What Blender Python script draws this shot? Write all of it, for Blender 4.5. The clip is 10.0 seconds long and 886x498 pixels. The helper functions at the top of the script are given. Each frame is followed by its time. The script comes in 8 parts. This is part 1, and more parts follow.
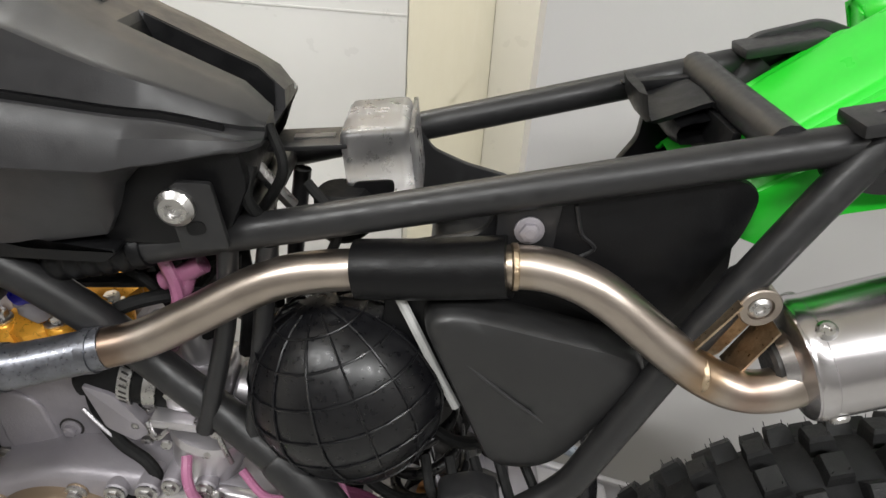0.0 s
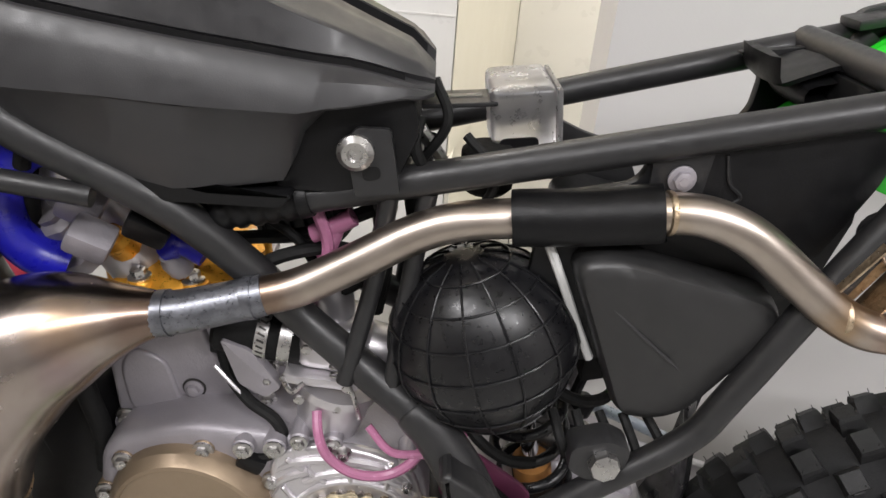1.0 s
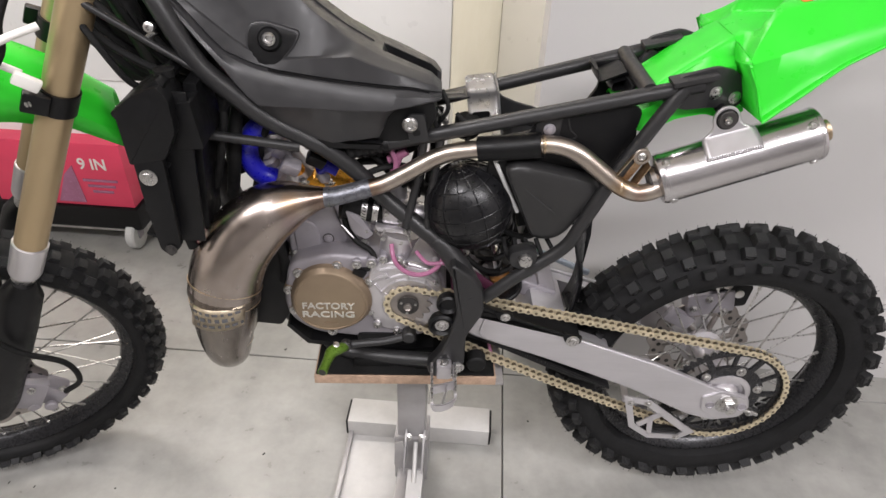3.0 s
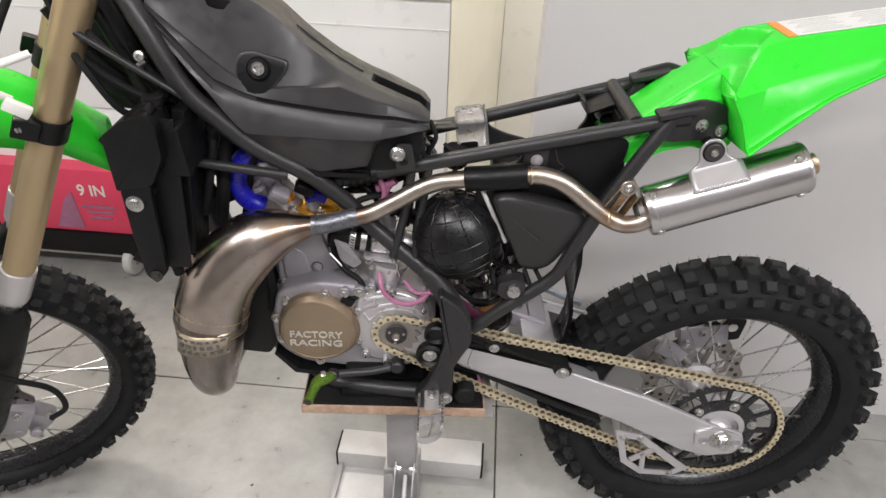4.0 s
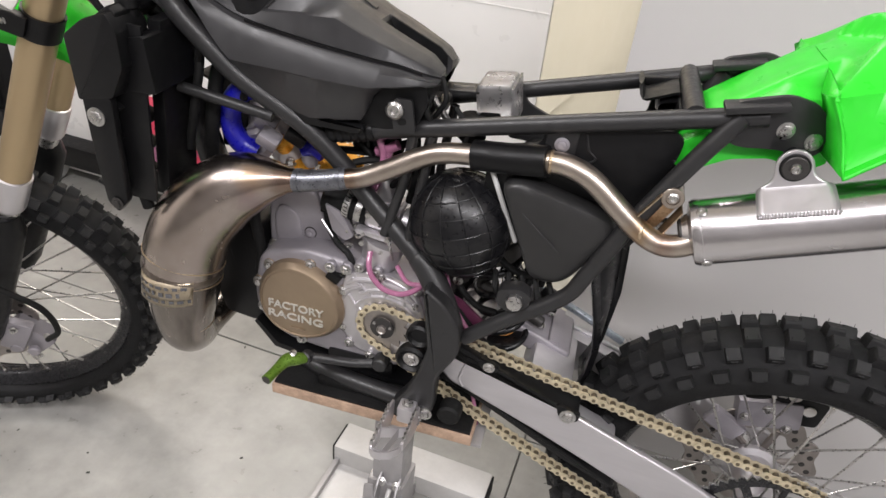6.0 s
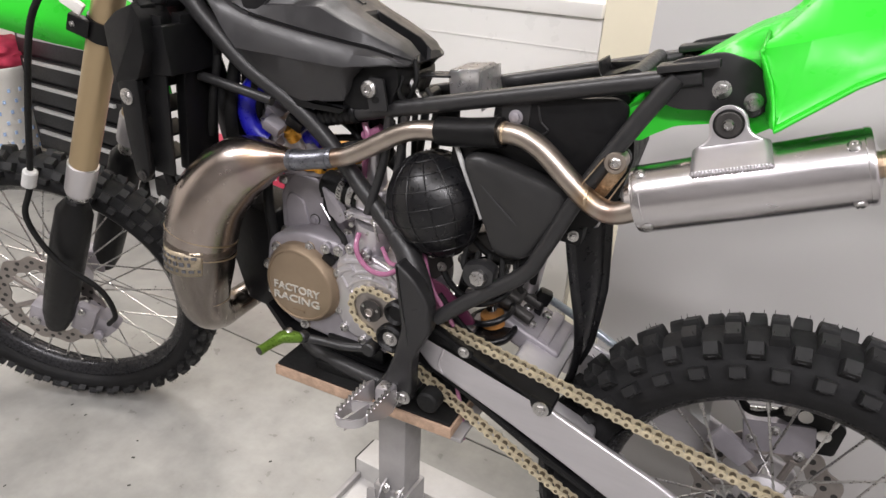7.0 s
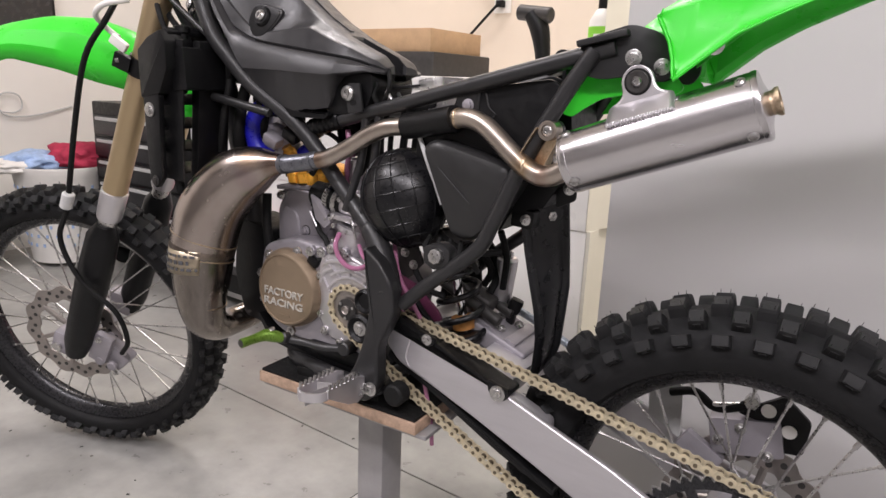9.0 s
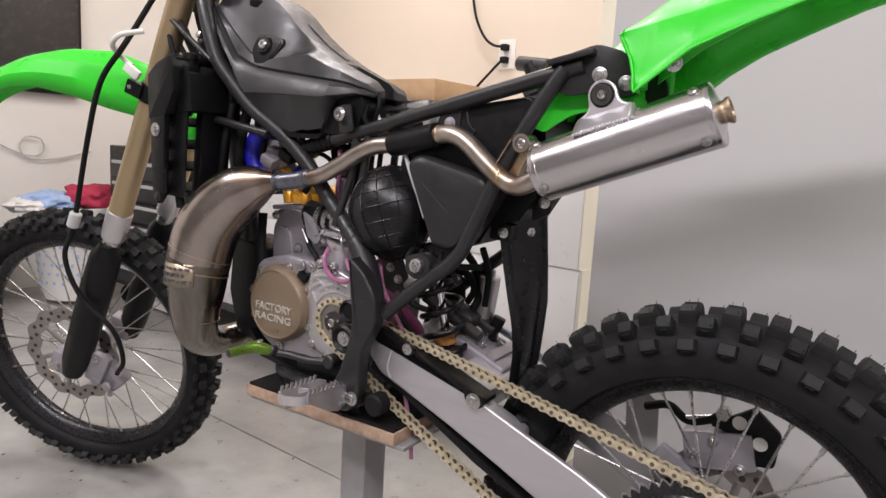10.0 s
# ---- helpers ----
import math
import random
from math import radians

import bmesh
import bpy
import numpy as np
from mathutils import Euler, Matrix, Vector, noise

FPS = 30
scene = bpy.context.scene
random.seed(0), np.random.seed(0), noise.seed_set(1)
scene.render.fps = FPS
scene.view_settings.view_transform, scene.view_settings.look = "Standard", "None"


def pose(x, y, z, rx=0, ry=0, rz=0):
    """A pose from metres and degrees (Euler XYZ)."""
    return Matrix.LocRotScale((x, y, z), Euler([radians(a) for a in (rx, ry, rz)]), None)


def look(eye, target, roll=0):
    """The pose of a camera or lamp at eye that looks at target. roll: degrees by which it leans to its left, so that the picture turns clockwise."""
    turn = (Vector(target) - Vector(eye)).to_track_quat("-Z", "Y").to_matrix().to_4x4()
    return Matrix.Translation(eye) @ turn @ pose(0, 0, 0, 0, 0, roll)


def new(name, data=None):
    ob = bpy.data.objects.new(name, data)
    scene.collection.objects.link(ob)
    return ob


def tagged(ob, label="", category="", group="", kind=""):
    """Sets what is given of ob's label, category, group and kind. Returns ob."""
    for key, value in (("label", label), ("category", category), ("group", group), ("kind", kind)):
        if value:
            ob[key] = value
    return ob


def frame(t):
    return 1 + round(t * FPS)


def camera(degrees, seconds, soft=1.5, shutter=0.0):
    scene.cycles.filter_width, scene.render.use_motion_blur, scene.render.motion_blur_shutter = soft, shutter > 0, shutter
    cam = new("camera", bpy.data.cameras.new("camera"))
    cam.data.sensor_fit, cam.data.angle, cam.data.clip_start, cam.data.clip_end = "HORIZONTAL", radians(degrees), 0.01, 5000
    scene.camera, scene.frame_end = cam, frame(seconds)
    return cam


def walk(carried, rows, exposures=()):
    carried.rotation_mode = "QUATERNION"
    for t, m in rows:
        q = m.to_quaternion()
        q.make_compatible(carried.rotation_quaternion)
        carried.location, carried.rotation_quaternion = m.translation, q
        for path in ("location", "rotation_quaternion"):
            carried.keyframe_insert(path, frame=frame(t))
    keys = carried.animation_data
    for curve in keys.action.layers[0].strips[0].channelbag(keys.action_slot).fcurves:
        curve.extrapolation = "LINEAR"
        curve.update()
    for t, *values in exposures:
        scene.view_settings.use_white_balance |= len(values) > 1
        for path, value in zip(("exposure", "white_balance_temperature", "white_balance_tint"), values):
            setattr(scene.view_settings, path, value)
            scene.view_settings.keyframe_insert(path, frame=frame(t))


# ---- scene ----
cam = camera(68.1, 10.0)
PATH = [
    (0, (-0.3616, -0.3601, 0.9876), (-0.4555, 1.2710, 0.0177), 3.98),
    (0.5, (-0.4344, -0.3935, 0.9743), (-0.5660, 1.2669, 0.0601), 3.91),
    (1, (-0.4483, -0.4035, 0.9567), (-0.5230, 1.2565, 0.0354), 4.58),
    (1.5, (-0.4745, -0.5432, 1.0705), (-0.4302, 1.0439, 0.0269), 1.56),
    (2, (-0.4585, -0.7037, 1.1629), (-0.5789, 0.8103, 0.0213), -0.09),
    (2.5, (-0.4342, -0.8042, 1.1793), (-0.5230, 0.6695, -0.0166), 0.85),
    (2.7, (-0.4282, -0.8226, 1.1881), (-0.5068, 0.6878, 0.0381), 1.63),
    (3.8, (-0.4165, -0.8542, 1.1972), (-0.5090, 0.7045, 0.1146), 2.57),
    (4, (-0.4010, -0.8361, 1.1920), (-0.5034, 0.7452, 0.1436), 2.36),
    (4.5, (-0.3949, -0.7605, 1.1793), (-0.4385, 0.8248, 0.1329), 1.91),
    (5, (-0.3620, -0.7119, 1.1662), (-0.4600, 0.7754, -0.0120), 4.53),
    (5.5, (-0.2900, -0.7222, 1.1549), (-0.8147, 0.7380, 0.0582), 3.08),
    (6, (-0.2579, -0.6940, 1.0942), (-0.7169, 0.8275, 0.0529), 6.15),
    (6.2, (-0.1902, -0.6836, 1.0666), (-0.7621, 0.8388, 0.0842), 5.71),
    (7.3, (-0.0359, -0.7149, 0.9971), (-0.9066, 0.7703, 0.1934), 3.01),
    (7.5, (-0.0156, -0.7389, 0.9917), (-0.8965, 0.7589, 0.2232), 3.78),
    (8, (0.1455, -0.8001, 1.0132), (-0.8530, 0.6432, 0.2853), 2.27),
    (8.5, (0.1765, -0.7944, 0.9462), (-0.8938, 0.6375, 0.3027), 2.02),
    (9, (0.1229, -0.7337, 0.8458), (-0.9507, 0.7647, 0.3852), 2.41),
    (9.5, (0.1349, -0.7300, 0.7772), (-0.8903, 0.8364, 0.4527), 3.63),
    (10, (0.1850, -0.7464, 0.7895), (-0.9424, 0.7560, 0.5034), 3.45),
]
EXPOSURE = [(0.0, -0.05, 6500, 5), (0.5, 0.12, 6500, 9), (1.0, 0.10, 6500, 9), (1.5, 0.46, 6500, 6), (2.0, 0.18, 6500, 10), (2.5, 0.05, 6500, 12), (4.0, 0.0, 6500, 10), (6.0, 0.05, 6500, 11), (7.5, 0.08, 6500, 13), (8.0, 0.02, 6500, 15), (8.5, -0.10, 6500, 16), (9.0, -0.07, 6500, 16), (9.5, -0.10, 6500, 15), (10.0, -0.14, 6500, 16)]
walk(cam, [(t, look(eye, target, roll)) for t, eye, target, roll in PATH], EXPOSURE)

# ---- room light ----
world = bpy.data.worlds.new("room_world")
world.use_nodes = True
world.node_tree.nodes["Background"].inputs[0].default_value = (0.9, 0.95, 1.0, 1)
world.node_tree.nodes["Background"].inputs[1].default_value = 0.05
scene.world = world
CEIL = 2.62


def ceiling_lamp(x, y, sx, sy, watts, colour):
    lamp = bpy.data.lights.new("ceiling_lamp", "AREA")
    lamp.shape, lamp.size, lamp.size_y = "RECTANGLE", sx, sy
    lamp.energy, lamp.color = watts, colour
    ob = new("ceiling_lamp", lamp)
    ob.matrix_basis = pose(x, y, CEIL - 0.075)
    return ob


ceiling_lamp(-1.3, 0.95, 1.2, 0.16, 21, (1.0, 0.98, 0.99))
ceiling_lamp(1.2, -1.7, 1.2, 0.16, 58, (1.0, 0.975, 1.0))
# added fill lamp with no fixture, to soften the shadow on the right wall
ceiling_lamp(0.0, -2.0, 1.2, 0.16, 34, (1.0, 0.975, 1.0))
ceiling_lamp(-1.5, -1.4, 1.2, 0.16, 46, (1.0, 0.975, 1.0))
ceiling_lamp(0.45, 1.05, 1.2, 0.16, 32, (1.0, 0.95, 0.88))
ceiling_lamp(-1.9, 1.2, 0.7, 0.16, 6, (1.0, 0.88, 0.72))


# ---- materials ----
def mat(name, base, rough=0.5, metal=0.0, var=0.12, scale=30.0, bump=0.0, bscale=300.0, rvar=0.12, coat=0.0,
        tint=None, random_tone=0.0, spec=0.5, stretch=None):
    m = bpy.data.materials.new(name)
    m.use_nodes = True
    nt = m.node_tree
    b = nt.nodes["Principled BSDF"]
    b.inputs["Metallic"].default_value = metal
    b.inputs["Coat Weight"].default_value = coat
    b.inputs["Coat Roughness"].default_value = 0.12
    b.inputs["Specular IOR Level"].default_value = spec
    tc = nt.nodes.new("ShaderNodeTexCoord")
    vec = tc.outputs["Object"]
    if stretch:
        mp = nt.nodes.new("ShaderNodeMapping")
        mp.inputs["Scale"].default_value = stretch
        nt.links.new(vec, mp.inputs["Vector"])
        vec = mp.outputs["Vector"]

    def noise_tex(s, detail=5.0, rough_=0.6):
        n = nt.nodes.new("ShaderNodeTexNoise")
        n.inputs["Scale"].default_value = s
        n.inputs["Detail"].default_value = detail
        n.inputs["Roughness"].default_value = rough_
        nt.links.new(vec, n.inputs["Vector"])
        return n.outputs["Fac"]

    big, fine = noise_tex(scale), noise_tex(scale * 6.3, 3.0)
    mixf = nt.nodes.new("ShaderNodeMath")
    mixf.operation = "MULTIPLY_ADD"
    nt.links.new(fine, mixf.inputs[0])
    mixf.inputs[1].default_value = 0.35
    nt.links.new(big, mixf.inputs[2])
    ramp = nt.nodes.new("ShaderNodeValToRGB")
    ramp.color_ramp.elements[0].position, ramp.color_ramp.elements[1].position = 0.38, 0.98
    lo = [max(0.0, c * (1 - var)) for c in base]
    hi = [min(1.0, c * (1 + var)) for c in (tint or base)]
    ramp.color_ramp.elements[0].color, ramp.color_ramp.elements[1].color = (*lo, 1), (*hi, 1)
    nt.links.new(mixf.outputs[0], ramp.inputs[0])
    col = ramp.outputs[0]
    if random_tone:
        oi = nt.nodes.new("ShaderNodeObjectInfo")
        mr = nt.nodes.new("ShaderNodeMapRange")
        mr.inputs["To Min"].default_value, mr.inputs["To Max"].default_value = 1 - random_tone, 1 + random_tone
        nt.links.new(oi.outputs["Random"], mr.inputs["Value"])
        hv = nt.nodes.new("ShaderNodeHueSaturation")
        nt.links.new(col, hv.inputs["Color"])
        nt.links.new(mr.outputs[0], hv.inputs["Value"])
        col = hv.outputs[0]
    nt.links.new(col, b.inputs["Base Color"])
    mr2 = nt.nodes.new("ShaderNodeMapRange")
    mr2.inputs["From Min"].default_value, mr2.inputs["From Max"].default_value = 0.3, 0.75
    mr2.inputs["To Min"].default_value = max(0.03, rough - rvar)
    mr2.inputs["To Max"].default_value = min(1.0, rough + rvar)
    nt.links.new(fine, mr2.inputs["Value"])
    nt.links.new(mr2.outputs[0], b.inputs["Roughness"])
    if bump:
        bp = nt.nodes.new("ShaderNodeBump")
        bp.inputs["Strength"].default_value = bump
        bp.inputs["Distance"].default_value = 0.002
        nt.links.new(noise_tex(bscale, 4.0), bp.inputs["Height"])
        nt.links.new(bp.outputs[0], b.inputs["Normal"])
    return m


BLACK_PLASTIC = mat("black_plastic", (0.0045, 0.0045, 0.005), 0.42, var=0.25, scale=14, bump=0.12, bscale=900, spec=0.26)
GLOSS_BLACK = mat("gloss_black_plastic", (0.0045, 0.0045, 0.0055), 0.34, var=0.3, scale=40, bump=0.03, bscale=200, rvar=0.10, spec=0.42)
AIRBOX_PLASTIC = mat("airbox_plastic", (0.017, 0.0168, 0.017), 0.44, var=0.2, scale=12, bump=0.05, bscale=900, spec=0.50)
FLAP_PLASTIC = mat("flap_plastic", (0.010, 0.010, 0.011), 0.34, var=0.2, scale=12, spec=0.34)
TANK_PLASTIC = mat("tank_plastic", (0.027, 0.0265, 0.028), 0.42, var=0.12, scale=9, bump=0.08, bscale=1400, spec=0.50)
FRAME_PAINT = mat("frame_paint", (0.017, 0.0168, 0.0175), 0.42, var=0.2, scale=25, bump=0.06, bscale=700, spec=0.46)
RUBBER = mat("rubber", (0.006, 0.006, 0.006), 0.72, var=0.3, scale=30, bump=0.2, bscale=600, spec=0.25)
TYRE = mat("tyre_rubber", (0.012, 0.012, 0.0125), 0.68, var=0.3, scale=40, bump=0.25, bscale=700, spec=0.16)
KNOB = mat("knob_rubber", (0.016, 0.016, 0.0165), 0.56, var=0.35, scale=50, bump=0.25, bscale=800, random_tone=0.25, spec=0.25)
GREEN = mat("green_plastic", (0.026, 0.60, 0.028), 0.37, var=0.04, scale=6, bump=0.02, bscale=500, spec=0.42)
ALU = mat("brushed_aluminium", (0.62, 0.60, 0.62), 0.38, 0.85, var=0.06, scale=12, rvar=0.04, bump=0.03, bscale=500)
ALU_DULL = mat("cast_aluminium", (0.315, 0.297, 0.32), 0.50, 0.40, var=0.18, scale=14, bump=0.18, bscale=500)
ALU_SWING = mat("swingarm_aluminium", (0.58, 0.563, 0.585), 0.38, 0.78, var=0.10, scale=9, rvar=0.04, bump=0.015, bscale=240, stretch=(0.45, 3.0, 3.0))
MUFFLER = mat("muffler_aluminium", (0.60, 0.58, 0.59), 0.24, 1.0, var=0.05, scale=3, rvar=0.04, stretch=(0.4, 6.0, 6.0))
CHROME = mat("chromed_steel", (0.80, 0.80, 0.82), 0.10, 1.0, var=0.05, scale=40, rvar=0.04)
BUMP_ORANGE = mat("orange_foam", (0.42, 0.19, 0.05), 0.60, var=0.2, scale=60)
PALE_TUBE = mat("pale_tube", (0.34, 0.38, 0.43), 0.35, 0.5, var=0.1, scale=40)
STEEL = mat("bright_steel", (0.52, 0.51, 0.50), 0.33, 1.0, var=0.15, scale=40)
PIPE = mat("pipe_steel", (0.40, 0.34, 0.29), 0.35, 1.0, var=0.10, scale=6, tint=(0.52, 0.46, 0.41), rvar=0.04)
CHAMBER = mat("heat_tinted_steel", (0.285, 0.235, 0.208), 0.25, 1.0, var=0.08, scale=7.0, tint=(0.49, 0.43, 0.395), rvar=0.04)
# noise stretched along z paints the upright streaks of reflections into the steel colour
CONE = mat("streaked_grey_steel", (0.135, 0.118, 0.105), 0.24, 1.0, var=0.12, scale=24.0, tint=(0.30, 0.268, 0.24), rvar=0.05, stretch=(1.0, 1.0, 0.12))
BAND = mat("browned_steel", (0.15, 0.125, 0.11), 0.36, 1.0, var=0.25, scale=30.0, tint=(0.24, 0.20, 0.17))
PLATE = mat("straw_steel", (0.46, 0.39, 0.29), 0.36, 0.9, var=0.2, scale=60)
WELD = mat("weld_tint", (0.36, 0.25, 0.15), 0.38, 1.0, var=0.30, scale=60, tint=(0.62, 0.50, 0.36), bump=0.4, bscale=400)
SLEEVE = mat("sleeve_steel", (0.17, 0.175, 0.195), 0.36, 0.85, var=0.45, scale=70, bump=0.05, bscale=300)
BRACKET_GREY = mat("frosted_plastic", (0.72, 0.71, 0.72), 0.34, var=0.10, scale=20)
BRACKET_GREY.node_tree.nodes["Principled BSDF"].inputs["Transmission Weight"].default_value = 0.94
BRASS = mat("brass", (0.66, 0.50, 0.24), 0.35, 1.0, var=0.2, scale=60)
GOLD_FORK = mat("gold_fork", (0.46, 0.35, 0.21), 0.40, 0.75, var=0.05, scale=6, rvar=0.03)
COVER_GOLD = mat("cover_gold", (0.27, 0.205, 0.140), 0.46, 0.55, var=0.10, scale=20, bump=0.10, bscale=700)
GOLD_PART = mat("orange_anodised", (0.75, 0.36, 0.04), 0.35, 0.5, var=0.25, scale=50)
CHAIN_GOLD = mat("chain_gold", (0.62, 0.545, 0.39), 0.46, 0.55, var=0.25, scale=120, random_tone=0.10)
CHAIN_DARK = mat("chain_roller", (0.16, 0.13, 0.09), 0.45, 0.7, var=0.3, scale=150)
BLUE = mat("blue_silicone", (0.012, 0.012, 0.36), 0.34, var=0.2, scale=20)
PINK = mat("pink_hose", (0.36, 0.14, 0.24), 0.22, var=0.2, scale=30)
MAGENTA = mat("magenta_plastic", (0.10, 0.024, 0.055), 0.40, var=0.15, scale=30)
WHITE_PLASTIC = mat("white_plastic", (0.78, 0.76, 0.72), 0.45, var=0.05, scale=10)
GREY_CLEAR = mat("grey_plastic", (0.50, 0.50, 0.49), 0.38, var=0.12, scale=20)
GREEN_ANOD = mat("green_anodised", (0.13, 0.24, 0.03), 0.34, 0.55, var=0.2, scale=60)
LOGO_SILVER = mat("engraved_silver", (0.62, 0.60, 0.56), 0.42, 0.6, var=0.1, scale=90)
FLOOR = mat("polished_concrete", (0.235, 0.232, 0.218), 0.44, var=0.20, scale=4.2, bump=0.10, bscale=60, rvar=0.18, tint=(0.33, 0.325, 0.305))
JOINT = mat("joint_filler", (0.16, 0.155, 0.15), 0.85, var=0.3, scale=60)
WALL_GREY = mat("grey_wall_paint", (0.57, 0.555, 0.55), 0.62, var=0.03, scale=1.6, bump=0.06, bscale=260)
UNSEEN_WALL_DARK = mat("unseen_wall_dark", (0.20, 0.195, 0.19), 0.60, var=0.05, scale=1.6, bump=0.06, bscale=260)
WALL_WHITE = mat("white_wall_paint", (0.80, 0.775, 0.725), 0.55, var=0.03, scale=2.0, bump=0.05, bscale=260)
WALL_CREAM = mat("cream_wall_paint", (0.68, 0.66, 0.58), 0.55, var=0.03, scale=2.0, bump=0.05, bscale=260)
LIT_WALL_WHITE = mat("lit_wall_white", (0.90, 0.89, 0.86), 0.35, var=0.02, scale=2.0)
WALL_BEIGE = mat("beige_wall_paint", (0.70, 0.605, 0.50), 0.60, var=0.03, scale=2.0, bump=0.05, bscale=260)
CABINET = mat("white_laminate", (0.80, 0.79, 0.775), 0.36, var=0.03, scale=3.0)
CARDBOARD = mat("cardboard", (0.46, 0.30, 0.17), 0.75, var=0.15, scale=25, bump=0.1, bscale=300)
PARTICLE = mat("particle_board", (0.40, 0.275, 0.195), 0.72, var=0.35, scale=90, bump=0.3, bscale=900)
PAINT_GREY = mat("grey_stand_paint", (0.34, 0.33, 0.33), 0.42, 0.35, var=0.15, scale=18, bump=0.06, bscale=400)
PAINT_PALE = mat("pale_stand_steel", (0.50, 0.49, 0.475), 0.55, 0.1, var=0.14, scale=14, bump=0.05, bscale=400)
RED_BOX = mat("red_card", (0.72, 0.055, 0.12), 0.45, var=0.06, scale=10)
RED_CLOTH = mat("red_cloth", (0.42, 0.03, 0.07), 0.85, var=0.3, scale=30, bump=0.6, bscale=120)
BLUE_CLOTH = mat("blue_cloth", (0.35, 0.48, 0.72), 0.85, var=0.3, scale=30, bump=0.6, bscale=120)
ORANGE_LABEL = mat("orange_label", (0.85, 0.26, 0.05), 0.5, var=0.05, scale=20)
PALE_LABEL = mat("pale_label", (0.66, 0.66, 0.64), 0.5, var=0.05, scale=20)
SCREEN = mat("dark_screen", (0.03, 0.03, 0.032), 0.25, var=0.1, scale=5)
DUST = mat("debris", (0.04, 0.04, 0.035), 0.8, var=0.4, scale=80)
LAMP_GLOW = mat("lamp_diffuser", (0.9, 0.88, 0.82), 0.5, var=0.01)
_lb = LAMP_GLOW.node_tree.nodes["Principled BSDF"]
_lb.inputs["Emission Color"].default_value = (1.0, 0.95, 0.87, 1)
_lb.inputs["Emission Strength"].default_value = 6.0


def heat_marks(m, marks):
    """Brown and straw colours that heat left in the metal round its welds: (place, radius, colour, strength)."""
    nt = m.node_tree
    b = nt.nodes["Principled BSDF"]
    col = b.inputs["Base Color"].links[0].from_socket
    tc = nt.nodes.new("ShaderNodeTexCoord")
    no = nt.nodes.new("ShaderNodeTexNoise")
    no.inputs["Scale"].default_value = 90.0
    nt.links.new(tc.outputs["Object"], no.inputs["Vector"])
    for place, radius, colour, strength in marks:
        d = nt.nodes.new("ShaderNodeVectorMath")
        d.operation = "DISTANCE"
        nt.links.new(tc.outputs["Object"], d.inputs[0])
        d.inputs[1].default_value = place
        wob = nt.nodes.new("ShaderNodeMath")
        wob.operation = "MULTIPLY_ADD"
        nt.links.new(no.outputs["Fac"], wob.inputs[0])
        wob.inputs[1].default_value = radius * 0.5
        nt.links.new(d.outputs["Value"], wob.inputs[2])
        mr = nt.nodes.new("ShaderNodeMapRange")
        mr.interpolation_type = "SMOOTHSTEP"
        mr.inputs["From Min"].default_value, mr.inputs["From Max"].default_value = radius * 0.55, radius * 1.35
        mr.inputs["To Min"].default_value, mr.inputs["To Max"].default_value = strength, 0.0
        nt.links.new(wob.outputs[0], mr.inputs["Value"])
        mx = nt.nodes.new("ShaderNodeMix")
        mx.data_type = "RGBA"
        nt.links.new(mr.outputs["Result"], mx.inputs["Factor"])
        nt.links.new(col, mx.inputs[6])
        mx.inputs[7].default_value = (*colour, 1)
        col = mx.outputs[2]
    nt.links.new(col, b.inputs["Base Color"])


heat_marks(PIPE, [((-0.592, -0.066, 0.7355), 0.030, (0.20, 0.12, 0.075), 0.75), ((-0.262, -0.0897, 0.7595), 0.022, (0.36, 0.22, 0.10), 0.75), ((-0.236, -0.095, 0.752), 0.020, (0.30, 0.17, 0.12), 0.7), ((-0.365, -0.0703, 0.8071), 0.018, (0.42, 0.31, 0.17), 0.5)])
heat_marks(CHAMBER, [((-0.655, -0.085, 0.728), 0.032, (0.18, 0.11, 0.075), 0.7), ((-0.690, -0.112, 0.735), 0.026, (0.50, 0.30, 0.13), 0.45), ((-0.700, -0.100, 0.706), 0.024, (0.30, 0.20, 0.24), 0.4)])

# ---- mesh helpers ----
def V(*a):
    return Vector(a)


def part(name, bm, material, parent=None, label="", m=None, smooth=38, extra=()):
    me = bpy.data.meshes.new(name)
    bmesh.ops.recalc_face_normals(bm, faces=bm.faces)
    bm.to_mesh(me)
    bm.free()
    me.materials.append(material)
    for e in extra:
        me.materials.append(e)
    for p in me.polygons:
        p.use_smooth = True
    me.set_sharp_from_angle(angle=radians(smooth))
    ob = new(name, me)
    if parent is not None:
        ob.parent = parent
    if m is not None:
        ob.matrix_basis = m
    if label:
        ob["label"] = label
    return ob


def thing(name, label, category, m=None, group="", kind=""):
    ob = new(name)
    ob.empty_display_size = 0.05
    if m is not None:
        ob.matrix_basis = m
    return tagged(ob, label, category, group, kind)


def share(name, me, parent, m):
    ob = new(name, me)
    ob.parent = parent
    ob.matrix_basis = m
    return ob


def bevel(bm, w, seg=2, angle=30):
    es = [e for e in bm.edges if len(e.link_faces) == 2 and e.calc_face_angle(0) > radians(angle)]
    if es and w > 0:
        bmesh.ops.bevel(bm, geom=es, offset=w, segments=seg, affect="EDGES", profile=0.6)


def add_box(bm, size, m=None, bev=0.0, seg=2):
    b2 = bmesh.new()
    bmesh.ops.create_cube(b2, size=1.0)
    bmesh.ops.scale(b2, vec=size, verts=b2.verts)
    if bev:
        bmesh.ops.bevel(b2, geom=b2.edges[:], offset=bev, segments=seg, affect="EDGES", profile=0.6)
    merge(bm, b2, m)
    return bm


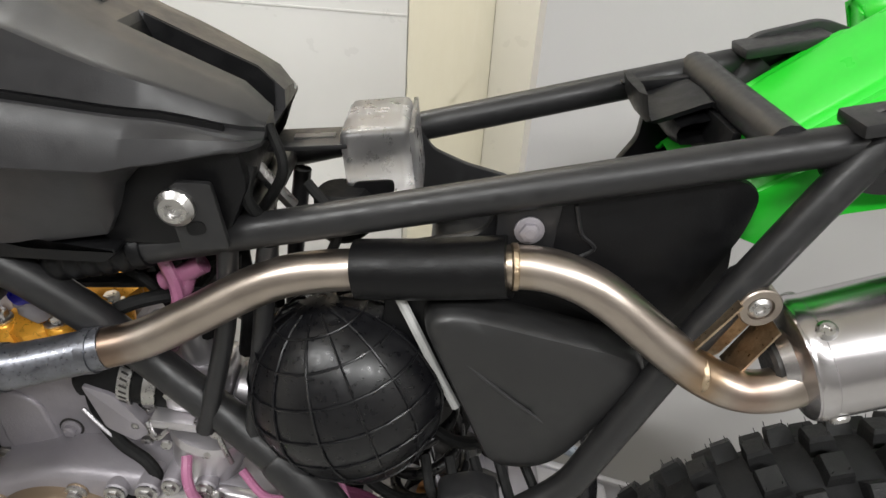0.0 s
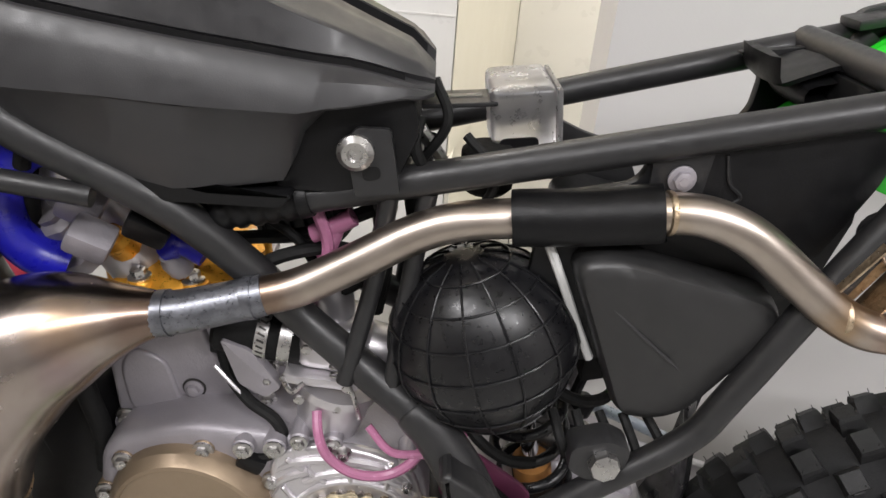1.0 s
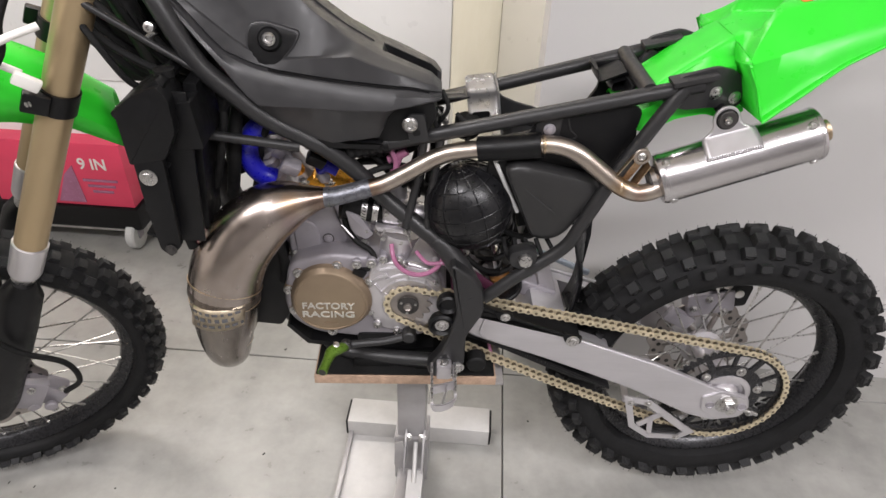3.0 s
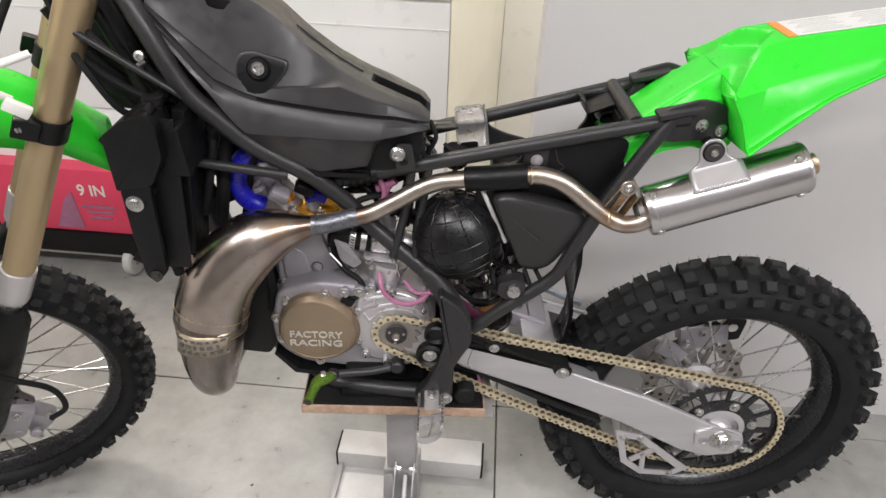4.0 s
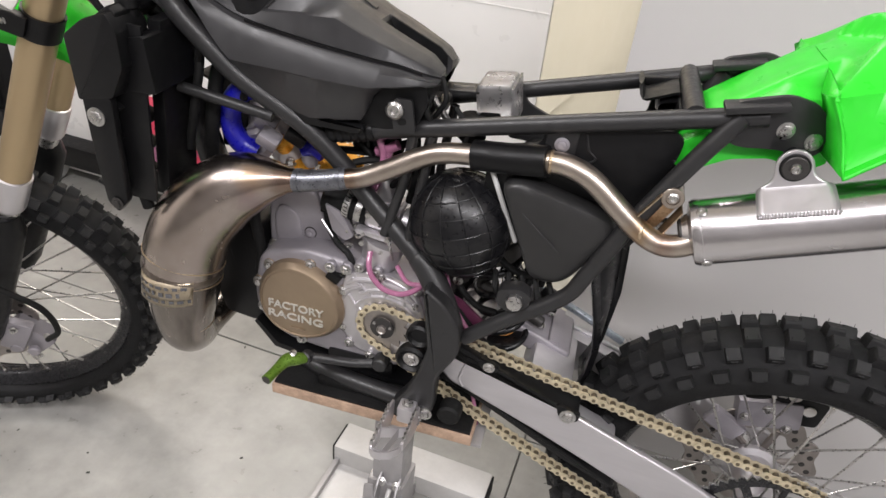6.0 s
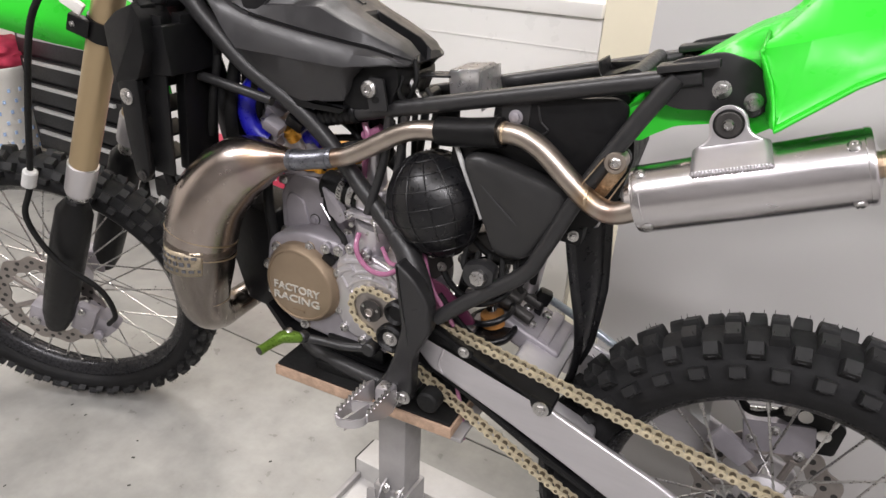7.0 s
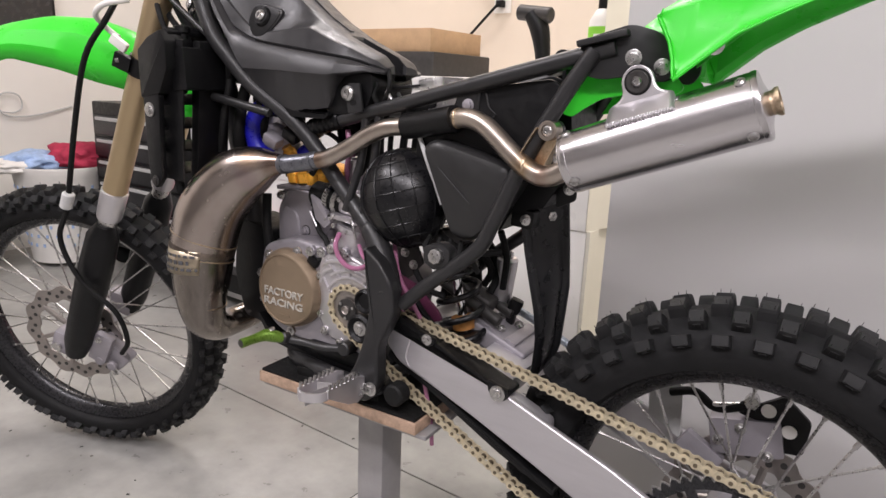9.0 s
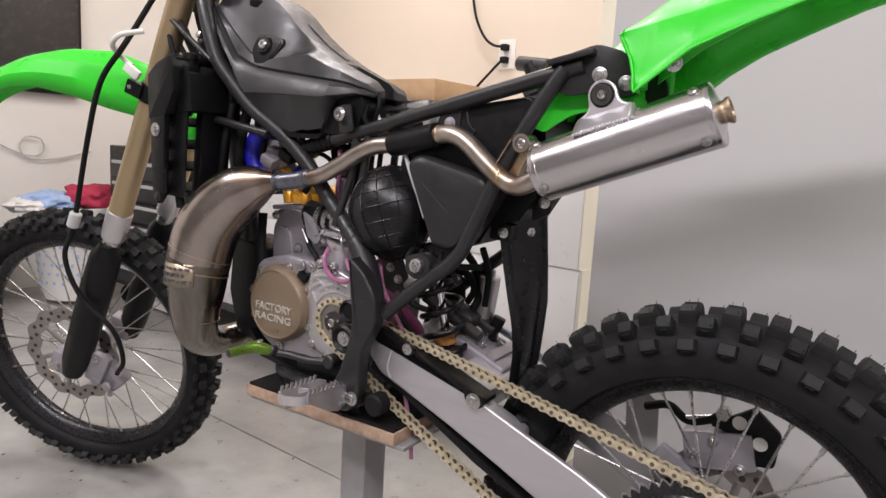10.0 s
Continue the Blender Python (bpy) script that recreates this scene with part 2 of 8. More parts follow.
def merge(bm, b2, m=None):
    if m is not None:
        bmesh.ops.transform(b2, matrix=m, verts=b2.verts)
    me = bpy.data.meshes.new("tmp")
    b2.to_mesh(me)
    b2.free()
    bm.from_mesh(me)
    bpy.data.meshes.remove(me)


def boxm(size, m=None, bev=0.0, seg=2):
    return add_box(bmesh.new(), size, m, bev, seg)


def span(a, b, bev=0.0):
    """A box from corner a to corner b."""
    c = [(p + q) / 2 for p, q in zip(a, b)]
    return boxm([abs(q - p) for p, q in zip(a, b)], Matrix.Translation(c), bev)


def lathe(bm, profile, m=None, seg=32, close=False):
    """Rings of (along, radius) turned round the local z axis."""
    b2 = bmesh.new()
    rings = []
    for h, r in profile:
        if r < 1e-6:
            rings.append([b2.verts.new((0, 0, h))])
        else:
            rings.append([b2.verts.new((r * math.cos(2 * math.pi * i / seg), r * math.sin(2 * math.pi * i / seg), h)) for i in range(seg)])
    pairs = list(zip(rings, rings[1:])) + ([(rings[-1], rings[0])] if close else [])
    for a, b in pairs:
        for i in range(seg):
            j = (i + 1) % seg
            q = [a[i % len(a)], a[j % len(a)], b[j % len(b)], b[i % len(b)]]
            u = []
            for v in q:
                if v not in u:
                    u.append(v)
            if len(u) > 2:
                b2.faces.new(u)
    if not close:
        for r in (rings[0], rings[-1]):
            if len(r) > 2:
                b2.faces.new(r)
    merge(bm, b2, m)
    return bm


def along(a, b):
    """Turns the local z axis to run from a to b, starting at a."""
    d = Vector(b) - Vector(a)
    return Matrix.Translation(a) @ d.to_track_quat("Z", "Y").to_matrix().to_4x4()


def rod(bm, a, b, r, seg=16, bev=0.0):
    n = (Vector(b) - Vector(a)).length
    e = min(bev, r * 0.6)
    prof = [(0, r - e), (e, r), (n - e, r), (n, r - e)] if e else [(0, r), (n, r)]
    return lathe(bm, prof, along(a, b), seg)


def curve_points(pts, n=6):
    """A smooth run through points that may carry a radius as the fourth value."""
    p = [np.array(q, float) for q in pts]
    p = [2 * p[0] - p[1]] + p + [2 * p[-1] - p[-2]]
    out = []
    for i in range(1, len(p) - 2):
        for k in range(n):
            t = k / n
            out.append(0.5 * (2 * p[i] + (p[i + 1] - p[i - 1]) * t + (2 * p[i - 1] - 5 * p[i] + 4 * p[i + 1] - p[i + 2]) * t * t
                              + (3 * p[i] - p[i - 1] - 3 * p[i + 1] + p[i + 2]) * t ** 3))
    out.append(p[-2])
    return out


def tube(bm, pts, r=None, seg=14, n=6, caps=True, flat=1.0):
    """A round bar along points; with four values a point, the fourth is its radius."""
    c = curve_points(pts, n) if n else [np.array(q, float) for q in pts]
    pos = [Vector(q[:3]) for q in c]
    rad = [q[3] if len(q) > 3 else r for q in c]
    up = None
    rings = []
    for i, q in enumerate(pos):
        d = (pos[min(i + 1, len(pos) - 1)] - pos[max(i - 1, 0)]).normalized()
        if up is None:
            up = d.orthogonal().normalized()
        up = (up - d * up.dot(d)).normalized()
        side = d.cross(up)
        rings.append([bm.verts.new(q + (up * math.cos(a) + side * math.sin(a) * flat) * rad[i]) for a in [2 * math.pi * k / seg for k in range(seg)]])
    for a, b in zip(rings, rings[1:]):
        for i in range(seg):
            j = (i + 1) % seg
            bm.faces.new((a[i], a[j], b[j], b[i]))
    if caps:
        bm.faces.new(rings[0]), bm.faces.new(rings[-1])
    return bm


def prism(bm, outline, y0, y1, bev=0.0, seg=2, m=None):
    """A plate: an outline of (x, z) drawn out from y0 to y1."""
    b2 = bmesh.new()
    a = [b2.verts.new((x, y0, z)) for x, z in outline]
    b = [b2.verts.new((x, y1, z)) for x, z in outline]
    b2.faces.new(a), b2.faces.new(b[::-1])
    k = len(a)
    for i in range(k):
        j = (i + 1) % k
        b2.faces.new((a[i], b[i], b[j], a[j]))
    bmesh.ops.recalc_face_normals(b2, faces=b2.faces)
    bevel(b2, bev, seg)
    merge(bm, b2, m)
    return bm


def loft(bm, rings, closed=True, caps=True):
    vs = [[bm.verts.new(q) for q in r] for r in rings]
    for a, b in zip(vs, vs[1:]):
        k = len(a)
        for i in range(k if closed else k - 1):
            j = (i + 1) % k
            bm.faces.new((a[i], a[j], b[j], b[i]))
    if caps and closed:
        bm.faces.new(vs[0]), bm.faces.new(vs[-1])
    return bm


def round_outline(pts, r=0.006, n=4):
    """An outline with its corners rounded."""
    out, k = [], len(pts)
    for i in range(k):
        p, a, b = Vector(pts[i]), Vector(pts[i - 1]), Vector(pts[(i + 1) % k])
        ra, rb = min(r, (a - p).length * 0.45), min(r, (b - p).length * 0.45)
        s, e = p + (a - p).normalized() * ra, p + (b - p).normalized() * rb
        for j in range(n + 1):
            t = j / n
            out.append(tuple((1 - t) ** 2 * s + 2 * t * (1 - t) * p + t * t * e))
    return out


def interp(x, table):
    xs, ys = zip(*table)
    return float(np.interp(x, xs, ys))


def hex_bolt(parent, at, r=0.007, h=0.005, name="bolt", material=None, axis=(0, -1, 0), washer=True, label=""):
    """A flanged hexagon bolt head standing on a face, pointing along axis."""
    bm = bmesh.new()
    if washer:
        lathe(bm, [(0, r * 1.25), (h * 0.25, r * 1.25), (h * 0.35, r * 1.05)], seg=18)
    lathe(bm, [(h * 0.3, r * 0.86), (h * 0.9, r * 0.86), (h, r * 0.7)], seg=6)
    lathe(bm, [(h * 0.95, r * 0.45), (h * 1.06, r * 0.42), (h * 1.06, r * 0.1)], seg=12)
    ob = part(name, bm, material or STEEL, parent, label, along(at, Vector(at) + Vector(axis)))
    return ob


def round_screw(parent, at, r=0.006, h=0.003, name="screw", material=None, axis=(0, -1, 0), label=""):
    bm = bmesh.new()
    lathe(bm, [(0, r), (h * 0.5, r), (h, r * 0.7), (h, r * 0.42), (h * 0.4, r * 0.38), (h * 0.4, 0)], seg=20)
    return part(name, bm, material or STEEL, parent, label, along(at, Vector(at) + Vector(axis)))


# ---- setting ----
def slab(name, a, b, material, label, parent=None, bev=0.0):
    ob = part(name, span(a, b, bev), material, parent, smooth=30)
    if parent is None:
        tagged(ob, label, name.split("_")[0], kind="structure")
    else:
        ob["label"] = label
    return ob


floor = slab("floor", (-3.6, -3.4, -0.12), (2.8, 2.3, -0.012), JOINT, "dark filler in the sawn joints of the concrete floor")
tagged(floor, "polished grey concrete garage floor with sawn joints", "floor", kind="structure")
JX, JY = -0.328, 0.292
for x0, x1 in ((-3.6, -2.55), (-2.55, JX), (JX, 2.8)):
    for y0, y1 in ((-3.4, -1.9), (-1.9, JY), (JY, 2.3)):
        g = 0.0015
        bm = span((x0 + g, y0 + g, -0.05), (x1 - g, y1 - g, 0.0))
        bevel(bm, 0.0015, 1)
        part("slab", bm, FLOOR, floor, smooth=30)

slab("wall_right", (-0.312, 0.376, 0), (2.8, 0.50, CEIL), WALL_GREY, "plain grey painted garage wall close behind the motorcycle")
# the pale return wall behind the gap between the grey wall and the counter
bm = bmesh.new()
for foot, z0, z1 in (([(-0.5065, 0.738), (-0.3725, 1.619), (-0.3725, 1.75), (-0.5065, 1.75)], 0.512, CEIL), ([(-0.5065, 0.746), (-0.4975, 0.746), (-0.4975, 0.800), (-0.5065, 0.812), (-0.5055, 0.90), (-0.3725, 1.619), (-0.3725, 1.75), (-0.5065, 1.75)], 0.0, 0.5118)):
    b2 = bmesh.new()
    loft(b2, [[V(x, y, z) for x, y in foot] for z in (z0, z1)])
    merge(bm, b2)
tagged(part("wall_end", bm, WALL_CREAM, smooth=20), "pale cream return wall with a ledge beside the counter", "wall", kind="structure")
# lit stretch of the back wall: its brightness is partly put into a whiter paint
tagged(part("trim", span((-0.3722, 1.612, 0.0), (-0.12, 1.75, CEIL), 0.004), LIT_WALL_WHITE, smooth=20), "strip of back wall behind the grey wall, whitened for the light on it", "trim", kind="structure")
slab("wall_passage", (-0.12, 1.62, 0), (1.6, 1.75, CEIL), WALL_WHITE, "white wall of the passage behind the grey wall")
slab("wall_passage_end", (1.48, 0.50, 0), (1.6, 1.62, CEIL), WALL_WHITE, "white end wall of the passage behind the grey wall")
slab("wall_back", (-3.3, 1.62, 0), (-0.5062, 1.75, CEIL), WALL_BEIGE, "warm beige wall behind the white counter")
slab("wall_left", (-3.42, -3.2, 0), (-3.3, 1.75, CEIL), WALL_WHITE, "white painted far wall of the garage")
# never in view; its dark grey is chosen to deepen reflections in metal and blacks
slab("wall_front", (-3.42, -3.32, 0), (2.7, -3.2, CEIL), UNSEEN_WALL_DARK, "unseen wall behind the viewer, made dark grey to deepen reflections")
slab("wall_side", (2.58, -3.2, 0), (2.7, 0.376, CEIL), WALL_GREY, "grey painted side wall of the garage")
slab("ceiling", (-3.42, -3.32, CEIL), (2.8, 1.75, CEIL + 0.1), WALL_WHITE, "white painted garage ceiling")
for x, y, sx in ((-1.3, 0.95, 1.2), (1.2, -1.7, 1.2), (-1.6, -1.6, 1.2), (-1.9, 1.2, 0.7), (0.45, 1.05, 1.2)):
    f = thing("ceiling_light", "slim white strip light fixed under the ceiling", "light", pose(x, y, CEIL), "strip lights")
    part("housing", boxm((sx + 0.06, 0.2, 0.05), Matrix.Translation((0, 0, -0.025)), 0.006), WHITE_PLASTIC, f)
    part("diffuser", boxm((sx, 0.15, 0.012), Matrix.Translation((0, 0, -0.057)), 0.004), LAMP_GLOW, f)

# ---- the motorcycle ----
BIKE = pose(0.017, 0.034, 0, 0, 0, 5.0)
bike = thing("motorcycle", "partly stripped green and black motocross bike raised on a lift stand", "motorcycle", BIKE)
YC = -0.055          # the chain's plane at the front sprocket
YR = -0.071          # and at the rear one


def chain_shift(x):
    return V(0, (YR - YC) * (x + 0.541) / 0.541, 0)


AXLE = V(0, 0, 0.34)


# wheels: each built round its own axle, the axle along y
def make_wheel(name, m, R, half, rim_r, spokes, pitches, rows, rear):
    rim_bm = bmesh.new()
    w = 0.026 if rear else 0.021
    prof = [(-w, rim_r + 0.010), (-w - 0.002, rim_r + 0.002), (-w + 0.004, rim_r - 0.006), (-0.010, rim_r - 0.015), (0, rim_r - 0.018),
            (0.010, rim_r - 0.015), (w - 0.004, rim_r - 0.006), (w + 0.002, rim_r + 0.002), (w, rim_r + 0.010), (0, rim_r + 0.004)]
    lathe(rim_bm, prof, pose(0, 0, 0, 90), 72, close=True)
    wheel = part(name, rim_bm, BLACK_RIM, bike, "black rim with bright spokes and a knobbly tyre", m)
    bm = bmesh.new()
    a = half
    core = R - 0.013
    ring = []
    for k in range(17):
        t = radians(-118 + 236 * k / 16)
        rr = core - a * 0.92 + a * 0.92 * math.cos(t)
        ring.append((a * math.sin(t) * (1.0 if abs(t) < 1.6 else 0.98), max(rr, rim_r + 0.008)))
    prof = ring + [(w, rim_r + 0.004), (-w, rim_r + 0.004)]
    lathe(bm, prof, pose(0, 0, 0, 90), 90, close=True)
    part("tyre", bm, TYRE, wheel, "black knobbly off-road tyre")
    hub = bmesh.new()
    hw = 0.052 if rear else 0.045
    lathe(hub, [(-hw - 0.008, 0.012), (-hw - 0.008, 0.026), (-hw - 0.002, 0.034), (-hw + 0.010, 0.038), (-hw + 0.015, 0.030), (0, 0.026), (hw - 0.015, 0.030), (hw - 0.010, 0.038), (hw, 0.034), (hw, 0.016)],
          pose(0, 0, 0, 90), 28)
    part("hub", hub, ALU, wheel, "cast aluminium hub")
    for i in range(spokes):
        side = -1 if i % 2 else 1
        cross = 1 if (i // 2) % 2 else -1
        a0 = 2 * math.pi * i / spokes
        a1 = a0 + cross * radians(34)
        p0 = V(0.031 * math.sin(a1), side * (hw - 0.005), 0.031 * math.cos(a1))
        rr = rim_r - 0.012
        p1 = V(rr * math.sin(a0), side * 0.004, rr * math.cos(a0))
        bm = bmesh.new()
        d = (p1 - p0).normalized()
        rod(bm, p0, p1, 0.0016, 6)
        rod(bm, p1 - d * 0.013, p1 + d * 0.003, 0.0029, 6)
        part("spoke", bm, STEEL, wheel)
    # tread blocks, one shape for each row
    meshes = {}
    for y, sx, sy, h, off, lean in rows:
        bm = bmesh.new()
        for s, z in ((1.12, -0.004), (1.0, h * 0.75), (0.88, h)):
            for u, v in ((-1, -1), (1, -1), (1, 1), (-1, 1)):
                bm.verts.new((u * sx / 2 * s, v * sy / 2 * s, z))
        bm.verts.ensure_lookup_table()
        for b in (0, 4):
            for i in range(4):
                j = (i + 1) % 4
                bm.faces.new([bm.verts[q] for q in (b + i, b + j, b + 4 + j, b + 4 + i)])
        bm.faces.new([bm.verts[q] for q in (8, 9, 10, 11)])
        # a small raised arch on the outer flank of the shoulder blocks
        if abs(y) > 0.02:
            q = 1 if y > 0 else -1
            for bx, bz, wx, wz in ((-sx * 0.2, h * 0.42, 0.0014, h * 0.5), (sx * 0.2, h * 0.42, 0.0014, h * 0.5), (0, h * 0.66, sx * 0.4, 0.0016)):
                add_box(bm, (wx, 0.0022, wz), pose(bx, q * sy * 0.515, bz, 6 * q, 0, 0))
        # moulding whiskers left on the block
        for u, v in ((-0.36, 0.36 if y >= 0 else -0.36), (0.30, -0.30)):
            rod(bm, V(u * sx, v * sy, h * 0.9), V(u * sx + 0.0004, v * sy, h + 0.0046), 0.00042, 3)
        me = bpy.data.meshes.new("knob")
        bmesh.ops.recalc_face_normals(bm, faces=bm.faces)
        bm.to_mesh(me)
        bm.free()
        me.materials.append(KNOB)
        meshes[(y, off)] = me
        t = math.asin(max(-1, min(1, y / a)))
        rr = core - a * 0.92 + a * 0.92 * math.cos(t)
        for i in range(pitches):
            ang = 360 * (i + off) / pitches
            tilt = math.degrees(t) * lean
            share("knob", me, wheel, pose(0, 0, 0, 0, ang, 0) @ Matrix.Translation((0, a * math.sin(t), rr - 0.001)) @ pose(0, 0, 0, -tilt, 0, 0))
    return wheel


BLACK_RIM = mat("black_rim", (0.020, 0.020, 0.022), 0.30, 0.4, var=0.2, scale=30)
rear_rows = []
for s in (-1, 1):
    rear_rows += [(s * 0.0125, 0.019, 0.020, 0.0145, 0.0, 1.0), (s * 0.030, 0.018, 0.017, 0.014, 0.5, 1.0), (s * 0.0435, 0.019, 0.013, 0.012, 0.08, 1.0)]
rear_wheel = make_wheel("rear_wheel", Matrix.Translation(AXLE), 0.2925, 0.047, 0.206, 32, 38, rear_rows, True)

RAKE, STEER = 26.0, 24.5
WC = V(-1.309, 0, 0.3145)
FORK_DIR = V(math.sin(radians(RAKE)), 0, math.cos(radians(RAKE)))
FORK_BACK = V(math.cos(radians(RAKE)), 0, -math.sin(radians(RAKE)))
FRONT = Matrix.Translation(WC) @ Matrix.Rotation(radians(STEER), 4, FORK_DIR)
front_rows = []
for s in (-1, 1):
    front_rows += [(s * 0.011, 0.016, 0.017, 0.012, 0.0, 1.0), (s * 0.0275, 0.017, 0.015, 0.012, 0.5, 1.0)]
front_rows += [(s * 0.0345, 0.014, 0.010, 0.010, 0.0, 1.0) for s in (-1, 1)]
front_wheel = make_wheel("front_wheel", FRONT, 0.3125, 0.037, 0.245, 36, 44, front_rows, False)


def brake_disc(parent, y, r, inner, holes, waves):
    bm = bmesh.new()
    k = 96
    rings = []
    for yy in (y - 0.0015, y + 0.0015):
        o, i_ = [], []
        for q in range(k):
            a = 2 * math.pi * q / k
            rr = r + 0.004 * math.cos(waves * a)
            o.append(bm.verts.new((rr * math.cos(a), yy, rr * math.sin(a))))
            ri = inner + 0.003 * math.cos(waves * a)
            i_.append(bm.verts.new((ri * math.cos(a), yy, ri * math.sin(a))))
        rings.append((o, i_))
    (o1, i1), (o2, i2) = rings
    for q in range(k):
        j = (q + 1) % k
        for f in ((o1[q], o1[j], i1[j], i1[q]), (o2[q], o2[j], i2[j], i2[q]), (o1[q], o1[j], o2[j], o2[q]), (i1[q], i1[j], i2[j], i2[q])):
            bm.faces.new(f)
    disc = part("brake_disc", bm, STEEL_DISC, parent, "steel wave brake disc with drilled holes")
    for q in range(6):
        a = 2 * math.pi * q / 6
        part("arm", rod(bmesh.new(), V(0.028 * math.cos(a), y, 0.028 * math.sin(a)), V((inner + 0.004) * math.cos(a + 0.2), y, (inner + 0.004) * math.sin(a + 0.2)), 0.005, 8), STEEL_DISC, disc)
    # drilled holes, set through the disc as dark round bushes
    hb = rod(bmesh.new(), V(0, -0.0022, 0), V(0, 0.0022, 0), 0.0042, 10)
    me = bpy.data.meshes.new("hole")
    hb.to_mesh(me)
    hb.free()
    me.materials.append(DARK_STEEL)
    for q in range(holes):
        a = 2 * math.pi * q / holes
        rr = inner + (r - inner) * (0.35 if q % 2 else 0.68)
        share("hole", me, disc, pose(rr * math.cos(a), y, rr * math.sin(a)))
    return disc


STEEL_DISC = mat("disc_steel", (0.34, 0.31, 0.29), 0.42, 0.9, var=0.2, scale=30)
DARK_STEEL = mat("dark_steel", (0.055, 0.052, 0.05), 0.5, 0.6, var=0.2, scale=60)
brake_disc(rear_wheel, 0.062, 0.092, 0.062, 36, 12)
brake_disc(front_wheel, -0.056, 0.108, 0.078, 40, 12)

# rear sprocket
SR, FR = 0.1031, 0.0330
FS = V(-0.5415, YC, 0.5215)
RS = V(0, YC, 0.34)


def sprocket(bm, r, teeth, t, y, web):
    k = teeth * 4
    o = []
    for q in range(k):
        a = 2 * math.pi * q / k
        rr = r + (0.0048, 0.0015, -0.0035, 0.0015)[q % 4]
        o.append((rr * math.cos(a), rr * math.sin(a)))
    inner = [(web * math.cos(2 * math.pi * q / k), web * math.sin(2 * math.pi * q / k)) for q in range(k)]
    vs = [[bm.verts.new((x, yy, z)) for x, z in ln] for yy in (y - t / 2, y + t / 2) for ln in (o, inner)]
    for q in range(k):
        j = (q + 1) % k
        for a, b in ((0, 1), (2, 3), (0, 2), (1, 3)):
            bm.faces.new((vs[a][q], vs[a][j], vs[b][j], vs[b][q]))


bm = bmesh.new()
sprocket(bm, SR, 51, 0.005, YR, 0.0915)
arms = []
for q in range(6):
    a = 2 * math.pi * q / 6 + 0.25
    for da in (-0.16, 0.16):
        arms.append(bmesh.new())
        add_box(arms[-1], (0.034, 0.0046, 0.011 if da < 0 else 0.007), Matrix.Translation((0, YR, 0)) @ pose(0, 0, 0, 0, -math.degrees(a + da * 1.62), 0) @ Matrix.Translation((0.079, 0, 0)), 0.001)
spk = part("sprocket", bm, BLACK_RIM, rear_wheel, "black alloy rear sprocket with cut-out web")
for b in arms:
    part("arm", b, BLACK_RIM, spk)
part("carrier", lathe(bmesh.new(), [(-0.0026, 0.040), (-0.0026, 0.0665), (0.0026, 0.0665), (0.0026, 0.040)], Matrix.Translation((0, YR, 0)) @ pose(0, 0, 0, 90), 40, close=True), BLACK_RIM, spk)
bm = bmesh.new()
lathe(bm, [(0.0, 0.046), (0.004, 0.046), (0.006, 0.043), (0.006, 0.036), (0.002, 0.034), (0.002, 0.026), (0.010, 0.024), (0.014, 0.020), (0.014, 0.008)], along((0, YR, 0), (0, YR - 1, 0)), 36)
part("bearing_seat", bm, ALU, spk, "bright machined bearing seat")
bm = bmesh.new()
sprocket(bm, SR + 0.002, 51, 0.0022, YR, 0.0985)
part("tooth_ring", bm, STEEL, spk, "bright worn sprocket teeth")
for q in range(6):
    a = 2 * math.pi * q / 6 + 0.25
    hex_bolt(spk, V(0.058 * math.cos(a), YR - 0.0026, 0.058 * math.sin(a)), 0.0068, 0.006)

# chain: closed run over both sprockets, link by link
d = RS - FS
L = math.hypot(d.x, d.z)
base = math.atan2(d.z, d.x)
beta = math.asin((SR - FR) / L)
up_a, lo_a = base + math.pi / 2 + beta, base - math.pi / 2 - beta


def on(c, r, a):
    return V(c.x + r * math.cos(a), YC, c.z + r * math.sin(a))


path = []
for k in range(41):
    path.append(on(FS, FR, lo_a - (lo_a + 2 * math.pi - up_a) * k / 40))
top0, top1 = on(FS, FR, up_a), on(RS, SR, up_a)
for k in range(1, 60):
    path.append(top0.lerp(top1, k / 60))
for k in range(81):
    path.append(on(RS, SR, up_a - (up_a - lo_a) * k / 80))
lo0, lo1 = on(RS, SR, lo_a), on(FS, FR, lo_a)
for k in range(1, 60):
    q = lo0.lerp(lo1, k / 60)
    q.z -= 0.010 * math.sin(math.pi * k / 60)
    path.append(q)
path.append(path[0])
seg = [0.0]
for p, q in zip(path, path[1:]):
    seg.append(seg[-1] + (q - p).length)
count = 2 * round(seg[-1] / 0.0127 / 2)
pitch = seg[-1] / count


def at_length(s):
    s %= seg[-1]
    i = int(np.searchsorted(seg, s, "right")) - 1
    i = min(i, len(path) - 2)
    return path[i].lerp(path[i + 1], (s - seg[i]) / max(1e-9, seg[i + 1] - seg[i]))


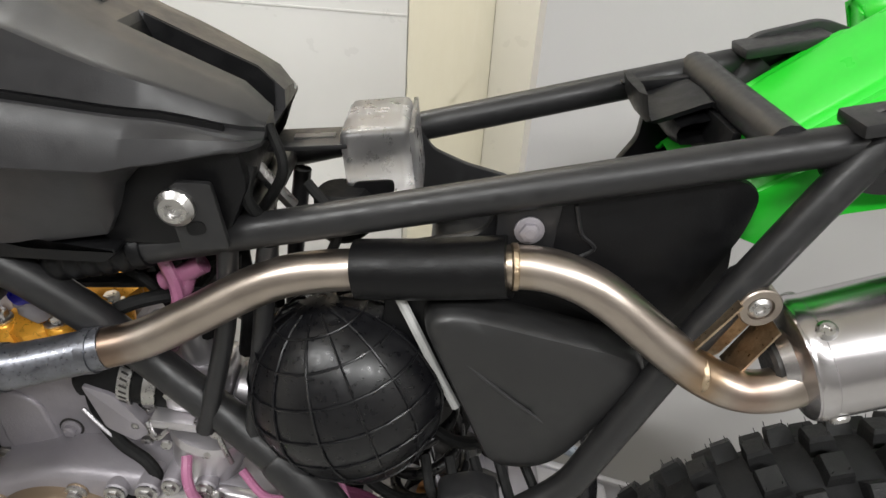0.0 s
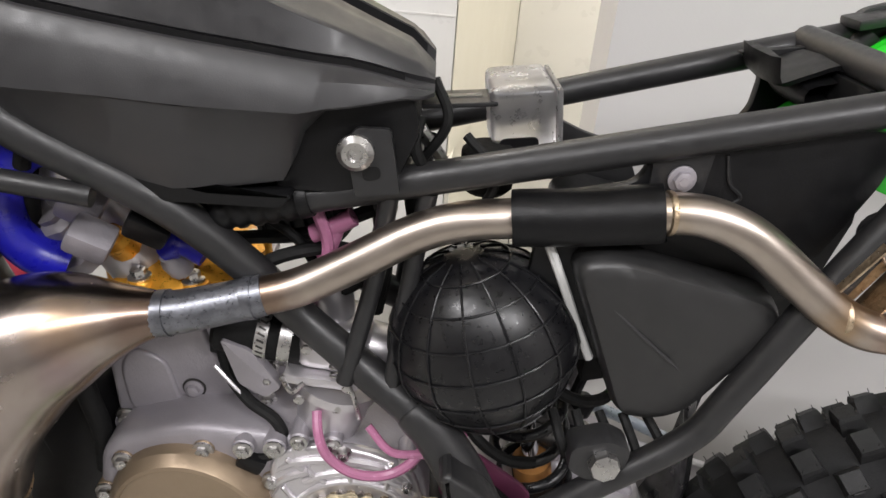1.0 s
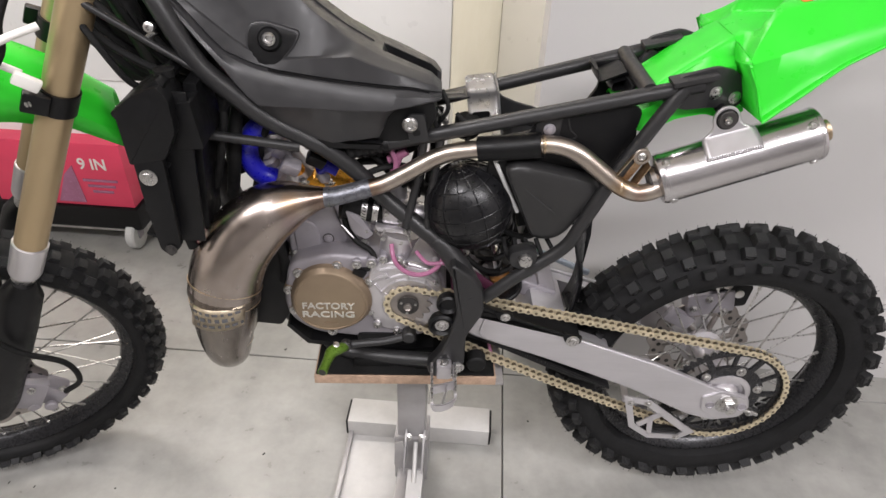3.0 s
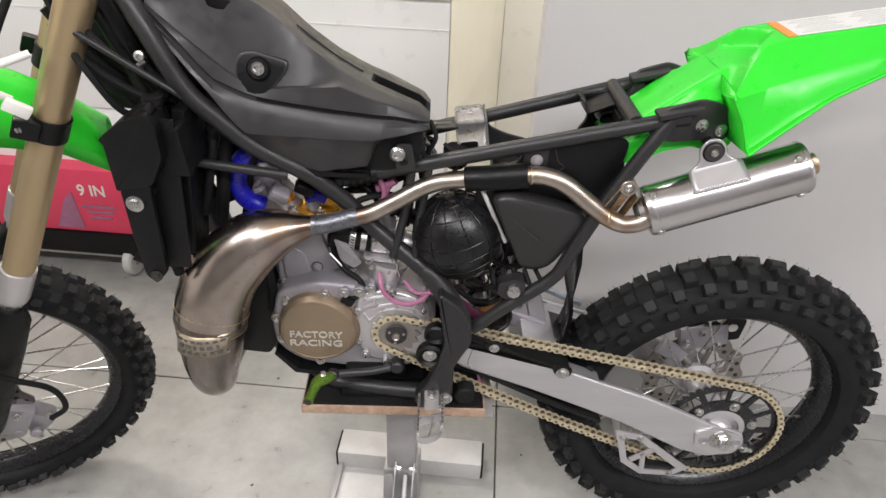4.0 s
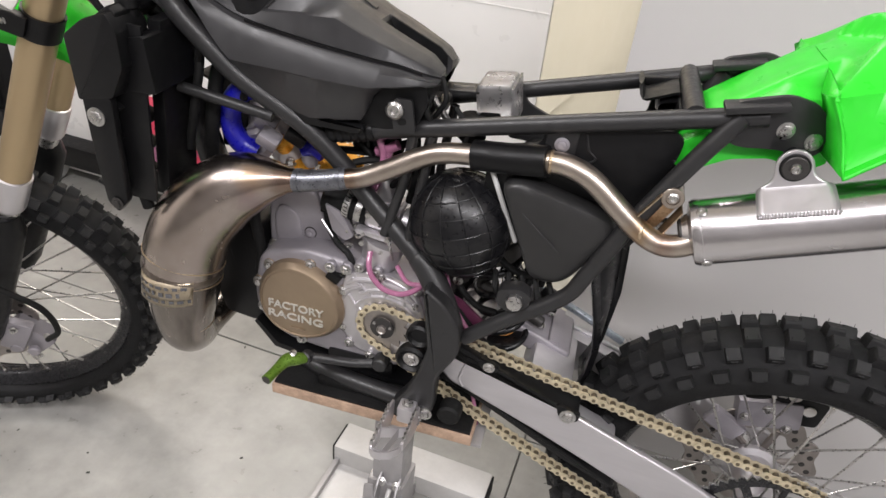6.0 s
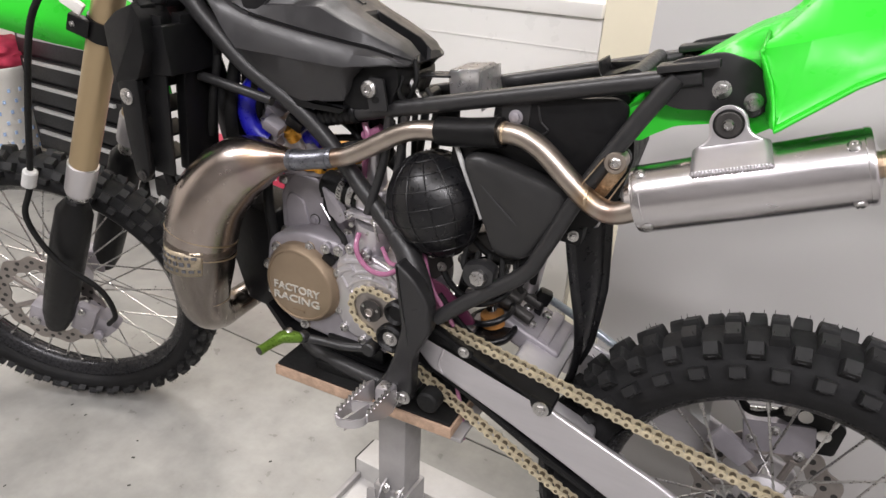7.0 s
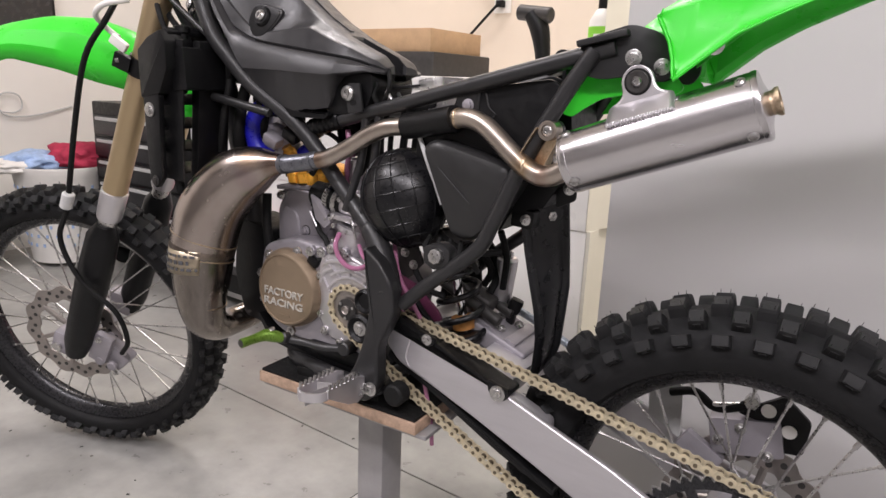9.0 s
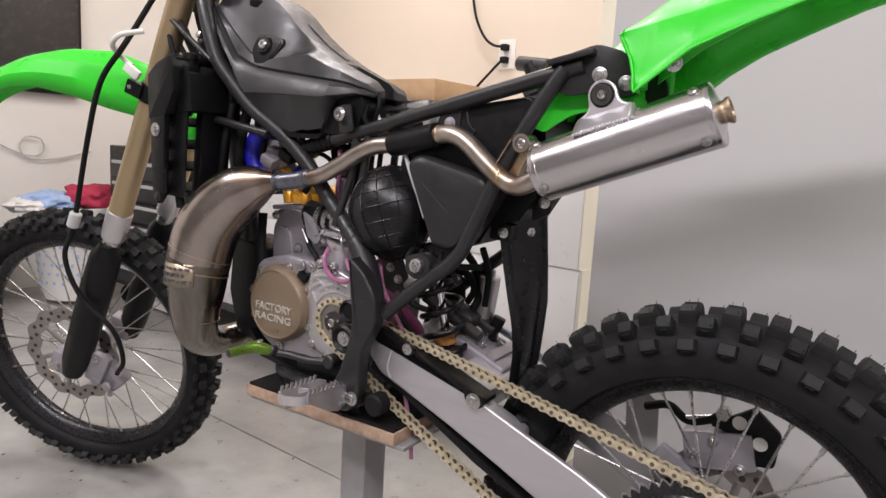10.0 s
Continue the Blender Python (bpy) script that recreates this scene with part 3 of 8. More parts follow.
def link_mesh(y, t, r, waist):
    bm = bmesh.new()
    o = []
    h = 0.0127 / 2
    for cx, a0 in ((h, -1), (-h, 1)):
        for k in range(6):
            a = radians(-75 + 150 * k / 5) + (0 if cx > 0 else math.pi)
            o.append((cx + r * math.cos(a), r * math.sin(a)))
        o.append((0, waist if cx > 0 else -waist))
    for s in (-1, 1):
        prism(bm, o, s * y - t / 2, s * y + t / 2)
    for cx in (-h, h):
        old = set(bm.faces)
        rod(bm, V(cx, -y - 0.0016, 0), V(cx, y + 0.0016, 0), 0.0025, 8)
        for f in bm.faces:
            if f not in old:
                f.material_index = 1
    me = bpy.data.meshes.new("link")
    bmesh.ops.recalc_face_normals(bm, faces=bm.faces)
    bm.to_mesh(me)
    bm.free()
    me.materials.append(CHAIN_GOLD)
    me.materials.append(CHAIN_DARK)
    return me


chain = new("chain")
chain.parent = bike
chain["label"] = "gold drive chain with dark rollers"
rb = rod(bmesh.new(), V(0, -0.0036, 0), V(0, 0.0036, 0), 0.0040, 8)
roller = bpy.data.meshes.new("roller")
rb.to_mesh(roller)
rb.free()
roller.materials.append(CHAIN_DARK)
for k in range(count):
    p = at_length(k * pitch)
    share("roller", roller, chain, Matrix.Translation(p + chain_shift(p.x)))
outer, inner = link_mesh(0.0066, 0.0013, 0.0056, 0.0036), link_mesh(0.0050, 0.0013, 0.0058, 0.0040)
for k in range(count):
    p, q = at_length(k * pitch), at_length((k + 1) * pitch)
    ang = math.degrees(math.atan2(q.z - p.z, q.x - p.x))
    share("link", outer if k % 2 else inner, chain, Matrix.Translation((p + q) / 2 + chain_shift((p.x + q.x) / 2)) @ pose(0, 0, 0, 0, -ang, 0))

# swingarm: two arms that splay towards the axle, about the machine's middle plane
MID = 0.0125


def splay(bm, s):
    for v in bm.verts:
        v.co.y += s * 0.036 * (v.co.x + 0.45)
    return bm


bm = bmesh.new()
arm = [(-0.462, 0.492), (-0.456, 0.522), (-0.437, 0.5305), (-0.36, 0.5010), (-0.28, 0.4735), (-0.20, 0.4440), (-0.13, 0.4190), (-0.075, 0.394), (-0.020, 0.3665), (0.036, 0.3500), (0.044, 0.330), (0.028, 0.302), (-0.010, 0.290), (-0.060, 0.3040), (-0.165, 0.3600), (-0.24, 0.3930), (-0.32, 0.4260), (-0.44, 0.4700)]
core = [(-0.460, 0.494), (-0.455, 0.518), (-0.437, 0.5260), (-0.36, 0.4970), (-0.28, 0.4695), (-0.215, 0.446), (-0.215, 0.388), (-0.32, 0.4300), (-0.44, 0.4740)]
for s in (-1, 1):
    b2 = bmesh.new()
    prism(b2, round_outline(arm, 0.007), s * 0.0735 + MID * (1 + s) , s * 0.0635 + MID * (1 + s), 0.0048, 4)
    prism(b2, round_outline(core, 0.006), s * 0.0640 + MID * (1 + s), s * 0.042 + MID * (1 + s), 0.003, 2)
    merge(bm, splay(b2, s))
add_box(bm, (0.064, 0.120, 0.046), pose(-0.318, MID, 0.463, 0, 20, 0), 0.008)
add_box(bm, (0.045, 0.120, 0.036), pose(-0.432, MID, 0.497, 0, 20, 0), 0.008)
swing = part("swingarm", bm, ALU_SWING, bike, "plain brushed aluminium swingarm")
# pressed rib on the outer face near the pivot and a weld line round the arm's root
bm = bmesh.new()
tube(bm, [(-0.418, -0.0742, 0.5180), (-0.424, -0.0744, 0.500), (-0.428, -0.0744, 0.480), (-0.422, -0.0742, 0.4675)], 0.0016, seg=8)
part("weld_line", bm, ALU, swing)
# chain slider, a strip along the arm's top edge with two bolted lobes
bm = bmesh.new()
sl = [(-0.464, 0.518), (-0.459, 0.532), (-0.437, 0.5370), (-0.400, 0.5230), (-0.36, 0.5065), (-0.28, 0.4785), (-0.268, 0.475), (-0.268, 0.4685), (-0.36, 0.4985), (-0.436, 0.5280), (-0.452, 0.518)]
prism(bm, round_outline(sl, 0.002), -0.0750, -0.040, 0.0012)
slider = part("chain_slider", splay(bm, -1), BLACK_PLASTIC, swing, "black plastic chain slider")
for o in ([(-0.298, 0.4870), (-0.266, 0.4800), (-0.268, 0.467), (-0.276, 0.4625), (-0.288, 0.464), (-0.295, 0.472)], [(-0.408, 0.5270), (-0.378, 0.5200), (-0.380, 0.511), (-0.390, 0.507), (-0.402, 0.512)]):
    part("slider_lobe", splay(prism(bmesh.new(), round_outline(o, 0.004), -0.0785, -0.072, 0.0015), -1), BLACK_PLASTIC, slider)
bm = bmesh.new()
prism(bm, round_outline([(-0.46, 0.482), (-0.40, 0.454), (-0.26, 0.389), (-0.20, 0.360), (-0.20, 0.352), (-0.28, 0.384), (-0.40, 0.444), (-0.465, 0.470)], 0.003), -0.068, -0.042, 0.002)
part("lower_slider", splay(bm, -1), BLACK_PLASTIC, swing)
hex_bolt(swing, (-0.2812, -0.0845, 0.4725), 0.0085, 0.006, material=STEEL, label="bright flanged slider bolt")
hex_bolt(swing, (-0.391, -0.0805, 0.5170), 0.0062, 0.004, material=STEEL)
# axle blocks, nut and adjusters
for s in (-1, 1):
    y0 = s * 0.0895 + MID * (1 + s)
    bm = bmesh.new()
    prism(bm, round_outline([(-0.045, 0.352), (-0.014, 0.364), (0.030, 0.350), (0.043, 0.330), (0.030, 0.304), (-0.006, 0.298), (-0.04, 0.322)], 0.006), y0 - s * 0.004, y0 + s * 0.0035, 0.002)
    ab = part("axle_block", bm, ALU, swing, "machined axle block")
    for x, z, r in ((-0.028, 0.335, 0.0075), (0.028, 0.330, 0.0085)):
        b = bmesh.new()
        lathe(b, [(0.0, r), (0.0016, r), (0.0022, r * 0.82), (0.0008, r * 0.70), (0.0008, 0)], along((x, y0 + s * 0.0033, z), (x, s * 2, z)), 18)
        part("recess", b, ALU_DULL, ab)
    b = bmesh.new()
    lathe(b, [(0.0, 0.0195), (0.002, 0.0195), (0.0026, 0.018), (0.0026, 0.010)], along((0, y0 + s * 0.0033, 0.338), (0, s * 2, 0.338)), 30)
    part("washer", b, STEEL, ab)
    bm = bmesh.new()
    rod(bm, V(0, y0 + s * 0.003, 0.338), V(0, y0 + s * 0.013, 0.338), 0.014, 6, 0.002)
    rod(bm, V(0, y0 + s * 0.013, 0.338), V(0, y0 + s * 0.018, 0.338), 0.007, 14)
    part("axle_nut", bm, STEEL, swing)
    bm = bmesh.new()
    rod(bm, V(0.030, y0, 0.322), V(0.062, y0, 0.308), 0.004, 10)
    rod(bm, V(0.044, y0, 0.316), V(0.050, y0, 0.313), 0.0075, 6)
    part("adjuster", bm, STEEL, swing)
# chain guide below the arm: two pressed plates with cut-outs, and a dark wear block between them
g = [(-0.175, 0.347), (-0.152, 0.267), (-0.114, 0.237), (-0.057, 0.234), (-0.031, 0.2535), (-0.076, 0.292), (-0.126, 0.335)]
inner_g = [(-0.158, 0.330), (-0.143, 0.275), (-0.112, 0.2485), (-0.061, 0.2455), (-0.052, 0.2535), (-0.085, 0.282), (-0.130, 0.322)]
guide = None
for y in (-0.0855, -0.0500):
    bm = bmesh.new()
    k = len(g)
    for i in range(k):
        j = (i + 1) % k
        prism(bm, [g[i], g[j], inner_g[j], inner_g[i]], y, y + 0.0022)
    for p, q, wd in (((-0.137, 0.272), (-0.102, 0.300), 0.006), ((-0.112, 0.246), (-0.118, 0.292), 0.0045)):
        d2 = (Vector(q) - Vector(p)).normalized() * wd
        n2 = Vector((-d2.y, d2.x))
        prism(bm, [tuple(Vector(p) + n2), tuple(Vector(q) + n2), tuple(Vector(q) - n2), tuple(Vector(p) - n2)], y, y + 0.0022)
    pl = part("chain_guide" if guide is None else "inner_plate", bm, ALU, swing if guide is None else guide, "cut-out aluminium chain guide")
    guide = guide or pl
part("guide_block", prism(bmesh.new(), round_outline([(-0.140, 0.262), (-0.112, 0.240), (-0.060, 0.237), (-0.044, 0.250), (-0.080, 0.262)], 0.004), -0.083, -0.050, 0.002), BLACK_PLASTIC, guide)
for p in ((-0.160, 0.330), (-0.130, 0.328), (-0.062, 0.2405)):
    hex_bolt(guide, (p[0], -0.0857, p[1]), 0.0048, 0.004)

# frame
bm = bmesh.new()
spar = [(-0.905, -0.020, 1.075, 0.015), (-0.862, -0.048, 1.040, 0.014), (-0.826, -0.072, 0.985, 0.0122), (-0.790, -0.078, 0.912, 0.0120), (-0.756, -0.074, 0.872, 0.0120), (-0.717, -0.068, 0.834, 0.0118),
        (-0.665, -0.060, 0.800, 0.0116), (-0.636, -0.055, 0.777, 0.0115), (-0.604, -0.050, 0.744, 0.0114), (-0.580, -0.046, 0.713, 0.0114), (-0.556, -0.050, 0.692, 0.0116), (-0.531, -0.054, 0.671, 0.0122), (-0.504, -0.063, 0.653, 0.0130), (-0.482, -0.071, 0.634, 0.0142), (-0.462, -0.078, 0.606, 0.0155)]
tube(bm, spar, seg=16)
tube(bm, [(x, -y, z, r) for x, y, z, r in spar], seg=16)
rod(bm, V(-0.935, 0, 1.005), V(-0.892, 0, 1.105), 0.027, 24, 0.003)
down = [(-0.915, 0, 1.02, 0.016), (-0.86, 0, 0.86, 0.016), (-0.80, 0, 0.66, 0.019), (-0.778, -0.004, 0.54, 0.018), (-0.745, 0, 0.455, 0.014), (-0.68, 0, 0.418, 0.014)]
tube(bm, down, seg=16)
for s in (-1, 1):
    tube(bm, [(-0.70, 0, 0.424, 0.013), (-0.66, s * 0.045, 0.416, 0.0125), (-0.60, s * 0.062, 0.414, 0.0125), (-0.50, s * 0.075, 0.416, 0.0125), (-0.465, s * 0.088, 0.43, 0.012)], seg=12)
rod(bm, V(-0.47, -0.09, 0.43), V(-0.47, 0.09, 0.43), 0.012, 12)
frame_ob = part("frame", bm, FRAME_PAINT, bike, "black painted steel tube frame")
plate = [(-0.480, 0.638), (-0.452, 0.618), (-0.431, 0.588), (-0.428, 0.548), (-0.452, 0.500), (-0.452, 0.440), (-0.470, 0.412), (-0.505, 0.414), (-0.512, 0.432), (-0.492, 0.462), (-0.478, 0.500), (-0.468, 0.545), (-0.474, 0.585)]
for s in (-1, 1):
    bm = bmesh.new()
    prism(bm, round_outline(plate, 0.010), s * 0.084, s * 0.108, 0.005, 3)
    pv = part("pivot_plate", bm, FRAME_PAINT, frame_ob, "black pressed-steel swingarm pivot plate")
for z, r in ((0.515, 0.021), (0.556, 0.017)):
    bm = bmesh.new()
    lathe(bm, [(0, r * 0.9), (0.006, r), (0.014, r), (0.017, r * 0.82), (0.012, r * 0.62), (0.012, 0)], pose(-0.489 + (0.008 if z > 0.53 else 0), -0.086, z, 90), 28)
    part("pivot_boss", bm, BLACK_PLASTIC, frame_ob)
hex_bolt(frame_ob, (-0.489, -0.098, 0.515), 0.0085, 0.006, "pivot_bolt")
hex_bolt(frame_ob, (-0.462, -0.108, 0.436), 0.008, 0.007)
# weld collars where the spar meets the pivot casting
for s in (-1, 1):
    bm = bmesh.new()
    tube(bm, [(-0.500, s * 0.065, 0.6515, 0.0130), (-0.496, s * 0.067, 0.6480, 0.0146), (-0.482, s * 0.071, 0.6335, 0.0156), (-0.462, s * 0.080, 0.604, 0.0172), (-0.446, s * 0.092, 0.572, 0.0180)], seg=18, n=4)
    part("weld_sleeve", bm, FRAME_PAINT, frame_ob, "thick cast sleeve at the foot of the frame spar")

# subframe
bm = bmesh.new()
for s in (-1, 1):
    rod(bm, V(-0.572, 0.007 + s * 0.0525, 0.7910), V(-0.178, 0.007 + s * 0.0740, 0.892), 0.0098, 16)
rod(bm, V(-0.240, -0.062, 0.879), V(-0.240, 0.077, 0.879), 0.0105, 14)
rod(bm, V(-0.51, -0.046, 0.807), V(-0.51, 0.060, 0.807), 0.008, 12)
sub = part("subframe", bm, FRAME_PAINT, bike, "black steel rear subframe with two rails")
# ribbed black clevis sleeves that join the rails to the spar
for s in (-1, 1):
    a, b = V(-0.624, 0.007 + s * 0.051, 0.7780), V(-0.566, 0.007 + s * 0.0528, 0.7925)
    bm = bmesh.new()
    prof = [(0, 0.0095), (0.004, 0.0125)]
    n = (b - a).length
    for k in range(5):
        prof += [(n * (0.14 + 0.16 * k), 0.0125), (n * (0.17 + 0.16 * k), 0.0112), (n * (0.22 + 0.16 * k), 0.0112), (n * (0.25 + 0.16 * k), 0.0125)]
    prof += [(n, 0.0115)]
    lathe(bm, prof, along(a, b), 20)
    part("clevis_sleeve", bm, BLACK_PLASTIC, sub, "ribbed black sleeve at the rail's front end")
for s in (-1, 1):
    part("strut", tube(bmesh.new(), [(-0.428, s * 0.086, 0.560), (-0.379, s * 0.085, 0.604), (-0.322, s * 0.084, 0.652), (-0.302, s * 0.083, 0.690), (-0.267, s * 0.080, 0.770), (-0.225, s * 0.074, 0.848), (-0.200, s * 0.070, 0.888)], 0.0095, seg=14), FRAME_PAINT, sub)
    for dx in (0.0, 0.022):
        part("upright", tube(bmesh.new(), [(-0.520 + dx, s * 0.050, 0.802), (-0.528 + dx, s * 0.050, 0.740), (-0.545 + dx * 1.4, s * 0.062, 0.668)], 0.0060, seg=10), FRAME_PAINT, sub)
    part("seat_tab", boxm((0.055, 0.026, 0.007), pose(-0.192, s * 0.068, 0.9000, 0, -13, 0), 0.002), FRAME_PAINT, sub)
rp = [(-0.225, 0.866), (-0.208, 0.902), (-0.165, 0.915), (-0.138, 0.908), (-0.120, 0.890), (-0.115, 0.872), (-0.126, 0.857), (-0.165, 0.862), (-0.195, 0.858)]
for s in (-1, 1):
    bm = bmesh.new()
    prism(bm, round_outline(rp, 0.008), 0.007 + s * 0.069, 0.007 + s * 0.076, 0.0015)
    bmesh.ops.bisect_plane(bm, geom=bm.verts[:] + bm.edges[:] + bm.faces[:], plane_co=(-0.168, 0, 0), plane_no=(1, 0, 0))
    for v in bm.verts:
        v.co.y -= s * max(0.0, v.co.x + 0.168) * 0.24
    part("rear_plate", bm, FRAME_PAINT, sub, "black fender mounting plate")
    for x, z, y in ((-0.160, 0.8815, 0.0742), (-0.1315, 0.8730, 0.0672)):
        hex_bolt(sub, (x, 0.007 + s * y, z), 0.0068, 0.004, axis=(0.2, s, 0))
bracket = [(-0.5438, 0.8355), (-0.5374, 0.8433), (-0.5197, 0.8433), (-0.5136, 0.8066), (-0.5383, 0.8032)]
tb = part("tank_bracket", prism(bmesh.new(), round_outline(bracket, 0.0025), -0.0665, -0.0625, 0.0008), FRAME_PAINT, sub, "black square tank mounting bracket with a slot")
part("slot", prism(bmesh.new(), round_outline([(-0.5348, 0.8211), (-0.5251, 0.8224), (-0.5241, 0.8153), (-0.5338, 0.8133)], 0.0038), -0.0672, -0.0655), RUBBER, tb)
round_screw(sub, (-0.538, -0.0665, 0.830), 0.0100, 0.006, "flange_bolt")
for y in (0.062, 0.076):
    hex_bolt(sub, (-0.435 + (y - 0.06), y, 0.838 - (y - 0.06) * 2), 0.0045, 0.004, axis=(0.4, -1, 0.3))
# tag clips and dark gusset on the far rail
part("gusset", prism(bmesh.new(), round_outline([(-0.424, 0.842), (-0.411, 0.818), (-0.387, 0.808), (-0.355, 0.800), (-0.34, 0.770), (-0.43, 0.770)], 0.006), 0.058, 0.064, 0.001), FRAME_PAINT, sub)

# fuel tank
ZB = [(-0.830, 0.985), (-0.80, 0.945), (-0.763, 0.891), (-0.744, 0.860), (-0.71, 0.820), (-0.683, 0.808), (-0.656, 0.802), (-0.639, 0.798), (-0.578, 0.808), (-0.571, 0.822), (-0.566, 0.836), (-0.551, 0.852), (-0.514, 0.857), (-0.498, 0.855)]
ZK = [(-0.830, 0.990), (-0.80, 0.955), (-0.76, 0.905), (-0.74, 0.875), (-0.723, 0.858), (-0.658, 0.857), (-0.594, 0.854), (-0.566, 0.853), (-0.55, 0.856), (-0.498, 0.858)]
ZG = [(-0.830, 0.996), (-0.80, 0.965), (-0.76, 0.917), (-0.726, 0.902), (-0.702, 0.896), (-0.661, 0.890), (-0.598, 0.882), (-0.537, 0.874), (-0.503, 0.864), (-0.498, 0.861)]
ZA = [(-0.830, 1.000), (-0.80, 0.975), (-0.74, 0.925), (-0.708, 0.908), (-0.66, 0.912), (-0.608, 0.915), (-0.577, 0.901), (-0.545, 0.889), (-0.507, 0.873), (-0.498, 0.864)]
ZT = [(-0.830, 1.030), (-0.78, 1.030), (-0.72, 1.012), (-0.69, 0.993), (-0.655, 0.960), (-0.617, 0.932), (-0.577, 0.909), (-0.545, 0.895), (-0.512, 0.881), (-0.498, 0.868)]
HW = [(-0.830, 0.064), (-0.78, 0.076), (-0.70, 0.084), (-0.62, 0.086), (-0.56, 0.080), (-0.52, 0.068), (-0.504, 0.060), (-0.498, 0.048)]
SLOT = [(-0.574, 0.0), (-0.566, 0.016), (-0.498, 0.020)]
rings = []
for x in sorted(set([round(-0.830 + 0.012 * k, 3) for k in range(27)] + [-0.722, -0.608, -0.578, -0.574, -0.571, -0.566, -0.558, -0.552, -0.512, -0.507, -0.502, -0.498])):
    zb, zk, zg, za, zt, hw, cut = (interp(x, q) for q in (ZB, ZK, ZG, ZA, ZT, HW, SLOT))
    zk = max(zk, zb + 0.003)
    zg = max(zg, zk + 0.003)
    za = max(za, zg + 0.0035)
    zt = max(zt, za + 0.002)
    half = [(0.42 * hw, zb), (0.76 * hw, zb + 0.001), (0.86 * hw, zb + 0.4 * (zk - zb)), (0.985 * hw, zk - 0.0012), (1.0 * hw, zk), (0.997 * hw, zk + 0.0012), (0.95 * hw, zk + (zg - zk) * 0.6), (0.875 * hw, zg - 0.003), (0.855 * hw, zg - 0.0015), (0.775 * hw, zg),
            (0.80 * hw, zg + 0.0028), (0.745 * hw, za - 0.001), (0.725 * hw, za), (0.70 * hw, za + 0.0008), (0.58 * hw, za + (zt - za) * 0.34), (0.47 * hw, za + (zt - za) * 0.80), (0.40 * hw, zt - 0.001)]
    deck = [(0.017, zt), (0.0155, zt - cut), (-0.0105, zt - cut), (-0.012, zt)]
    rings.append([V(x, -y, z) for y, z in half] + [V(x, -y, z) for y, z in deck] + [V(x, y, z) for y, z in reversed(half)])
bm = bmesh.new()
loft(bm, rings)
tank = part("fuel_tank", bm, TANK_PLASTIC, bike, "grey-black moulded plastic fuel tank with a deep side groove", smooth=28)


def groove_shade(s, x0, x1, inset, drop, h, name):
    b = bmesh.new()
    n = 14
    loft(b, [[V(x, s * (interp(x, HW) * k + o), interp(x, ZG) + z) for k, o, z in ((inset, 0.0, drop), (inset, 0.0, drop + h), (inset - 0.03, 0.0, drop + h), (inset - 0.03, 0.0, drop))] for x in [x0 + (x1 - x0) * i / n for i in range(n + 1)]])
    return part(name, b, BLACK_PLASTIC, tank)


# black strips laid in the side grooves to stand for the shade in them
for s in (-1, 1):
    groove_shade(s, -0.708, -0.514, 0.828, -0.0020, 0.0040, "groove")
PK = [(-0.731, 0.936), (-0.725, 0.946), (-0.710, 0.948), (-0.671, 0.938), (-0.677, 0.925), (-0.695, 0.905), (-0.709, 0.901), (-0.723, 0.905), (-0.731, 0.920)]
bm = bmesh.new()
prism(bm, round_outline([(-0.704 + (x + 0.704) * 1.10, 0.926 + (z - 0.926) * 1.10) for x, z in PK], 0.007), -0.0030, 0.006, 0.0022, 3)
b2 = bmesh.new()
prism(b2, round_outline(PK, 0.007), -0.0042, 0.004, 0.0008)
for b_ in (bm, b2):
    for v in b_.verts:
        v.co.y += -0.0520 + (v.co.z - 0.93) * 0.33
part("pocket_rim", bm, TANK_PLASTIC, tank)
pocket = part("screw_pocket", b2, BLACK_PLASTIC, tank, "black recessed mounting pocket")
bm = bmesh.new()
lathe(bm, [(0, 0.0150), (0.004, 0.0145), (0.007, 0.0118), (0.007, 0.008)], along((-0.7045, -0.0535, 0.9300), (-0.7045, -0.9, 1.21)), 24)
part("boss", bm, BLACK_PLASTIC, pocket)
round_screw(pocket, (-0.7045, -0.0600, 0.9322), 0.0080, 0.005, axis=(0, -0.95, 0.31))
# the black channel let into the top at the back
bm = bmesh.new()
loft(bm, [[V(x, y, interp(x, ZT) - (interp(x, SLOT) if deep else 0.0) + h) for y, deep, h in ((-0.0168, 0, -0.0006), (-0.0151, 1, 0.0006), (0.0101, 1, 0.0006), (0.0118, 0, -0.0006), (0.0106, 0, -0.0006), (0.0090, 1, 0.0018), (-0.0140, 1, 0.0018), (-0.0156, 0, -0.0006))] for x in (-0.5715, -0.566, -0.55, -0.53, -0.512, -0.5035)])
part("seat_slot", bm, BLACK_PLASTIC, tank)
bm = bmesh.new()
loft(bm, [[V(x, y, z) for y, z in ((-0.004, interp(x, ZT) + 0.002), (0.004, interp(x, ZT) + 0.002), (0.004, interp(x, ZT) - 0.01), (-0.004, interp(x, ZT) - 0.01))] for x in (-0.665, -0.62, -0.585)])
part("seam", bm, TANK_PLASTIC, tank)
lathe_bm = bmesh.new()
lathe(lathe_bm, [(0, 0.036), (0.006, 0.040), (0.016, 0.040), (0.022, 0.034), (0.026, 0.030), (0.026, 0)], pose(-0.752, 0, 0.990, 0, 12, 0), 24)
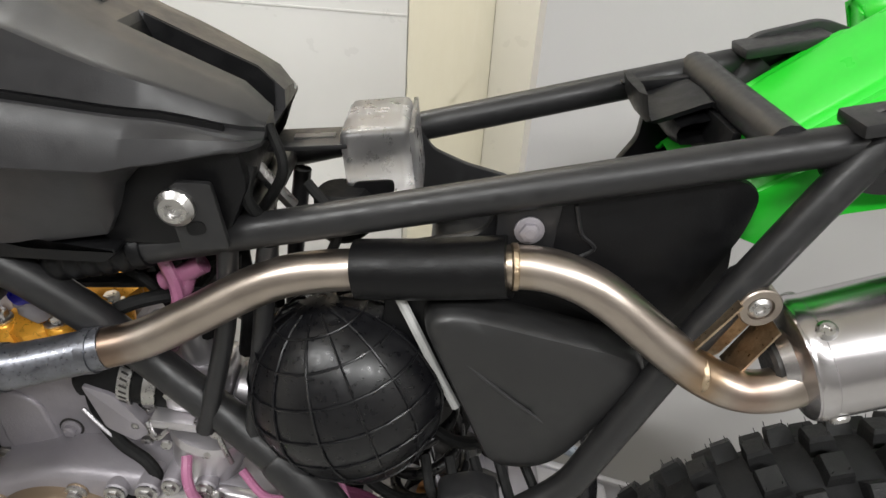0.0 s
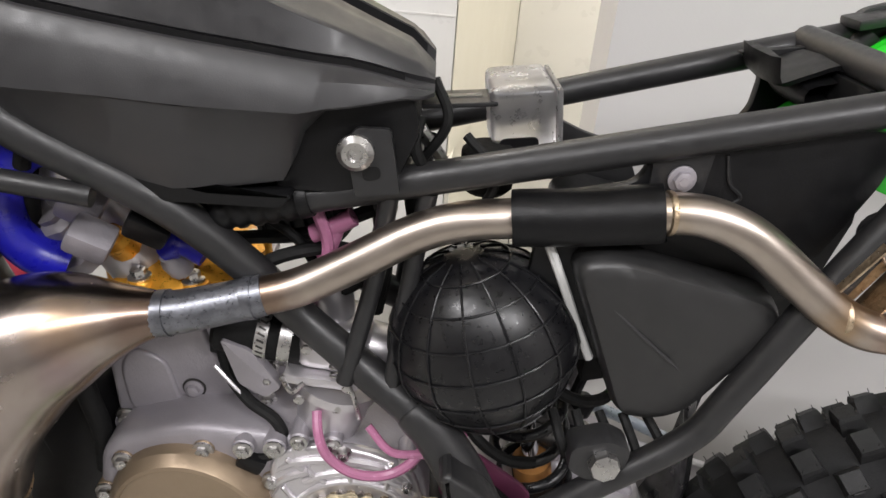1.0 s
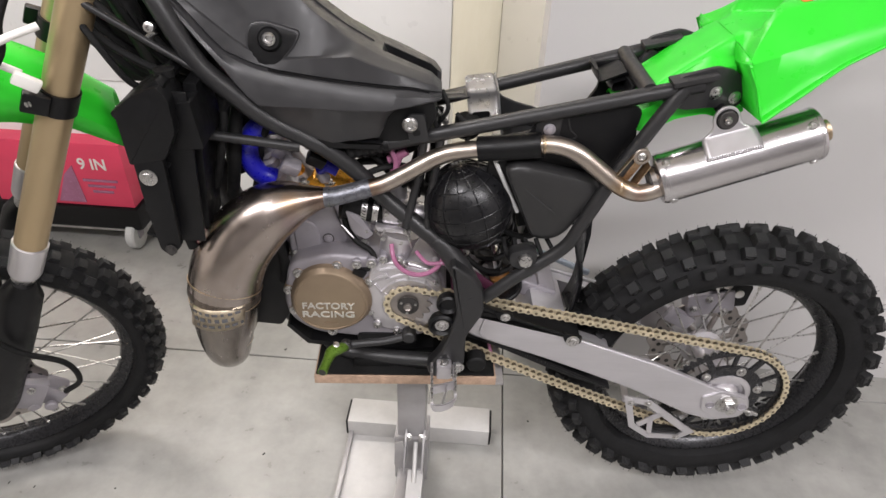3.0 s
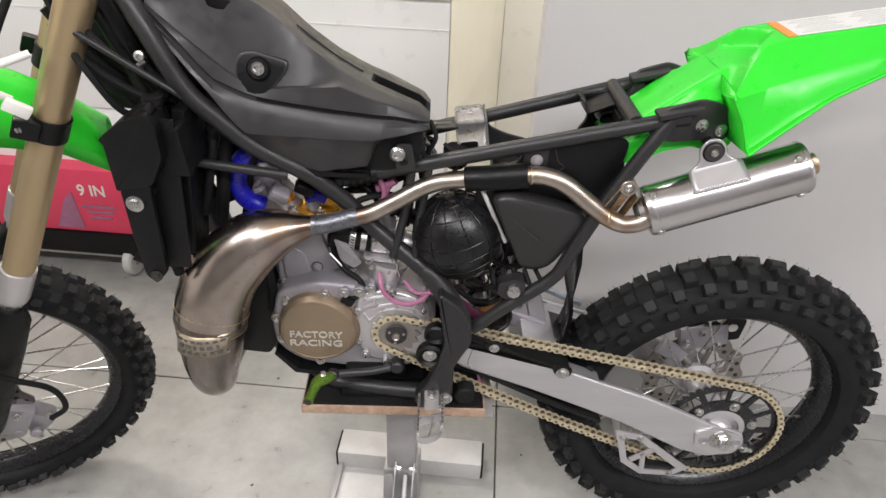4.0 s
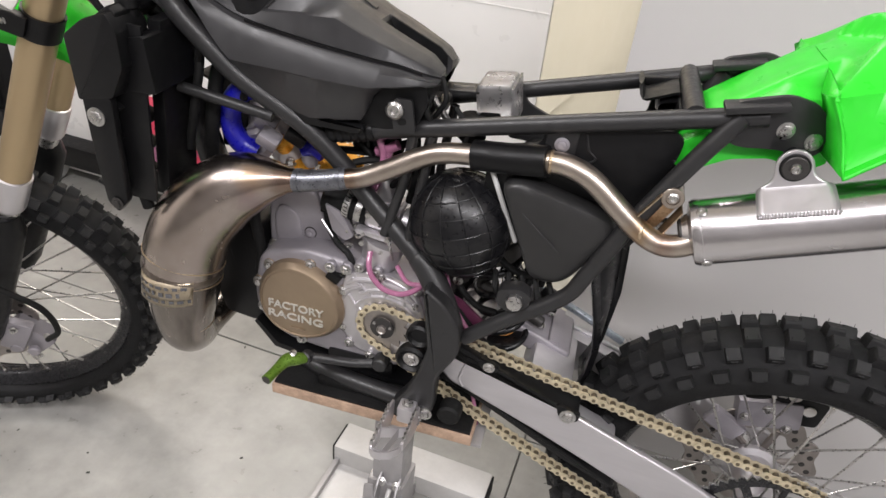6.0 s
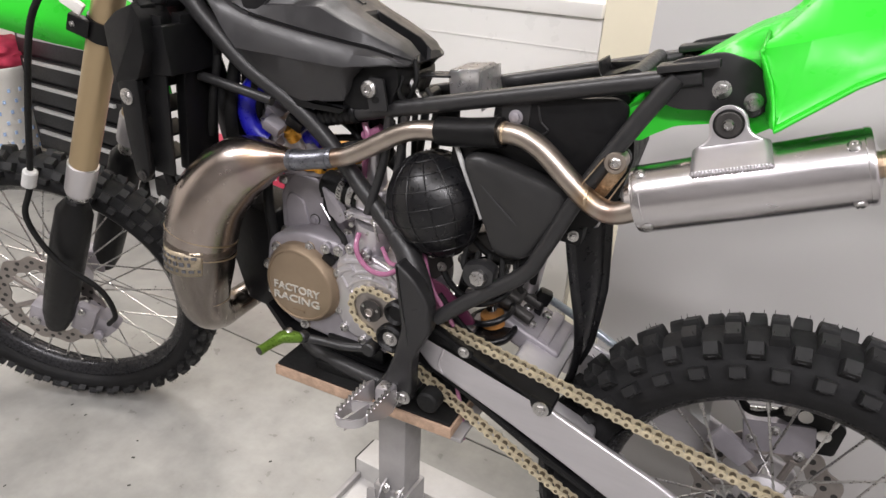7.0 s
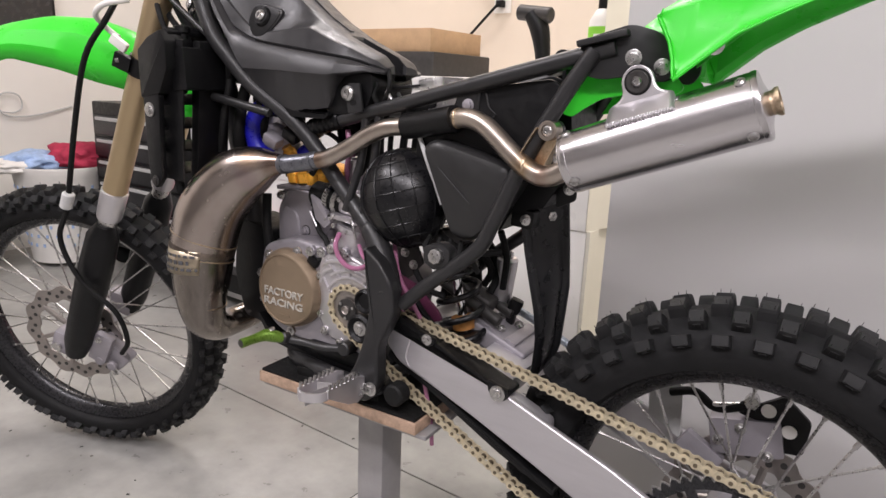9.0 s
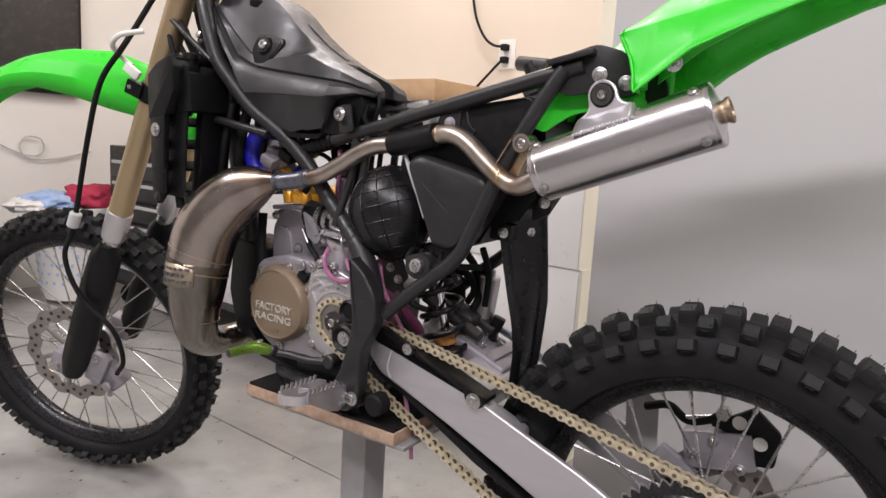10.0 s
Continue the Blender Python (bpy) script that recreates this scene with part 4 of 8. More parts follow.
part("tank_lug", prism(bmesh.new(), round_outline([(-0.585, 0.800), (-0.574, 0.846), (-0.545, 0.858), (-0.508, 0.858), (-0.504, 0.838), (-0.520, 0.800)], 0.006), -0.056, 0.040, 0.003), BLACK_PLASTIC, tank, "black rubber mounting lug under the tank")
part("filler_cap", lathe_bm, BLACK_PLASTIC, tank, "black ribbed filler cap")
part("tank_strap", prism(bmesh.new(), round_outline([(-0.70, 0.816), (-0.655, 0.793), (-0.58, 0.793), (-0.572, 0.802), (-0.62, 0.802), (-0.68, 0.818)], 0.004), -0.066, -0.04, 0.002), BLACK_PLASTIC, tank)

# rear fender: a narrow nose ramp between the rails that runs into a wide winged body
bm = bmesh.new()
NZ = [(-0.262, 0.838), (-0.24, 0.857), (-0.20, 0.889), (-0.16, 0.9205), (-0.143, 0.9330), (-0.126, 0.940), (-0.11, 0.946)]
SH = [(-0.262, 0.822), (-0.22, 0.874), (-0.181, 0.901), (-0.158, 0.9075), (-0.134, 0.911), (-0.11, 0.912)]
rings = []
for k in range(18):
    x = -0.262 + 0.150 * k / 17
    zt = interp(x, NZ)
    zs = interp(x, [(-0.262, 0.815), (-0.22, 0.838), (-0.16, 0.862), (-0.10, 0.868)])
    zh = min(max(interp(x, SH), zs + 0.008), zt - 0.010)
    half = [(0.0600, zs), (0.0608, zs + 0.004), (0.0620, zh - 0.006), (0.0605, zh - 0.0015), (0.0570, zh + 0.0010), (0.0500, zh + 0.0030), (0.0440, zh + 0.0065), (0.0375, zt - 0.005), (0.0345, zt - 0.0012), (0.0315, zt), (0.012, zt - 0.0015)]
    rings.append([V(x, MID - y, z) for y, z in half] + [V(x, MID + y, z) for y, z in reversed(half)])
loft(bm, rings, closed=False)
TZ = [(-0.134, 0.9368), (-0.1257, 0.9415), (-0.116, 0.9525), (-0.108, 0.9630), (-0.0975, 0.9715), (-0.085, 0.9762), (-0.0626, 0.9805), (0.15, 1.0170), (0.30, 1.040)]
DZ = [(-0.134, 0.9262), (-0.126, 0.9340), (-0.115, 0.9470), (-0.10, 0.9645), (-0.09, 0.9722), (-0.0626, 0.9795), (0.15, 1.0165), (0.30, 1.0395)]
DW = [(-0.134, 0.0910), (-0.126, 0.0790), (-0.115, 0.0630), (-0.10, 0.0485), (-0.09, 0.0425), (-0.0626, 0.0365), (0.15, 0.034), (0.30, 0.030)]
CZ = [(-0.134, 0.9240), (-0.10, 0.9335), (-0.02, 0.9575), (0.08, 0.9865), (0.15, 1.003), (0.30, 1.034)]
CW = [(-0.134, 0.0945), (-0.10, 0.0890), (-0.02, 0.0755), (0.08, 0.0600), (0.15, 0.0535), (0.30, 0.043)]
LZ = [(-0.134, 0.9210), (-0.120, 0.8980), (-0.108, 0.8720), (-0.10, 0.8790), (-0.06, 0.9110), (-0.02, 0.9320), (0.03, 0.9530), (0.08, 0.9720), (0.15, 0.9945), (0.30, 1.0315)]
LW = [(-0.134, 0.0948), (-0.120, 0.0990), (-0.108, 0.1035), (-0.06, 0.0985), (-0.02, 0.0870), (0.03, 0.0775), (0.08, 0.0672), (0.15, 0.0598), (0.30, 0.0465)]
EZ = [(-0.134, 0.9200), (-0.120, 0.8960), (-0.114, 0.8790), (-0.110, 0.8600), (-0.10, 0.8690), (-0.06, 0.9030), (-0.02, 0.9256), (0.03, 0.9480), (0.08, 0.9685), (0.15, 0.992), (0.30, 1.030)]
EW = [(-0.134, 0.0950), (-0.120, 0.0995), (-0.114, 0.1040), (-0.110, 0.1150), (-0.06, 0.1090), (-0.02, 0.0920), (0.03, 0.0805), (0.08, 0.0690), (0.15, 0.0610), (0.30, 0.047)]


def deck_height(x, v, dw, zt, dz):
    """Top of the fender at the distance v from its middle: an arched recess opens towards the front."""
    u, u0 = v / dw, interp(x, [(-0.134, 0.36), (-0.11, 0.50), (-0.09, 0.66)])
    z = zt if u < u0 else dz + (zt - dz) * (1.0 - ((u - u0) / (1.0 - u0)) ** 1.5)
    edge = -0.078 - 0.036 * (v / 0.041) ** 1.3
    z -= 0.015 * max(0.0, 1.0 - (x + 0.134) / 0.030) * math.sin(math.pi * min(1.0, max(0.0, (u - 0.38) / 0.60)))
    if v < 0.041 and x < edge + 0.012:
        low = min(z, 0.9420 + max(0.0, x + 0.126) * 0.33)
        t = max(0.0, (x - edge) / 0.012)
        z = low + (z - low) * t * t * (3 - 2 * t)
    return z


rings = []
for x in sorted(set([round(-0.134 + 0.002 * k, 4) for k in range(39)] + [round(-0.056 + 0.356 * k / 26, 4) for k in range(27)])):
    zt, zd, zc, zl, ze, dw, cw, lw, ew = (interp(x, q) for q in (TZ, DZ, CZ, LZ, EZ, DW, CW, LW, EW))
    zd = max(zd, zc + 0.0018)
    zl = min(zl, zc - 0.0020)
    ze = min(ze, zl - 0.0010)
    t = min(1.0, max(0.0, (x + 0.09) / 0.09))
    half = [(ew + 0.0030, ze - 0.0002), (ew, ze + 0.0012), (lw + (ew - lw) * 0.45, zl + (ze - zl) * 0.72), (lw + 0.0006, zl), (lw - 0.0002, zl + (zc - zl) * 0.12), (lw * 0.5 + cw * 0.5 + 0.002 * t, zl * 0.5 + zc * 0.5 + 0.003 * t),
            (cw + 0.0010, zc - 0.0012), (cw - 0.0012, zc + 0.0010), (dw + 0.0025, zd - 0.0012), (dw - 0.0005, zd)]
    half += [(dw * u, deck_height(x, dw * u, dw, zt, zd)) for u in (0.92, 0.84, 0.76, 0.68, 0.60, 0.52, 0.44, 0.36, 0.28, 0.20, 0.12, 0.04)]
    if not rings:
        rings.append([V(x + 0.001, MID - y, z - (0.010 if y < 0.075 else 0.0)) for y, z in half] + [V(x + 0.001, MID + y, z - (0.010 if y < 0.075 else 0.0)) for y, z in reversed(half)])
    rings.append([V(x, MID - y, z) for y, z in half] + [V(x, MID + y, z) for y, z in reversed(half)])
loft(bm, rings, closed=False)
for s in (-1, 1):
    inner = [(-0.1375, 0.058, 0.9150), (-0.130, 0.059, 0.898), (-0.121, 0.060, 0.876), (-0.118, 0.062, 0.862)]
    front = [(-0.1335, 0.0940, 0.9236), (-0.1205, 0.0985, 0.8975), (-0.1085, 0.1030, 0.8725), (-0.1105, 0.1150, 0.8605)]
    mid = [tuple((p + q) / 2 for p, q in zip(a, b)) for a, b in zip(inner, front)]
    b2 = bmesh.new()
    loft(b2, [[V(x, MID + s * y, z) for x, y, z in ln] for ln in (inner, mid, front)], closed=False)
    loft(b2, [[V(-0.1375, MID + s * 0.058, 0.9150), V(-0.134, MID + s * 0.037, 0.9330)], [V(-0.1335, MID + s * 0.0940, 0.9236), V(-0.134, MID + s * 0.0910, 0.9262)]], closed=False)
    merge(bm, b2)
bmesh.ops.remove_doubles(bm, verts=bm.verts, dist=0.0002)
fender = part("rear_fender", bm, GREEN, bike, "bright green plastic rear fender with a raised winged body", smooth=33)
sm = fender.modifiers.new("thickness", "SOLIDIFY")
sm.thickness, sm.offset = 0.0026, -1
# inner liner seen from behind, with its screw
bm = bmesh.new()
loft(bm, [[V(x, MID + y, z) for y, z in ((-0.062, interp(x, EZ) + 0.004), (-0.056, interp(x, CZ) + 0.004), (0.056, interp(x, CZ) + 0.004), (0.062, interp(x, EZ) + 0.004))] for x in (-0.10, -0.06, -0.02, 0.03)], closed=False)
liner = part("inner_liner", bm, GREEN, fender)
liner.modifiers.new("thickness", "SOLIDIFY").thickness = 0.002
hex_bolt(fender, (-0.085, -0.0515, 0.895), 0.0075, 0.005, axis=(0.25, -1, -0.1))
for s in (-1, 1):
    part("fender_bracket", prism(bmesh.new(), round_outline([(-0.252, 0.842), (-0.215, 0.866), (-0.165, 0.872), (-0.12, 0.866), (-0.108, 0.852), (-0.128, 0.838), (-0.160, 0.846), (-0.195, 0.838), (-0.215, 0.826), (-0.228, 0.816), (-0.246, 0.822)], 0.006), MID + s * 0.0635, MID + s * 0.0595, 0.001), GREEN, fender)
LAB = Matrix.Translation((0.0175, MID - 0.0015, interp(0.0175, TZ) + 0.0006)) @ pose(0, 0, 0, 0, -9.87, 0)
lab = part("warning_label", boxm((0.160, 0.062, 0.0010), LAB), PALE_LABEL, fender, "pale warning label with an orange edge and rows of fine print")
part("label_edge", boxm((0.011, 0.0622, 0.0014), LAB @ Matrix.Translation((-0.0765, 0, 0.0001))), ORANGE_LABEL, lab)
for k in range(8):
    for c in range(2):
        part("print_bar", boxm((0.058 - 0.012 * ((k + c) % 3), 0.0022, 0.0014), LAB @ Matrix.Translation((-0.033 + c * 0.072, -0.024 + 0.0068 * k, 0.0002))), GREY_CLEAR, lab)

# exhaust
CH = [(-0.645, -0.0755, 0.7255, 0.0118), (-0.668, -0.077, 0.7225, 0.0190), (-0.706, -0.079, 0.7120, 0.0360), (-0.742, -0.085, 0.692, 0.0450), (-0.779, -0.095, 0.650, 0.0500), (-0.800, -0.100, 0.597, 0.0510), (-0.809, -0.100, 0.540, 0.0465),
      (-0.816, -0.098, 0.497, 0.0405), (-0.820, -0.090, 0.460, 0.0345), (-0.823, -0.068, 0.437, 0.0285), (-0.826, -0.030, 0.430, 0.0245), (-0.812, 0.020, 0.441, 0.0225), (-0.776, 0.045, 0.470, 0.0215), (-0.738, 0.048, 0.520, 0.0210), (-0.716, 0.045, 0.558, 0.0205)]
run = curve_points(CH, 6)
chamber = part("expansion_chamber", tube(bmesh.new(), run[:32], seg=40, n=0), CHAMBER, bike, "heat-tinted bare steel expansion chamber")
part("lower_cone", tube(bmesh.new(), run[31:], seg=40, n=0), CONE, chamber, "grey-brown steel cone and header pipe")


def seam_ring(i, f, extra, h):
    c = curve_points(CH, 10)
    k = int(i * 10 + f * 10)
    p, q = c[k], c[k + 1]
    dvec = ((Vector(q[:3]) - Vector(p[:3])).normalized() + V(0, -0.20, 0)).normalized()
    b = bmesh.new()
    a = Vector(p[:3])
    r = p[3] + extra
    lathe(b, [(-h, r - 0.002), (-h * 0.6, r), (h * 0.6, r), (h, r - 0.002)], along(a, a + dvec), 40)
    return b


for i, f in ((5, 0.0), (5, 0.55)):
    part("weld_seam", seam_ring(i, f, 0.0010, 0.0016), WELD, chamber)
part("weld_seam", seam_ring(7, 0.3, 0.0006, 0.0012), WELD, chamber)
part("mount_band", seam_ring(5, 0.27, 0.0004, 0.0135), BAND, chamber, "duller steel band between the welds")
# maker's plate on the chamber, its lettering as plain bars
tagp = bmesh.new()
c0 = V(-0.8060, -0.100, 0.566)
rr = 0.0516
for a0, a1, z0, z1, bmx in ((-136, -44, -0.019, 0.019, tagp),):
    grid = [[c0 + V(rr * math.cos(radians(a0 + (a1 - a0) * u / 14)), rr * math.sin(radians(a0 + (a1 - a0) * u / 14)), z) for u in range(15)] for z in (z0, z1)]
    grid = [[q + V(0.20 * (0.566 - q.z) * -1, 0, 0) * 0.9 for q in row] for row in grid]
    loft(tagp, grid, closed=False)
tp = part("maker_plate", tagp, PLATE, chamber, "small stamped steel plate with bars of lettering")
tp.modifiers.new("thickness", "SOLIDIFY").thickness = 0.0012
for row, zz in enumerate((0.0110, 0.0005, -0.0105)):
    for u in range(7 - row % 2):
        a = radians(-126 + 11.5 * u + row * 4)
        b = bmesh.new()
        p = c0 + V((rr + 0.0012) * math.cos(a) + 0.18 * zz, (rr + 0.0012) * math.sin(a), zz)
        add_box(b, (0.0078 - 0.0018 * ((u * 2 + row) % 3), 0.0009, 0.0062 if row == 1 else 0.0042), Matrix.Translation(p) @ pose(0, 0, 0, 0, 0, math.degrees(a) + 90))
        part("print_bar", b, SLEEVE, tp)

ST = [(-0.600, -0.067, 0.733), (-0.572, -0.064, 0.741), (-0.543, -0.061, 0.756), (-0.505, -0.058, 0.778), (-0.478, -0.0575, 0.788), (-0.447, -0.057, 0.792), (-0.400, -0.064, 0.800),
      (-0.366, -0.070, 0.807), (-0.343, -0.075, 0.808), (-0.318, -0.080, 0.799), (-0.285, -0.086, 0.775), (-0.260, -0.090, 0.758), (-0.240, -0.094, 0.752), (-0.222, -0.098, 0.757), (-0.200, -0.099, 0.772)]
bm = bmesh.new()
tube(bm, ST, 0.0118, seg=22, n=6)
stinger = part("tail_pipe", bm, PIPE, bike, "bare steel tail pipe with straw-coloured welds")
bm = bmesh.new()
tube(bm, [(-0.655, -0.0765, 0.7245, 0.0140), (-0.640, -0.0750, 0.7262, 0.0132), (-0.615, -0.0700, 0.7305, 0.0128), (-0.592, -0.0660, 0.7355, 0.0126)], seg=22, n=5)
joint = part("joint_sleeve", bm, SLEEVE, stinger, "worn grey steel joint sleeve")
for x, r in ((-0.648, 0.0142), (-0.600, 0.0134)):
    b = bmesh.new()
    y, z = (-0.0758, 0.7253) if x < -0.62 else (-0.0672, 0.7336)
    rod(b, V(x - 0.003, y, z - 0.0005), V(x + 0.003, y, z + 0.0005), r, 22)
    part("clip", b, SLEEVE, joint)
bm = bmesh.new()
tube(bm, [(-0.447, -0.057, 0.792, 0.0162), (-0.445, -0.0573, 0.7925, 0.0168), (-0.41, -0.0625, 0.798, 0.0168), (-0.372, -0.0690, 0.806, 0.0168), (-0.369, -0.0695, 0.8065, 0.0162)], seg=26, n=3)
part("rubber_sleeve", bm, BLACK_PLASTIC, stinger, "matt black rubber sleeve over the pipe")
for x, y, z, r in ((-0.3650, -0.0703, 0.8071, 0.0127), (-0.262, -0.0897, 0.7595, 0.0124)):
    b = bmesh.new()
    rod(b, V(x - 0.0022, y, z), V(x + 0.0022, y, z + 0.0003), r, 22, 0.001)
    part("weld_collar", b, WELD, stinger)
# hanger from the pipe to the frame
bm = bmesh.new()
prism(bm, round_outline([(-0.270, 0.770), (-0.248, 0.758), (-0.230, 0.792), (-0.230, 0.806), (-0.241, 0.814), (-0.252, 0.806)], 0.005), -0.076, -0.073, 0.0008)
for (x0, z0), (x1, z1) in (((-0.272, 0.772), (-0.2525, 0.805)), ((-0.244, 0.757), (-0.2285, 0.790))):
    dx, dz = (z1 - z0) * 0.035, (x0 - x1) * 0.035
    prism(bm, [(x0, z0), (x1, z1), (x1 + dx, z1 + dz), (x0 + dx, z0 + dz)], -0.0925, -0.073)
hang = part("pipe_hanger", bm, WELD, stinger, "welded channel hanger with a steel bush")
bm = bmesh.new()
lathe(bm, [(-0.010, 0.009), (-0.010, 0.0112), (0.008, 0.0112), (0.0088, 0.0105), (0.0088, 0.0070), (0.007, 0.0065), (0.007, 0)], pose(-0.2405, -0.080, 0.8015, 90), 26)
part("bush", bm, PIPE, hang)
round_screw(hang, (-0.2405, -0.0868, 0.8015), 0.0058, 0.003, "bolt")
bm = bmesh.new()
rod(bm, V(-0.2405, -0.070, 0.8015), V(-0.2405, -0.060, 0.8015), 0.0115, 16, 0.002)
part("frame_clamp", bm, FRAME_PAINT, hang)

# muffler
MF, MR = V(-0.212, -0.087, 0.7690), V(-0.029, -0.087, 0.8395)
mm = along(MF, MR)
ML = (MR - MF).length
bm = bmesh.new()
R = 0.0335
lathe(bm, [(0.0, R * 0.985), (0.004, R), (ML - 0.006, R), (ML - 0.002, R * 0.985)], mm, 48)
muf = part("muffler", bm, MUFFLER, bike, "brushed aluminium muffler canister")
bm = bmesh.new()
lathe(bm, [(-0.010, 0.013), (-0.010, 0.017), (-0.004, 0.020), (-0.001, R * 0.96), (0.003, R * 1.012), (0.008, R * 1.012), (0.0085, R)], mm, 48)
part("front_cap", bm, MUFFLER, muf)
bm = bmesh.new()
lathe(bm, [(ML - 0.004, R), (ML - 0.0035, R * 1.012), (ML, R * 1.012), (ML + 0.002, R * 0.98), (ML + 0.001, R * 0.92), (ML + 0.006, R * 0.45), (ML + 0.007, 0.012)], mm, 48)
part("end_cap", bm, MUFFLER, muf)
bm = bmesh.new()
lathe(bm, [(ML, 0.0150), (ML + 0.004, 0.0120), (ML + 0.009, 0.0115), (ML + 0.012, 0.0135), (ML + 0.015, 0.0135), (ML + 0.015, 0.0105), (ML + 0.004, 0.0095), (ML + 0.004, 0)], mm, 24)
part("outlet", bm, WELD, muf, "browned outlet tip")
bm = bmesh.new()
rod(bm, mm @ V(0, 0, -0.014), mm @ V(0, 0, -0.003), 0.0155, 22, 0.002)
part("inlet_ring", bm, DARK_STEEL, muf)
ax = (MR - MF).normalized()
side0 = V(0, -1, 0)
upv = ax.cross(V(0, -1, 0)).normalized()
if upv.z < 0:
    upv = -upv
for s_, az in ((0.010, -38), (0.010, 62), (ML - 0.012, 50), (ML - 0.012, -48), (0.010, 150), (ML - 0.012, 150)):
    n = side0 * math.cos(radians(az)) + upv * math.sin(radians(az))
    round_screw(muf, MF + ax * s_ + n * (R * 1.0), 0.0052, 0.0028, "rivet", axis=tuple(n))
# hanger plate with its rubber-mounted bolt: an eye above, a neck, and a foot folded out over the muffler
HC, HU, HV = V(-0.1468, -0.0880, 0.8570), V(0.949, 0, 0.316), V(-0.316, 0, 0.949)


def hanger_point(u, v):
    return HC + HU * u + HV * v + V(0, -0.10 * max(0.0, -v) - 1.30 * max(0.0, -0.019 - v), 0)


bm = bmesh.new()
rows_ = [(0.0165, 0.002), (0.0160, 0.0045), (0.0140, 0.0088), (0.010, 0.0132), (0.005, 0.0158), (0, 0.0165), (-0.005, 0.0166), (-0.009, 0.0175), (-0.013, 0.0205), (-0.016, 0.0255), (-0.0182, 0.0300), (-0.0200, 0.0322), (-0.0215, 0.0330), (-0.028, 0.0337), (-0.0348, 0.0340), (-0.0360, 0.0332)]
loft(bm, [[hanger_point(w_ * k / 5, v_) for k in range(-5, 6)] for v_, w_ in rows_], closed=False)
hp = part("hanger_plate", bm, ALU, muf, "bare aluminium hanger plate welded to the muffler", smooth=24)
sm = hp.modifiers.new("thickness", "SOLIDIFY")
sm.thickness, sm.offset = 0.0036, 0
bm = bmesh.new()
for k in range(24):
    p = hanger_point(-0.033 + 0.066 * k / 23, -0.0362)
    lathe(bm, [(-0.0018, 0.0014), (0, 0.0030), (0.0018, 0.0014)], along(p, p + ax), 8)
part("weld_bead", bm, ALU, hp)
bm = bmesh.new()
lathe(bm, [(-0.004, 0.009), (-0.004, 0.0134), (0.0035, 0.0134), (0.0042, 0.0125), (0.0035, 0.009)], pose(-0.1468, -0.0880, 0.8570, 90), 30, close=True)
part("rubber_bush", bm, RUBBER, hp)
bm = bmesh.new()
lathe(bm, [(-0.004, 0.0116), (0.0048, 0.0116), (0.0056, 0.0106), (0.0056, 0.0050), (0.0050, 0.0)], pose(-0.1468, -0.0880, 0.8570, 90), 28)
part("washer", bm, DARK_STEEL, hp)
round_screw(hp, (-0.1468, -0.0930, 0.8570), 0.0052, 0.0040, "bolt")
rod_bm = rod(bmesh.new(), V(-0.1465, -0.085, 0.8565), V(-0.1465, -0.060, 0.860), 0.007, 12)
part("spacer", rod_bm, BLACK_PLASTIC, hp)

# airbox
bm = bmesh.new()
up = [(-0.435, 0.745), (-0.432, 0.806), (-0.381, 0.818), (-0.373, 0.842), (-0.345, 0.845), (-0.253, 0.858), (-0.240, 0.850), (-0.243, 0.826), (-0.266, 0.770), (-0.300, 0.700), (-0.40, 0.690)]
prism(bm, round_outline(up, 0.008), -0.0560, -0.0480, 0.003)
prism(bm, round_outline([(-0.425, 0.742), (-0.34, 0.765), (-0.29, 0.800), (-0.262, 0.790), (-0.286, 0.735), (-0.31, 0.690), (-0.40, 0.690)], 0.010), -0.0485, 0.060, 0.004)
airbox = part("airbox", bm, BLACK_PLASTIC, bike, "black moulded plastic airbox")
lowp = round_outline([(-0.414, 0.772), (-0.392, 0.782), (-0.292, 0.759), (-0.281, 0.746), (-0.284, 0.730), (-0.322, 0.667), (-0.340, 0.657), (-0.366, 0.659)], 0.014, 6)
b2 = bmesh.new()
cx, cz = -0.346, 0.720
lv = []
for y, s in ((0.055, 0.96), (-0.050, 1.0), (-0.064, 1.0), (-0.0705, 0.985), (-0.0750, 0.955), (-0.0775, 0.915), (-0.0795, 0.80), (-0.0805, 0.45), (-0.0808, 0.05)):
    lv.append([V(cx + (x - cx) * s, y + (0.004 * max(0.0, -(x - cx) * 8 - (z - cz) * 8) if y < -0.07 else 0.0), cz + (z - cz) * s) for x, z in lowp])
loft(b2, lv)
part("lower_cover", b2, AIRBOX_PLASTIC, airbox, "smooth black lower airbox cover", smooth=30)
# bead of paler plastic that draws the highlight along the cover's crease
b2 = bmesh.new()
tube(b2, [(-0.401, -0.0765, 0.760), (-0.362, -0.0802, 0.727), (-0.318, -0.0775, 0.690)], 0.0011, seg=8, n=4)
part("edge_line", b2, TANK_PLASTIC, airbox)
b2 = bmesh.new()
tube(b2, [(-0.428, -0.058, 0.782), (-0.414, -0.060, 0.753), (-0.400, -0.060, 0.722), (-0.388, -0.060, 0.697)], 0.0030, seg=8, n=5)
part("edge_strip", b2, GREY_CLEAR, airbox, "pale plastic strip along the airbox edge")
hex_bolt(airbox, (-0.358, -0.0580, 0.823), 0.0064, 0.005, material=ALU_DULL)
part("bolt_tab", prism(bmesh.new(), round_outline([(-0.376, 0.840), (-0.342, 0.846), (-0.344, 0.806), (-0.374, 0.802)], 0.004), -0.0575, -0.053, 0.001), FRAME_PAINT, airbox)
